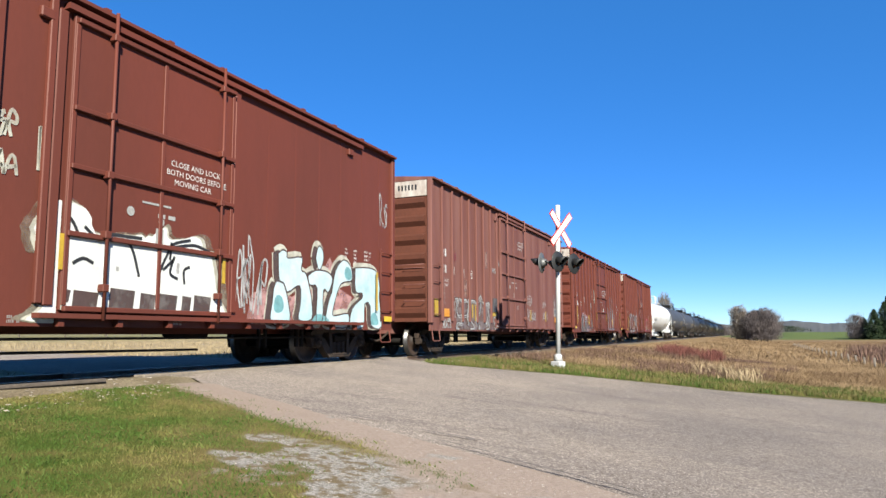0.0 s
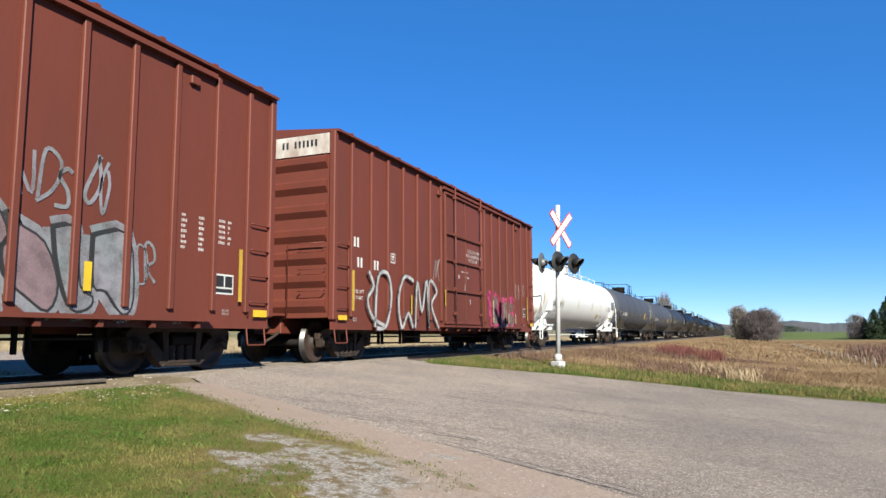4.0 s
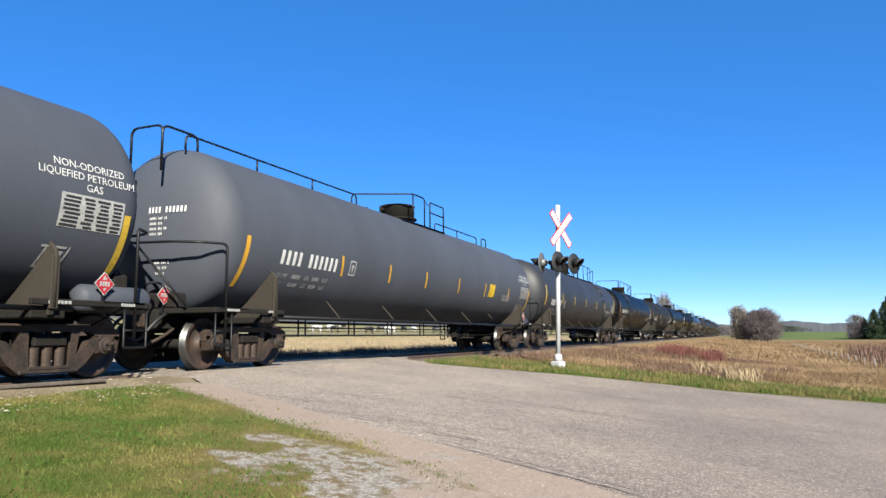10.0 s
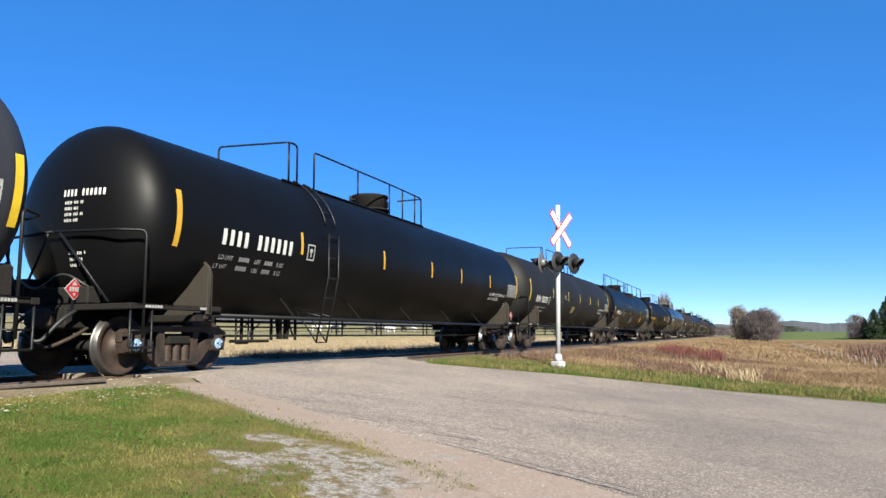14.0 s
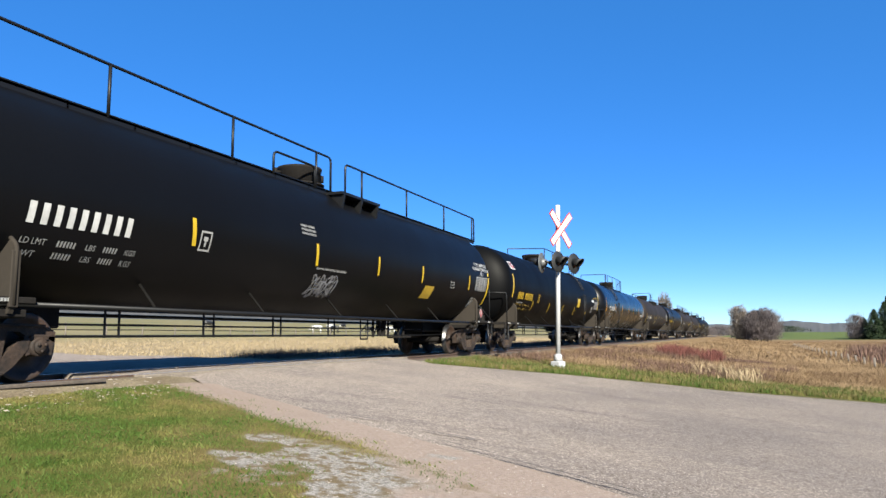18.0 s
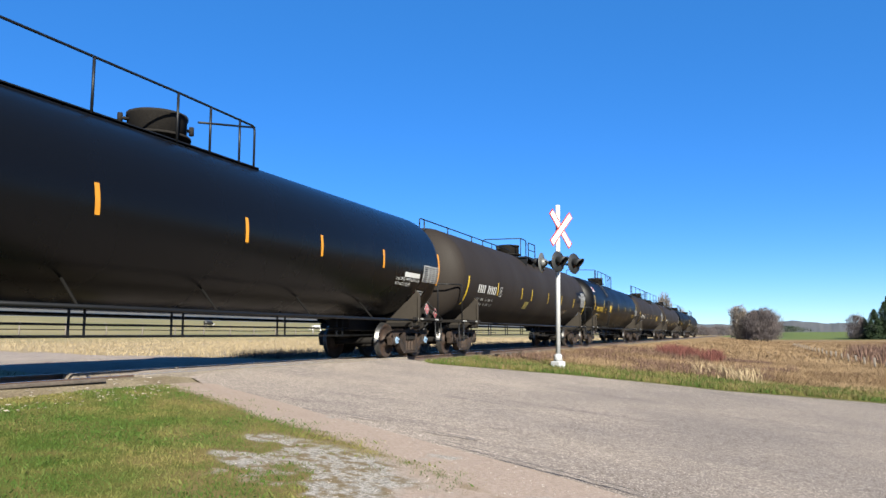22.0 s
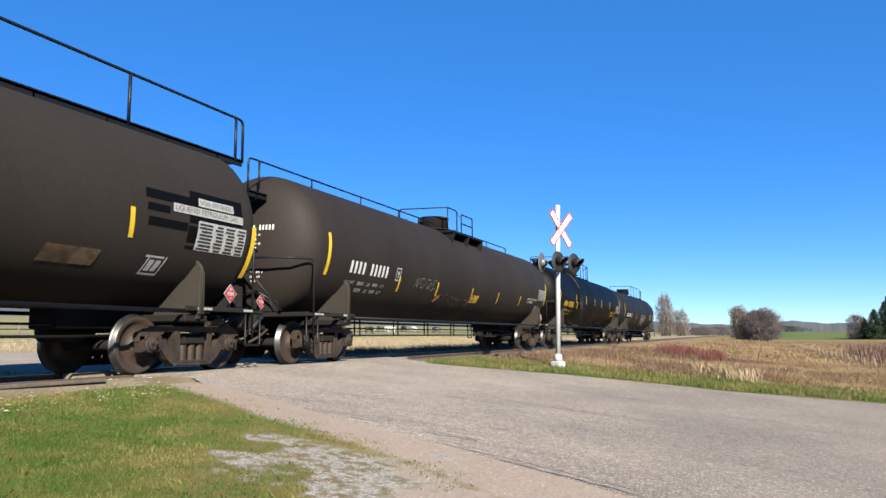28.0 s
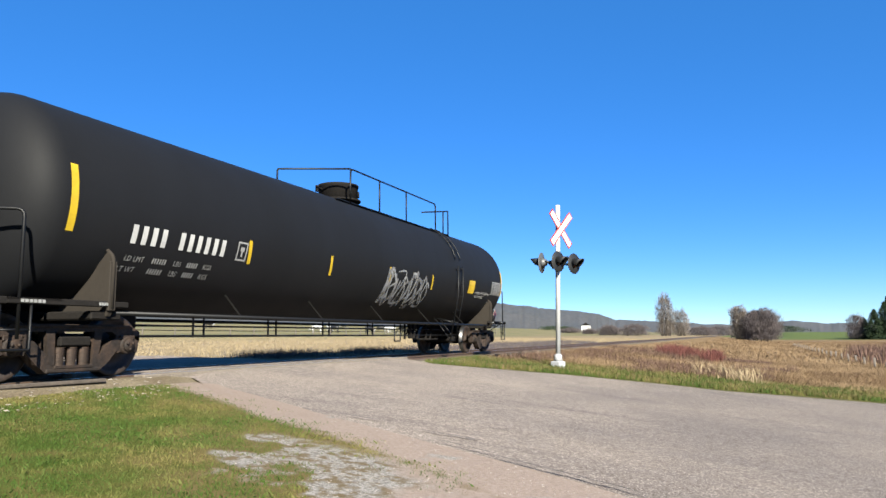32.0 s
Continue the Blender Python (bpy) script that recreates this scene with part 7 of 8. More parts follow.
def paint_c(car, p, d):
    box_common(car, p, d, "new")
    out = [(-5.74, 0.74), (-5.80, 0.90), (-5.95, 1.06), (-5.87, 1.25), (-5.64, 1.46), (-5.41, 1.67), (-4.99, 1.67), (-4.44, 1.54), (-4.08, 1.53), (-3.89, 1.14), (-3.70, 0.74)]
    layer(car, "sprayed_fill", M_DKGR, 0.050, [out], "dark grey sprayed fill")
    inner = ([(-5.35, 1.61), (-5.27, 0.89)], [(-4.99, 1.57), (-4.75, 1.45), (-4.84, 1.04)], [(-4.49, 1.5), (-4.47, 0.91)], [(-5.02, 0.9), (-4.98, 1.23), (-4.72, 1.45), (-4.32, 1.48)], [(-4.31, 1.26), (-4.06, 1.49)], [(-5.11, 0.76), (-4.96, 0.86)], [(-4.41, 0.77), (-4.35, 0.88), (-4.11, 0.76)])
    lines(car, "sprayed_outline", M_PINKL, 0.054, [soft(out)] + [soft(r) for r in inner], 0.085, "dusty pink outline")
    lines(car, "sprayed_outline", M_PALE, 0.058, [soft(r) for r in inner[:5]], 0.03)
    lines(car, "sprayed_dab", M_YEL, 0.060, [[(-3.95, 1.14), (-3.90, 1.61)]], 0.09)
    tag(car, M_PALE, -3.40, 1.88, 0.50, 0.43, 13, 3, 0.05)
    tag(car, M_PALE, -3.38, 1.46, 0.40, 0.37, 33, 2, 0.05)
    tag(car, M_GREYSP, -3.50, 0.82, 0.80, 0.52, 34, 5, 0.055)
    tag(car, M_CREAM, -2.60, 2.47, 0.36, 0.70, 14, 2, 0.07)
    tag(car, M_CREAM, -2.04, 2.28, 0.18, 0.78, 35, 3, 0.05)
    blocks = [[(1.99, 1.91), (2.15, 2.03), (2.37, 2.09), (2.55, 1.75), (2.28, 1.52), (2.0, 1.64)], [(1.91, 1.46), (2.22, 1.52), (2.47, 0.87), (2.09, 0.85), (1.94, 1.16)], [(2.54, 2.04), (2.66, 1.91), (3.03, 1.72), (3.24, 1.22), (3.12, 0.89), (2.81, 1.06), (2.57, 1.26), (2.5, 1.61), (2.67, 1.76)], [(3.15, 1.92), (3.47, 1.94), (3.56, 1.23), (3.76, 1.09), (3.7, 0.94), (3.44, 0.93), (3.23, 1.44)], [(3.74, 1.89), (4.3, 1.98), (4.43, 1.11), (4.26, 0.87), (3.97, 1.17), (3.76, 1.24)]]
    piece(car, blocks[:3], M_MAUVEL, M_LILAC, M_OUTL, M_OUTL, (-0.06, 0.03), rim=0.26)
    piece(car, blocks[3:], M_LILAC, M_LILAC, M_OUTL, M_OUTL, (-0.06, 0.03), rim=0.26)
    lines(car, "sprayed_dab", M_YEL, 0.050, [[(3.64, 1.16), (3.64, 1.54)]], 0.12)
    tag(car, M_LILAC, 2.65, 2.19, 0.66, 0.67, 16, 3, 0.05)
    tag(car, M_LILAC, 3.53, 2.18, 0.42, 0.76, 17, 2, 0.05)
    tag(car, M_LILAC, 4.47, 1.27, 0.36, 0.66, 19, 2, 0.04)
    layer(car, "inspection_card", M_LET, 0.09, [[(0.30, 1.86), (0.30, 2.12), (0.48, 2.12), (0.48, 1.86)]])


def paint_d(car, p, d):
    box_common(car, p, d, "new")
    for k, (u, g) in enumerate(((-6.1, ((0.9, 0.05), (0.25, 0.2), (0.0, 0.5), (0.3, 0.75), (0.05, 1.0))), (-5.75, ((0.0, 0.02), (0.15, 0.9), (0.7, 1.0), (0.9, 0.55), (0.6, 0.05), (0.1, 0.0))), (-4.55, ((0.95, 0.95), (0.35, 1.0), (0.0, 0.55), (0.2, 0.02), (0.6, 0.3), (0.9, 0.02))), (-3.6, ((0.0, 0.02), (0.15, 0.95), (0.45, 0.35), (0.8, 1.0), (0.95, 0.02))), (-2.75, ((0.0, 0.02), (0.05, 0.98), (0.6, 0.8), (0.2, 0.5), (0.75, 0.02))))):
        lines(car, "sprayed_outline", M_PALE, 0.072, [soft([(u + 0.9 * a, 0.74 + 1.28 * b) for a, b in g])], 0.085, "white sprayed letter outline")
        lines(car, "sprayed_shadow", M_SHADE, 0.069, [soft([(u - 0.05 + 0.9 * a, 0.74 + 1.28 * b) for a, b in g])], 0.13)
    tag(car, M_PALE, -2.3, 2.0, 0.5, 0.9, 36, 2, 0.03)
    halo = round_off([(2.23, 1.93), (2.47, 1.98), (2.88, 1.95), (3.29, 1.82), (4.08, 1.8), (4.88, 1.88), (5.1, 1.8), (5.17, 1.39), (4.71, 0.86), (2.72, 0.84), (2.49, 1.07), (2.33, 1.39)])
    layer(car, "sprayed_halo", M_MAG, 0.008, [halo], "magenta overspray")
    lines(car, "sprayed_halo", M_MAG, 0.010, [halo + halo[:1]], 0.20, "magenta overspray")
    layer(car, "sprayed_fill", M_DRAB, 0.013, [round_off(q) for q in ([(2.66, 1.84), (3.12, 1.86), (3.18, 1.57), (2.99, 1.38), (3.28, 1.16), (3.21, 1.01), (2.71, 0.96)], [(3.42, 1.64), (3.52, 0.93), (3.36, 0.92)], [(3.77, 1.68), (4.23, 1.69), (4.27, 0.88), (3.85, 0.88)], [(4.48, 1.71), (4.94, 1.71), (5.0, 1.51), (4.75, 1.36), (5.07, 1.17), (4.92, 0.93), (4.51, 0.92)])], "drab green sprayed fill")
    lines(car, "sprayed_outline", M_MAG, 0.016, [[(2.7, 1.45), (3.05, 1.42)], [(4.5, 1.38), (4.85, 1.36)]], 0.09)
    tag(car, M_GREYSP, 3.7, 0.85, 0.6, 0.8, 18, 2, 0.06, "sprayed_outline", 0.015)
    for u in (2.60, 3.44, 4.27, 5.10):
        layer(car, "worn_post_face", M_CREAM, 0.069, [[(u - 0.03, 0.98), (u - 0.035, 1.75 if u < 3 else 1.3), (u + 0.03, 1.70 if u < 3 else 1.35), (u + 0.03, 0.98)]])


boxcar(7.77, M_BOX, FORE_RIBS[-2:], "oxide-red boxcar with large white and turquoise sprayed lettering", paint_a)
boxcar(25.08, M_BOX_OLD, FORE_RIBS, "faded oxide-red boxcar with chalky streaks and pale scrawl", paint_b)
boxcar(42.52, M_BOX, RIBS, "oxide-red boxcar with grey sprayed lettering", paint_c)
boxcar(59.64, M_BOX, RIBS, "oxide-red boxcar with magenta sprayed lettering", paint_d)


# ---- level crossing signal ----
def crossing_signal(x, y):
    z = land(x, y)
    ob = new("crossing_signal")
    tagged(ob, "white crossing signal mast with crossbuck and dark flashers", "crossing signal")
    ob.matrix_world = pose(x, y, z) @ Matrix.Rotation(0.024, 4, Vector((-0.24, 0.97, 0))) @ pose(0, 0, 0, 0, 0, -23)         # local +x is the way that the sign faces
    H = 4.70
    part("mast", tube(bmesh.new(), [(0, 0, 0.1), (0, 0, H)], 0.068, 16), M_GALV, ob)
    bm = bmesh.new()
    box(bm, -0.15, 0.15, -0.15, 0.15, -0.2, 0.20, 0.02)
    lathe(bm, ((0.2, 0.13), (0.36, 0.11), (0.40, 0.09)), 14, "z")
    part("base", fix(bm), M_GALV, ob)
    for a in (45, -45):
        bm = bmesh.new()
        slab(bm, ((-0.66, -0.115), (0.66, -0.115), (0.66, 0.115), (-0.66, 0.115)), 0.0, 0.012, mi=0)
        slab(bm, ((-0.625, -0.08), (0.625, -0.08), (0.625, 0.08), (-0.625, 0.08)), 0.012, 0.016, mi=1)
        p = part("crossbuck_board", fix(bm), [M_SIGNR, M_SIGNW], ob, "white board with red border")
        p.matrix_basis = pose(0.10 + (0.02 if a > 0 else 0), 0, 3.99, a, 0, 0)
    bm = bmesh.new()
    tube(bm, [(0, -0.55, 3.00), (0, 0.55, 3.00)], 0.035, 8)
    for s in (-1, 1):
        tube(bm, [(0, s * 0.38, 3.00), (0.20, s * 0.38, 3.00)], 0.03, 8)
        tube(bm, [(0, s * 0.38, 3.00), (-0.20, s * 0.38, 3.00)], 0.03, 8)
    box(bm, -0.13, 0.13, -0.13, 0.13, 2.84, 3.16, 0.02)
    part("crossarm", fix(bm), M_LAMPB, ob)
    for side in (0, 180):
        for s in (-1, 1):
            u = copies(ob, "flasher", lambda: fix(lathe(bmesh.new(), ((0.0, 0.0005), (0.0, 0.29), (0.012, 0.30), (0.02, 0.29), (0.022, 0.0005)), 28)), M_BACK if side else M_LAMPB, pose(0, 0, 3.00, 0, 0, side) @ pose(0.28, s * 0.38, 0, 0, 0, 20 if side else 0), key="flasher" + str(side))
            copies(u, "hood", hood_mesh, M_LAMPB)
            copies(u, "housing", lambda: fix(lathe(bmesh.new(), ((-0.14, 0.0005), (-0.14, 0.09), (-0.04, 0.14), (0.0, 0.14)), 18)), M_BACK if side else M_LAMPB, key="lamp_housing" + str(side))
            copies(u, "lens", lambda: fix(lathe(bmesh.new(), ((0.023, 0.125), (0.045, 0.09), (0.055, 0.0005)), 18)), M_LENS, label="dark red lens")
    return ob


def hood_mesh():
    """The half-round hood over a flasher's lens."""
    bm = bmesh.new()
    rows = []
    for i in range(15):
        a = radians(-35 + 250 * i / 14)
        c, s = math.cos(a), math.sin(a)
        reach = 0.10 + 0.22 * max(0.0, s * 0.5 + 0.5)
        rows.append([bm.verts.new(p) for p in ((0.02, 0.145 * c, 0.145 * s), (0.02 + reach, 0.13 * c, 0.13 * s), (0.02 + reach, 0.12 * c, 0.12 * s), (0.02, 0.135 * c, 0.135 * s))])
    for q, w in zip(rows, rows[1:]):
        for k in range(4):
            bm.faces.new((q[k], w[k], w[(k + 1) % 4], q[(k + 1) % 4])).smooth = True
    for q in (rows[0], rows[-1][::-1]):
        bm.faces.new(q)
    return fix(bm)


crossing_signal(-4.93, 20.04)


# ---- land cover ----
def blades(name, spots, tall, wide, material, label, category, lean=0.35, seed=1, dark=None):
    """Grass or reeds: one narrow bent blade at each spot (x, y)."""
    rng = random.Random(seed)
    vs, fs = [], []
    for x, y in spots:
        z = land(x, y) - 0.01
        h = tall * rng.uniform(0.5, 1.25)
        a = rng.uniform(0, 6.283)
        w = wide * rng.uniform(0.6, 1.3)
        dx, dy = w * math.cos(a), w * math.sin(a)
        b = rng.uniform(0, 6.283)
        lx, ly = h * lean * rng.uniform(0, 1.2) * math.cos(b), h * lean * rng.uniform(0, 1.2) * math.sin(b)
        n = len(vs)
        vs += [(x - dx, y - dy, z), (x + dx, y + dy, z), (x + dx * 0.7 + lx * 0.4, y + dy * 0.7 + ly * 0.4, z + h * 0.6), (x - dx * 0.7 + lx * 0.4, y - dy * 0.7 + ly * 0.4, z + h * 0.6), (x + lx, y + ly, z + h)]
        fs += [(n, n + 1, n + 2, n + 3), (n + 3, n + 2, n + 4)]
    me = bpy.data.meshes.new(name)
    me.from_pydata(vs, [], fs)
    me.materials.append(material)
    return tagged(new(name, me), label, category, kind="stuff")


def spots(n, x0, x1, y0, y1, ok, seed):
    rng = random.Random(seed)
    out, tries = [], 0
    while len(out) < n and tries < n * 30:
        tries += 1
        x, y = rng.uniform(x0, x1), rng.uniform(y0, y1)
        if ok(x, y, rng):
            out.append((x, y))
    return out


def verge_ok(x, y, rng):
    return gravelly(x, y) < rng.choice((rng.uniform(-0.25, 0.12), rng.uniform(-0.25, 0.12), rng.uniform(-0.1, 0.7) * (0.5 + noise.noise((x * 3, y * 3, 14))))) and x > DC + 1.55 - 0.16 * max(0, y - 6) + 0.25 * noise.noise((x * 2, y * 1.2, 4)) and on_road(x, y) < 0 and x * 0.79 + y < 6


blades("lawn", spots(95000, -9.0, -2.2, 2.2, 8.2, verge_ok, 1), 0.036, 0.0040, M_GRASS, "short green roadside grass", "grass", 0.9, 2)
blades("weeds", spots(2600, -8.5, -2.0, 2.4, 7.6, lambda x, y, r: verge_ok(x, y, r) and noise.noise((x * 1.3, y * 1.3, 9)) > 0.0, 3), 0.05, 0.011, M_GRASS, "broad green weeds in the verge", "weeds", 1.1, 4)
blades("dead_thatch", spots(30000, -9.0, -2.0, 2.3, 7.8, lambda x, y, r: verge_ok(x, y, r) and noise.noise((x * 0.9, y * 0.9, 21)) + max(0, gravelly(x, y) + 0.9) > r.uniform(-0.2, 0.7), 41), 0.026, 0.0035, M_THATCH, "olive-brown thatch among the short grass", "grass", 1.2, 42)


def far_bank(x, y, lo, hi):
    d = y - along(ROAD_FAR, x)
    return lo < d < hi


blades("bank_grass", spots(42000, -8.2, 9.0, 16.0, 29.0, lambda x, y, r: far_bank(x, y, 0.02, 4.2 + 1.2 * noise.noise((x * 0.8, y, 3))) and x > DC + 1.6, 9), 0.12, 0.008, M_GRASS, "green grass bank beside the road", "grass", 0.6, 10)


blades("bank_thatch", spots(22000, -8.0, 9.0, 16.0, 29.5, lambda x, y, r: far_bank(x, y, 0.1, 4.8 + 0.9 * noise.noise((x * 0.8, y, 3))) and x > DC + 1.7, 43), 0.13, 0.007, M_THATCH, "dry thatch in the grass bank", "grass", 1.0, 44)


def meadow_ok(x, y, r):
    return y - along(ROAD_FAR, x) > 3.4 + 1.1 * noise.noise((x * 0.7, y * 0.7, 3)) + r.uniform(-0.5, 0.5) and x > DC + 2.0


blades("dry_meadow", spots(120000, -7.6, 15.0, 18.5, 48.0, meadow_ok, 11), 0.17, 0.007, M_DRYG, "dry meadow grass", "grass", 1.5, 12)
blades("dry_meadow", spots(46000, -7.4, 45.0, 46.0, 175.0, lambda x, y, r: -4.6 < x < 6 + 0.4 * (y - 40), 13), 0.24, 0.024, M_DRYG, "tall dry meadow grass far off", "grass", 0.9, 14)
blades("brown_weeds", spots(9000, -7.2, 2.0, 21.0, 42.0, lambda x, y, r: meadow_ok(x, y, r) and noise.noise((x * 0.35, y * 0.25, 6)) > -0.05, 15), 0.26, 0.009, M_BRNR, "dead brown weeds among the dry grass", "weeds", 0.7, 16)
blades("reeds", spots(430, -1.7, 0.5, 22.3, 27.0, lambda x, y, r: noise.noise((x * 1.6, y * 1.3, 8)) > r.uniform(-0.1, 0.3), 17), 0.38, 0.017, M_REED, "pale seed-headed reeds", "reeds", 0.9, 18)
blades("red_brush", spots(3600, -6.0, 0.6, 32.0, 46.0, lambda x, y, r: min((x + 3.3) ** 2 / 0.7 + (y - 40) ** 2 / 7, (x + 1.5) ** 2 / 0.35 + (y - 37) ** 2 / 6 + 0.2, (x + 2.9) ** 2 / 7 + (y - 39) ** 2 / 20 + 0.75) + 0.9 * noise.noise((x * 1.1, y * 0.7, 5)) < r.uniform(0.1, 1.1), 19), 0.52, 0.010, M_REDB, "red-stemmed brush in the meadow", "brush", 0.6, 20)
blades("brown_reeds", spots(6500, 5.0, 30.0, 46.0, 88.0, lambda x, y, r: x > 5.6 + 0.10 * (y - 43.7) + 1.2 * noise.noise((y * 0.2, 3, 3)), 21), 0.90, 0.028, M_BRNR, "brown reed bed behind the fence posts", "reeds", 0.5, 22)
blades("far_meadow", spots(80000, -48.0, -11.6, 6.0, 110.0, lambda x, y, r: on_road(x, y) < -0.3, 23), 0.10, 0.012, M_STRAW, "straw-coloured dry grass beyond the railway", "grass", 1.2, 24)
blades("trackside_weeds", spots(16000, -14.5, -11.3, 17.0, 60.0, lambda x, y, r: noise.noise((x * 0.8, y * 0.3, 5)) > r.uniform(-0.3, 0.3) and on_road(x, y) < -0.2, 25), 0.24, 0.006, M_BUSHL, "dark weeds along the ballast", "weeds", 0.9, 26)
blades("trackside_grass", spots(4000, -6.9, -5.6, 17.4, 90.0, lambda x, y, r: True, 27), 0.10, 0.014, M_DRYG, "dry grass along the ballast", "grass", 0.5, 28)


def stones():
    rng = random.Random(31)
    vs, fs = [], []
    def stone(x, y, r):
        z = max(land(x, y), (-0.04 - 0.3 * max(0, x - DC - 1.1) if x > DC + 0.85 and y < 9 else -0.13) if abs(x - DC) < 2.4 else -9)
        n = len(vs)
        pts = [(0, 0, 0.7), (1, 0, 0), (0, 1, 0.1), (-1, 0, 0), (0, -1, 0.1), (0, 0, -0.5)]
        a = rng.uniform(0, 6.28)
        for px, py, pz in pts:
            k = r * rng.uniform(0.7, 1.3)
            vs.append((x + k * (px * math.cos(a) - py * math.sin(a)), y + k * (px * math.sin(a) + py * math.cos(a)), z + r * 0.3 + k * pz * 0.7))
        for i in range(4):
            fs.append((n, n + 1 + i, n + 1 + (i + 1) % 4))
            fs.append((n + 5, n + 1 + (i + 1) % 4, n + 1 + i))
    done = 0
    while done < 4200:
        x, y = rng.uniform(-5.5, 0.3), rng.uniform(2.6, 7.3)
        if gravelly(x, y) > rng.uniform(-0.1, 0.4) and on_road(x, y) < 0.25:
            stone(x, y, rng.choice((0.004, 0.005, 0.006, 0.007, 0.009, 0.013)))
            done += 1
    for k in range(1900):
        x, y = DC + rng.choice((-1, 1)) * rng.uniform(0.95, 2.4), rng.choice((rng.uniform(3, 8.3), rng.uniform(-2, 40)))
        if not -0.3 < on_road(x, y):
            stone(x, y, rng.uniform(0.006, 0.028) if y < 9 else rng.uniform(0.012, 0.04))
    me = bpy.data.meshes.new("loose_stones")
    me.from_pydata(vs, [], fs)
    me.materials.append(M_STONE)
    tagged(new("loose_stones", me), "loose grey gravel and ballast stones", "stones", kind="stuff")


stones()


# ---- trees and brush ----
def bush(x, y, w, h, material, label, name="bush", n=2600, seed=1, leaf=0.5, shape=0.8):
    """Leafless brush: fanning stems and a cloud of fine twigs."""
    rng = random.Random(seed)
    ob = new(name)
    tagged(ob, label, "bush" if name == "bush" else "tree")
    z = land(x, y)
    ob.matrix_world = pose(x, y, z)
    bm = bmesh.new()
    tips = []
    for k in range(16):
        a, r = rng.uniform(0, 6.28), rng.uniform(0.1, 0.42) * w
        b = (rng.uniform(-0.2, 0.2) * w, rng.uniform(-0.2, 0.2) * w, -0.2)
        t = (r * math.cos(a), r * math.sin(a), h * rng.uniform(0.5, 0.9))
        m = ((b[0] * 0.6 + t[0] * 0.4), (b[1] * 0.6 + t[1] * 0.4), t[2] * 0.55)
        tube(bm, [b, m, t], [0.09 * h / 6, 0.05 * h / 6, 0.015], 5)
        tips.append(t)
    part("stems", bm, M_BARK, ob)
    vs, fs = [], []
    for k in range(int(n * 3.4)):
        u = rng.uniform(0, 1)
        a = rng.uniform(0, 6.28)
        zz = h * (0.04 + 0.96 * u)
        lump = 0.78 + 0.35 * noise.noise((math.cos(a) * 1.7 + seed, math.sin(a) * 1.7, u * 2.5))
        rr = 0.5 * w * lump * max(0.05, (1 - max(0, (u - shape) / (1.02 - shape)) ** 2)) ** 0.5 * math.sqrt(rng.uniform(0.05, 1)) * rng.uniform(0.74, 1.16)
        zz *= 0.9 * rng.uniform(0.9, 1.07) + 0.22 * noise.noise((math.cos(a) * 1.3, math.sin(a) * 1.3 + seed, 3))
        p = Vector((rr * math.cos(a), rr * math.sin(a), zz))
        d = Vector((math.cos(a) * rng.uniform(-0.3, 0.8), math.sin(a) * rng.uniform(-0.3, 0.8), rng.uniform(0.3, 1))).normalized()
        s = d.orthogonal().normalized()
        s.rotate(Matrix.Rotation(rng.uniform(0, 6.28), 3, d))
        q = leaf * rng.uniform(0.5, 1.4)
        i = len(vs)
        for c in (p - s * q * 0.028, p + s * q * 0.028, p + d * q * 1.25 + s * q * 0.05, p + d * q * 0.85 - s * q * 0.22, p + d * q * 1.05 + s * q * 0.24):
            vs.append(tuple(c))
        fs += [(i, i + 1, i + 2), (i, i + 1, i + 3), (i, i + 1, i + 4)]
    me = bpy.data.meshes.new("twigs")
    me.from_pydata(vs, [], fs)
    me.materials.append(material)
    c = new("crown", me)
    c.parent = ob
    return ob


bush(3.4, 192, 12.5, 7.6, M_BUSHL, "dense grey leafless bush beside the railway", n=6500, seed=3, leaf=0.6, shape=0.62)
bush(-1.2, 192, 5.0, 8.4, M_TWIG, "taller grey leafless brush at the bush's edge", n=1300, seed=4, leaf=0.7)
bush(-26.5, 273, 8.5, 15.5, M_TWIG, "tall pale leafless poplar clump", "poplar", 1500, 5, 0.85, 0.5)
bush(-21.5, 275, 8.5, 9.5, M_TWIG, "lower pale leafless poplar", "poplar", 850, 6, 0.85, 0.5)
for i, (x, y, w, h) in enumerate(((-33, 238, 13, 3.8), (-42, 243, 10, 3.2), (-15, 290, 14, 3.4), (-10, 330, 16, 4.2))):
    bush(x, y, w, h, M_BUSHL, "low grey leafless scrub", n=1300, seed=20 + i, leaf=0.6, shape=0.5)
bush(33.2, 262, 6.5, 8.0, M_BUSHL, "grey leafless tree by the farmyard", "tree", 1400, 31, 0.6)


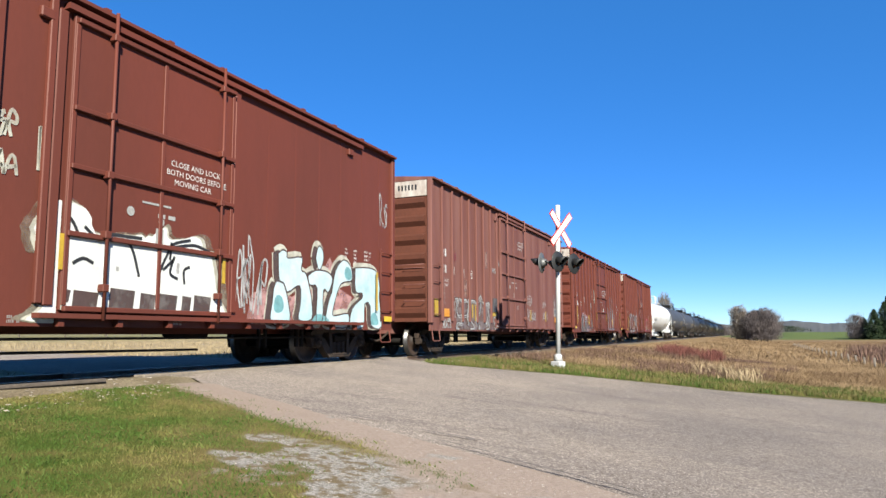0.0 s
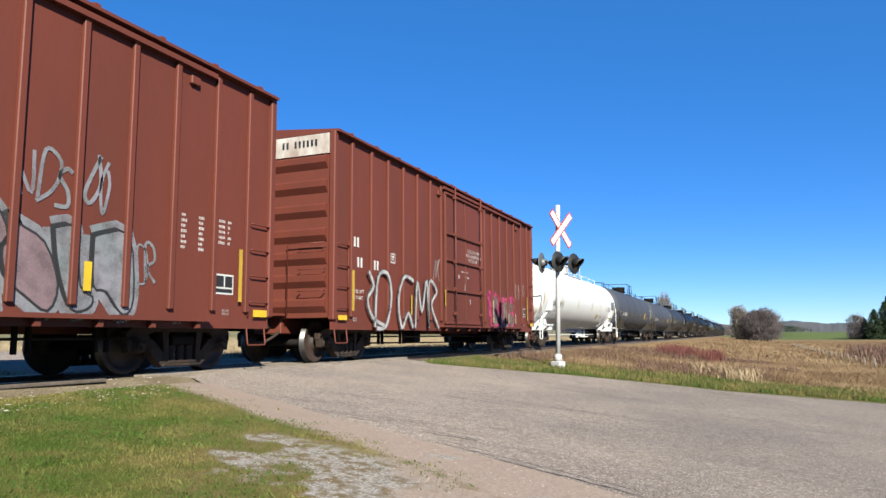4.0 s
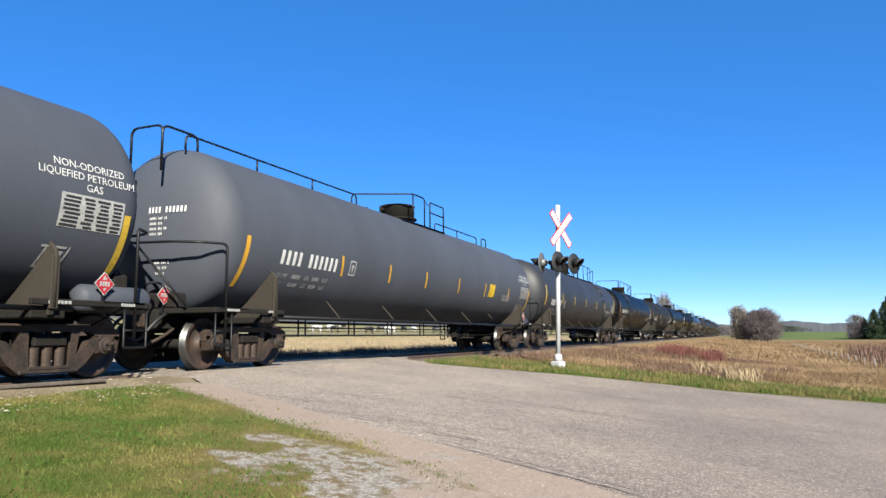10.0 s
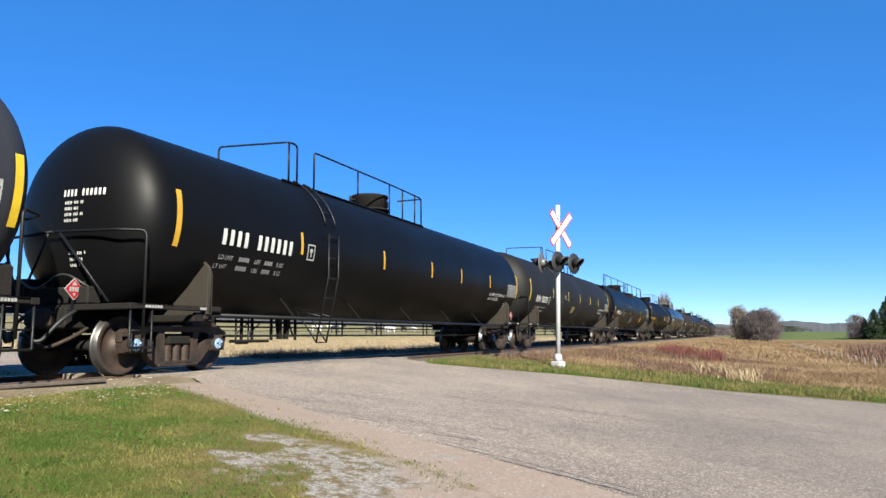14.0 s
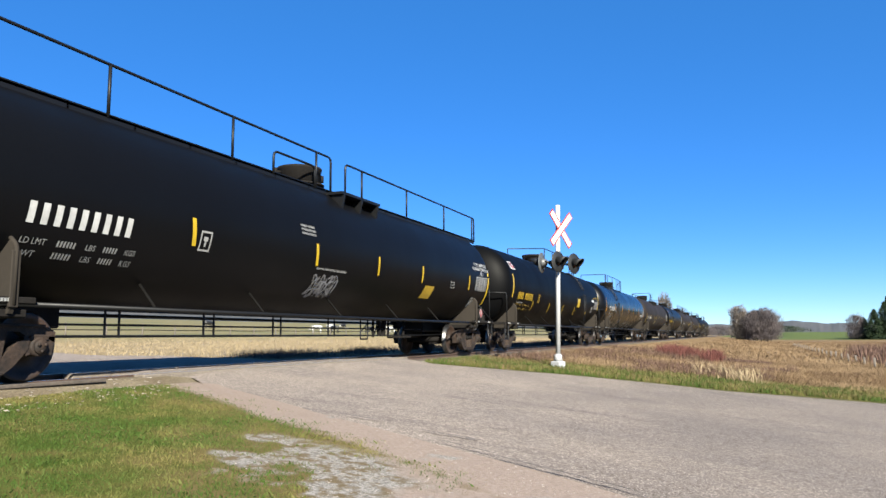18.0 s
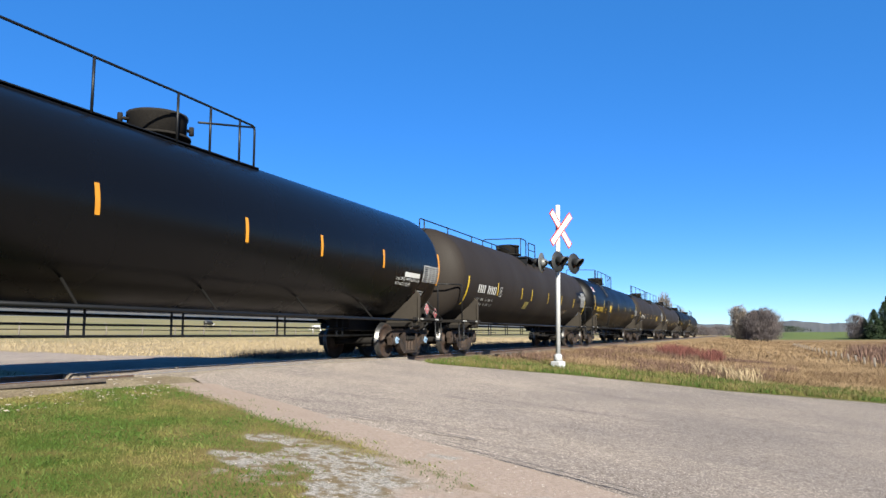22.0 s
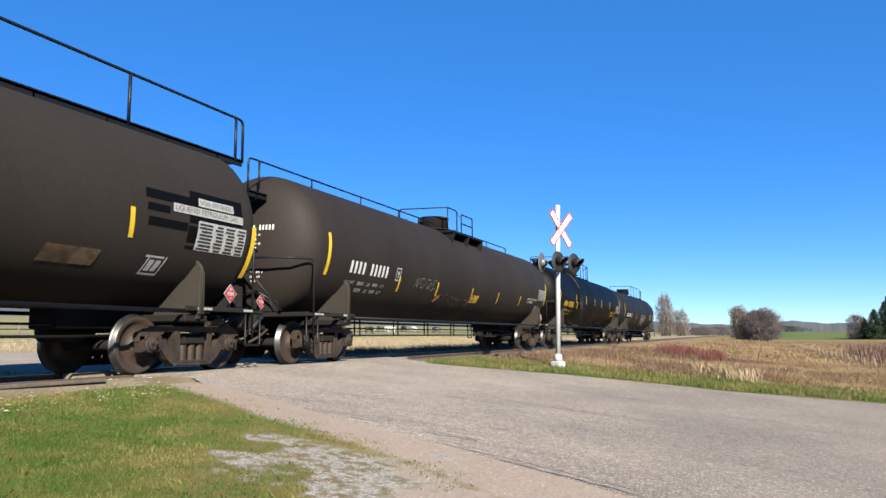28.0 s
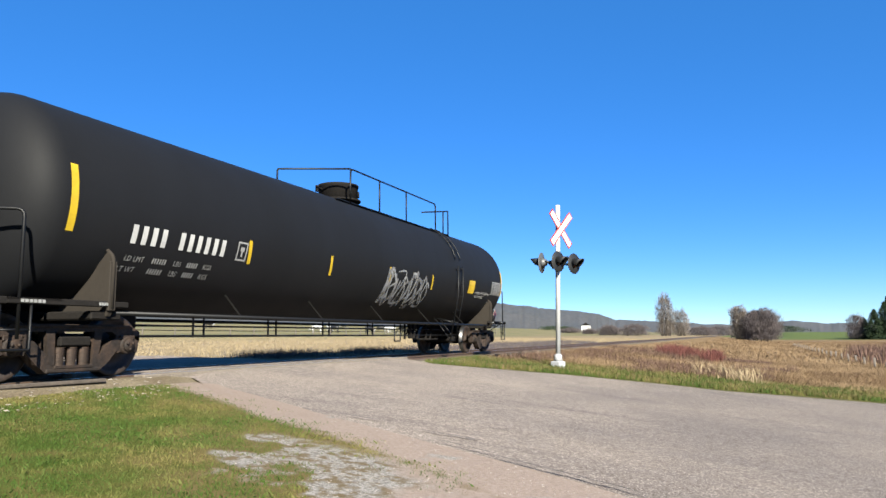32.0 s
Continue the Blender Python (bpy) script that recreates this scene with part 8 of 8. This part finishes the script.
def conifer(x, y, h, w, seed):
    rng = random.Random(seed)
    ob = new("conifer")
    tagged(ob, "dark green conifer by the farmyard", "tree", "conifers")
    ob.matrix_world = pose(x, y, land(x, y))
    part("trunk", tube(bmesh.new(), [(0, 0, -0.3), (0, 0, h * 0.5), (0, 0, h * 0.96)], [0.22, 0.13, 0.03], 7), M_BARK, ob)
    vs, fs = [], []
    for k in range(2600):
        u = rng.uniform(0.03, 1) ** 1.35
        a = rng.uniform(0, 6.28)
        r = w * 0.6 * (1 - u ** 1.6) * (0.75 + 0.5 * noise.noise((math.cos(a) * 2, math.sin(a) * 2, u * 6 + seed))) * rng.uniform(0.4, 1.1) + 0.1
        p = Vector((r * math.cos(a), r * math.sin(a), h * u))
        q = 0.75 * rng.uniform(0.6, 1.3)
        d = Vector((math.cos(a), math.sin(a), -0.35)) * q
        s = Vector((-math.sin(a), math.cos(a), rng.uniform(-0.3, 0.3))) * q * 0.35
        i = len(vs)
        vs += [tuple(p - d * 0.4), tuple(p + s), tuple(p + d * 0.6), tuple(p - s)]
        fs.append((i, i + 1, i + 2, i + 3))
    me = bpy.data.meshes.new("needles")
    me.from_pydata(vs, [], fs)
    me.materials.append(M_CONIF)
    c = new("crown", me)
    c.parent = ob


for i, (x, y, h, w) in enumerate(((38.0, 260, 9.5, 8.0), (41.5, 264, 12.0, 9.0), (45.5, 260, 12.5, 9.5), (36, 268, 7.0, 7.0), (50, 264, 14, 10), (43.5, 270, 14, 9))):
    conifer(x, y, h, w, 40 + i)


# ---- fences, farm and cattle ----
def post(parent, x, y, h, r=0.06, m=None):
    return copies(parent, "post", lambda: tube(bmesh.new(), [(0, 0, -0.3), (0, 0, 1.0)], 0.06, 7), M_WOODP, pose(x, y, land(x, y)) @ Matrix.Diagonal((r / 0.06, r / 0.06, h, 1)))


pasture = tagged(new("pasture_fence"), "dark rail fence along the pasture", "fence")
for i in range(34):
    y = 18 + i * 4.2
    x = -53 - 0.0 * i
    post(pasture, x, y, 1.25, 0.07)
for z in (1.12, 0.62):
    bm = bmesh.new()
    pts = [(-53, 18 + i * 4.2, land(-53, 18 + i * 4.2) + z) for i in range(34)]
    tube(bm, pts, 0.045, 5)
    part("rail", bm, M_UNDER, pasture)
marsh = tagged(new("marsh_fence"), "row of short pale fence posts in the meadow", "fence")
for i in range(22):
    y = 40 + i * 3.6
    post(marsh, 6.2 + 0.004 * (y - 40) + 0.1 * noise.noise((i, 0, 0)), y, 0.50 + 0.2 * noise.noise((i * 1.7, 2, 0)), 0.06)


def cow(x, y, turn, white, seed):
    ob = new("cow")
    tagged(ob, "white cow grazing in the pasture" if white else "black and white cow grazing in the pasture", "cow", "grazing cattle")
    ob.matrix_world = pose(x, y, land(x, y), 0, 0, turn)
    m = M_LET if white else M_BLK
    part("body", fix(lathe(bmesh.new(), ((-0.95, 0.05), (-0.9, 0.28), (-0.4, 0.36), (0.3, 0.38), (0.75, 0.30), (0.9, 0.12)), 12, "x", (0, 0, 1.0))), m, ob)
    part("head", fix(lathe(bmesh.new(), ((0.0, 0.17), (0.25, 0.15), (0.5, 0.09)), 10, "x", (1.0, 0, 0.75))), M_LET, ob)
    part("neck", tube(bmesh.new(), [(0.75, 0, 1.05), (1.1, 0, 0.78)], [0.2, 0.14], 8), m, ob)
    for a in (-0.7, 0.65):
        for b in (-0.2, 0.2):
            copies(ob, "leg", lambda: tube(bmesh.new(), [(0, 0, 0.8), (0, 0, 0)], [0.10, 0.06], 6), M_LET if white else M_BLK, pose(a, b, 0), key="leg" + str(white))


rng = random.Random(77)
for i in range(14):
    cow(-66 - rng.uniform(0, 26), 100 + i * 6.5 + rng.uniform(-2, 2), rng.uniform(0, 360), rng.random() < 0.7, i)


def farm_house(x, y, w, d, h, wall, roof, label):
    ob = tagged(new("farm_building"), label, "building")
    ob.matrix_world = pose(x, y, land(x, y), 0, 0, 12)
    part("wall", box(bmesh.new(), -w / 2, w / 2, -d / 2, d / 2, -0.5, h), wall, ob)
    part("roof", fix(slab(bmesh.new(), [(-w / 2 - 0.3, h), (w / 2 + 0.3, h), (0, h + w * 0.3)], -d / 2 - 0.3, d / 2 + 0.3, "xz")), roof, ob)
    for k in (-0.25, 0.25):
        copies(ob, "window", lambda: box(bmesh.new(), -0.5, 0.5, -0.04, 0.0, 0, 1.1), M_BLK, pose(k * w, -d / 2, h * 0.4))


farm_house(48.5, 272, 7, 9, 4.0, M_PLACARD, M_UNDER, "small red barn by the conifers")
farm_house(38.0, 300, 4, 6, 1.4, M_LET, M_GALV, "low white farmhouse beyond the field")
farm_house(-144, 703, 9, 9, 5.0, M_LET, M_UNDER, "white farmhouse below the wooded hill")

# low dark hedges on the far pasture
hedge = [(-75, 330, 12, 1.8), (-98, 420, 16, 2.2), (-60, 300, 8, 1.6), (-120, 480, 30, 2.6), (60, 420, 26, 3), (20, 430, 30, 3.2), (100, 440, 40, 4)]
for i, (x, y, w, h) in enumerate(hedge):
    bush(x, y, w, h, M_CONIF if i % 2 else M_BUSHL, "dark hedge across the far pasture", n=500, seed=60 + i, leaf=1.0, shape=0.4)


def forest_material():
    m = mat("wooded_hill", (0.03096, 0.0347, 0.03715), 0.95, 0, 0.35, 0.02, 0.12, 0.0, (0.04644, 0.04457, 0.04457), 0.8)
    return m


def hills():
    """A long wooded ridge on the horizon."""
    ridge = ((-1900, 1100, 120), (-1250, 1400, 112), (-813, 1614, 96), (-575, 1715, 84), (-470, 1761, 70), (-351, 1813, 57), (-300, 1838, 40), (-154, 1899, 31), (-36, 1950, 24), (18, 1972, 31), (110, 2011, 33), (216, 2056, 25), (332, 2105, 30), (700, 2200, 46), (1500, 2300, 60))
    vs, fs = [], []
    pts = []
    for (a, b) in zip(ridge, ridge[1:]):
        for i in range(24):
            t = i / 24
            pts.append([a[k] + (b[k] - a[k]) * t for k in range(3)])
    for i, (x, y, h) in enumerate(pts):
        r = math.hypot(x, y)
        ux, uy = x / r, y / r
        hh = h + 3.0 * noise.noise((i * 0.13, 0, 0)) + 2.2 * noise.noise((i * 0.9, 4, 0))
        for k, (d, f) in enumerate(((-520, -0.02), (-330, 0.25), (-160, 0.62), (0, 1.0), (250, 0.7))):
            vs.append((x + ux * d, y + uy * d, hh * f + (4 * noise.noise((i * 0.5, k, 3)) if 0 < k < 3 else 0) - (6 if k == 0 else 0)))
    for i in range(len(pts) - 1):
        for k in range(4):
            n = i * 5 + k
            fs.append((n, n + 5, n + 6, n + 1))
    me = bpy.data.meshes.new("backdrop")
    me.from_pydata(vs, [], fs)
    me.materials.append(forest_material())
    for p in me.polygons:
        p.use_smooth = True
    tagged(new("backdrop", me), "wooded blue-green ridge on the horizon", "hills", kind="structure")


hills()


# ---- crossing planks and ties ----
def planks_and_ties():
    bed = bpy.data.objects["ballast_bed"]
    tie = None
    for k in range(250):
        y = -8 + k * 0.56
        if 8.0 < y < 17.4:
            continue
        copies(bed, "tie", lambda: box(bmesh.new(), -1.3, 1.3, -0.115, 0.115, -0.17, -0.045, 0.015), M_TIE, pose(DC + 0.03 * noise.noise((k, 0, 0)), y, -0.055, 0, 0, 1.2 * noise.noise((k, 5, 0))))
    road_ob = bpy.data.objects["road"]
    for side in (-0.98, -0.52, 0.52, 0.98):
        for j in range(4):
            copies(road_ob, "crossing_plank", lambda: box(bmesh.new(), -0.115, 0.115, -1.12, 1.12, -0.12, 0.0, 0.012), M_PLANK, pose(DC + side, 9.3 + j * 2.28, 0.004 + 0.004 * noise.noise((side, j, 0))))
    old = copies(bed, "old_plank", lambda: box(bmesh.new(), -0.05, 0.05, -0.9, 0.9, -0.05, 0.0, 0.01), M_TIE, pose(DC + 1.16, 6.45, 0.002, 0, 0, -3))


planks_and_ties()


# ---- cracks in the asphalt ----
def cracks():
    rng = random.Random(9)
    runs = [(-3.5, 7.35, 0.95, 0.0), (-3.1, 7.0, 0.95, -0.25), (-2.4, 6.75, 1.7, -0.32), (-4.6, 7.5, 0.8, 0.1), (-7.9, 11.6, 0.7, 0.55), (-7.6, 12.6, 0.7, 0.5), (-7.5, 13.2, 0.6, 0.6), (-5.4, 9.8, 0.5, 0.2), (-3.0, 8.2, 0.6, 0.1), (-1.2, 14.4, 4.5, 0.42), (-0.4, 12.0, 3.5, 0.35), (-5.8, 14.8, 3.0, 0.4)]
    for x, y, length, slope in runs:
        bm = bmesh.new()
        prev = None
        n = int(length / 0.06)
        for i in range(n):
            px, py = x + 0.06 * i, y + slope * 0.06 * i + 0.035 * noise.noise((i * 0.3, y, 0))
            w = 0.017 * (0.5 + abs(noise.noise((i * 0.5, x, 2)))) * min(1, i / 4, (n - i) / 4)
            z = max(land(px, py) + 0.055, -9)
            cur = (bm.verts.new((px, py + w, z)), bm.verts.new((px, py - w, z)))
            if prev:
                bm.faces.new((prev[1], cur[1], cur[0], prev[0]))
            prev = cur
        tagged(part("road_crack", bm, M_CRACK, bpy.data.objects["road"]), "dark crack in the asphalt")


cracks()


def motions():
    """The train runs towards -y, and its wheels turn with it."""
    rows = [(t, travelled(t)) for t in (*range(32), 31.5, 31.8, 32)]
    total = travelled(32.0)
    step = radians(80) * WR
    turns, k = [], 0
    ts = [i / 30 for i in range(961)]
    ds = [travelled(t) for t in ts]
    n = int(total / step)
    marks_at = [int(np.searchsorted(ds, step * i)) for i in range(n + 1)] + [960]
    marks_at = sorted(set(marks_at))
    turns = [(ts[i], math.degrees(ds[i] / WR)) for i in marks_at]
    for car, mid, sets in BOX_CARS + TANK_CARS:
        walk(car, [(t, pose(DC, mid - d, 0)) for t, d in rows])
        for ws in sets:
            y = ws.location.y
            walk(ws, [(t, pose(0, y, WR, a)) for t, a in turns])


motions()
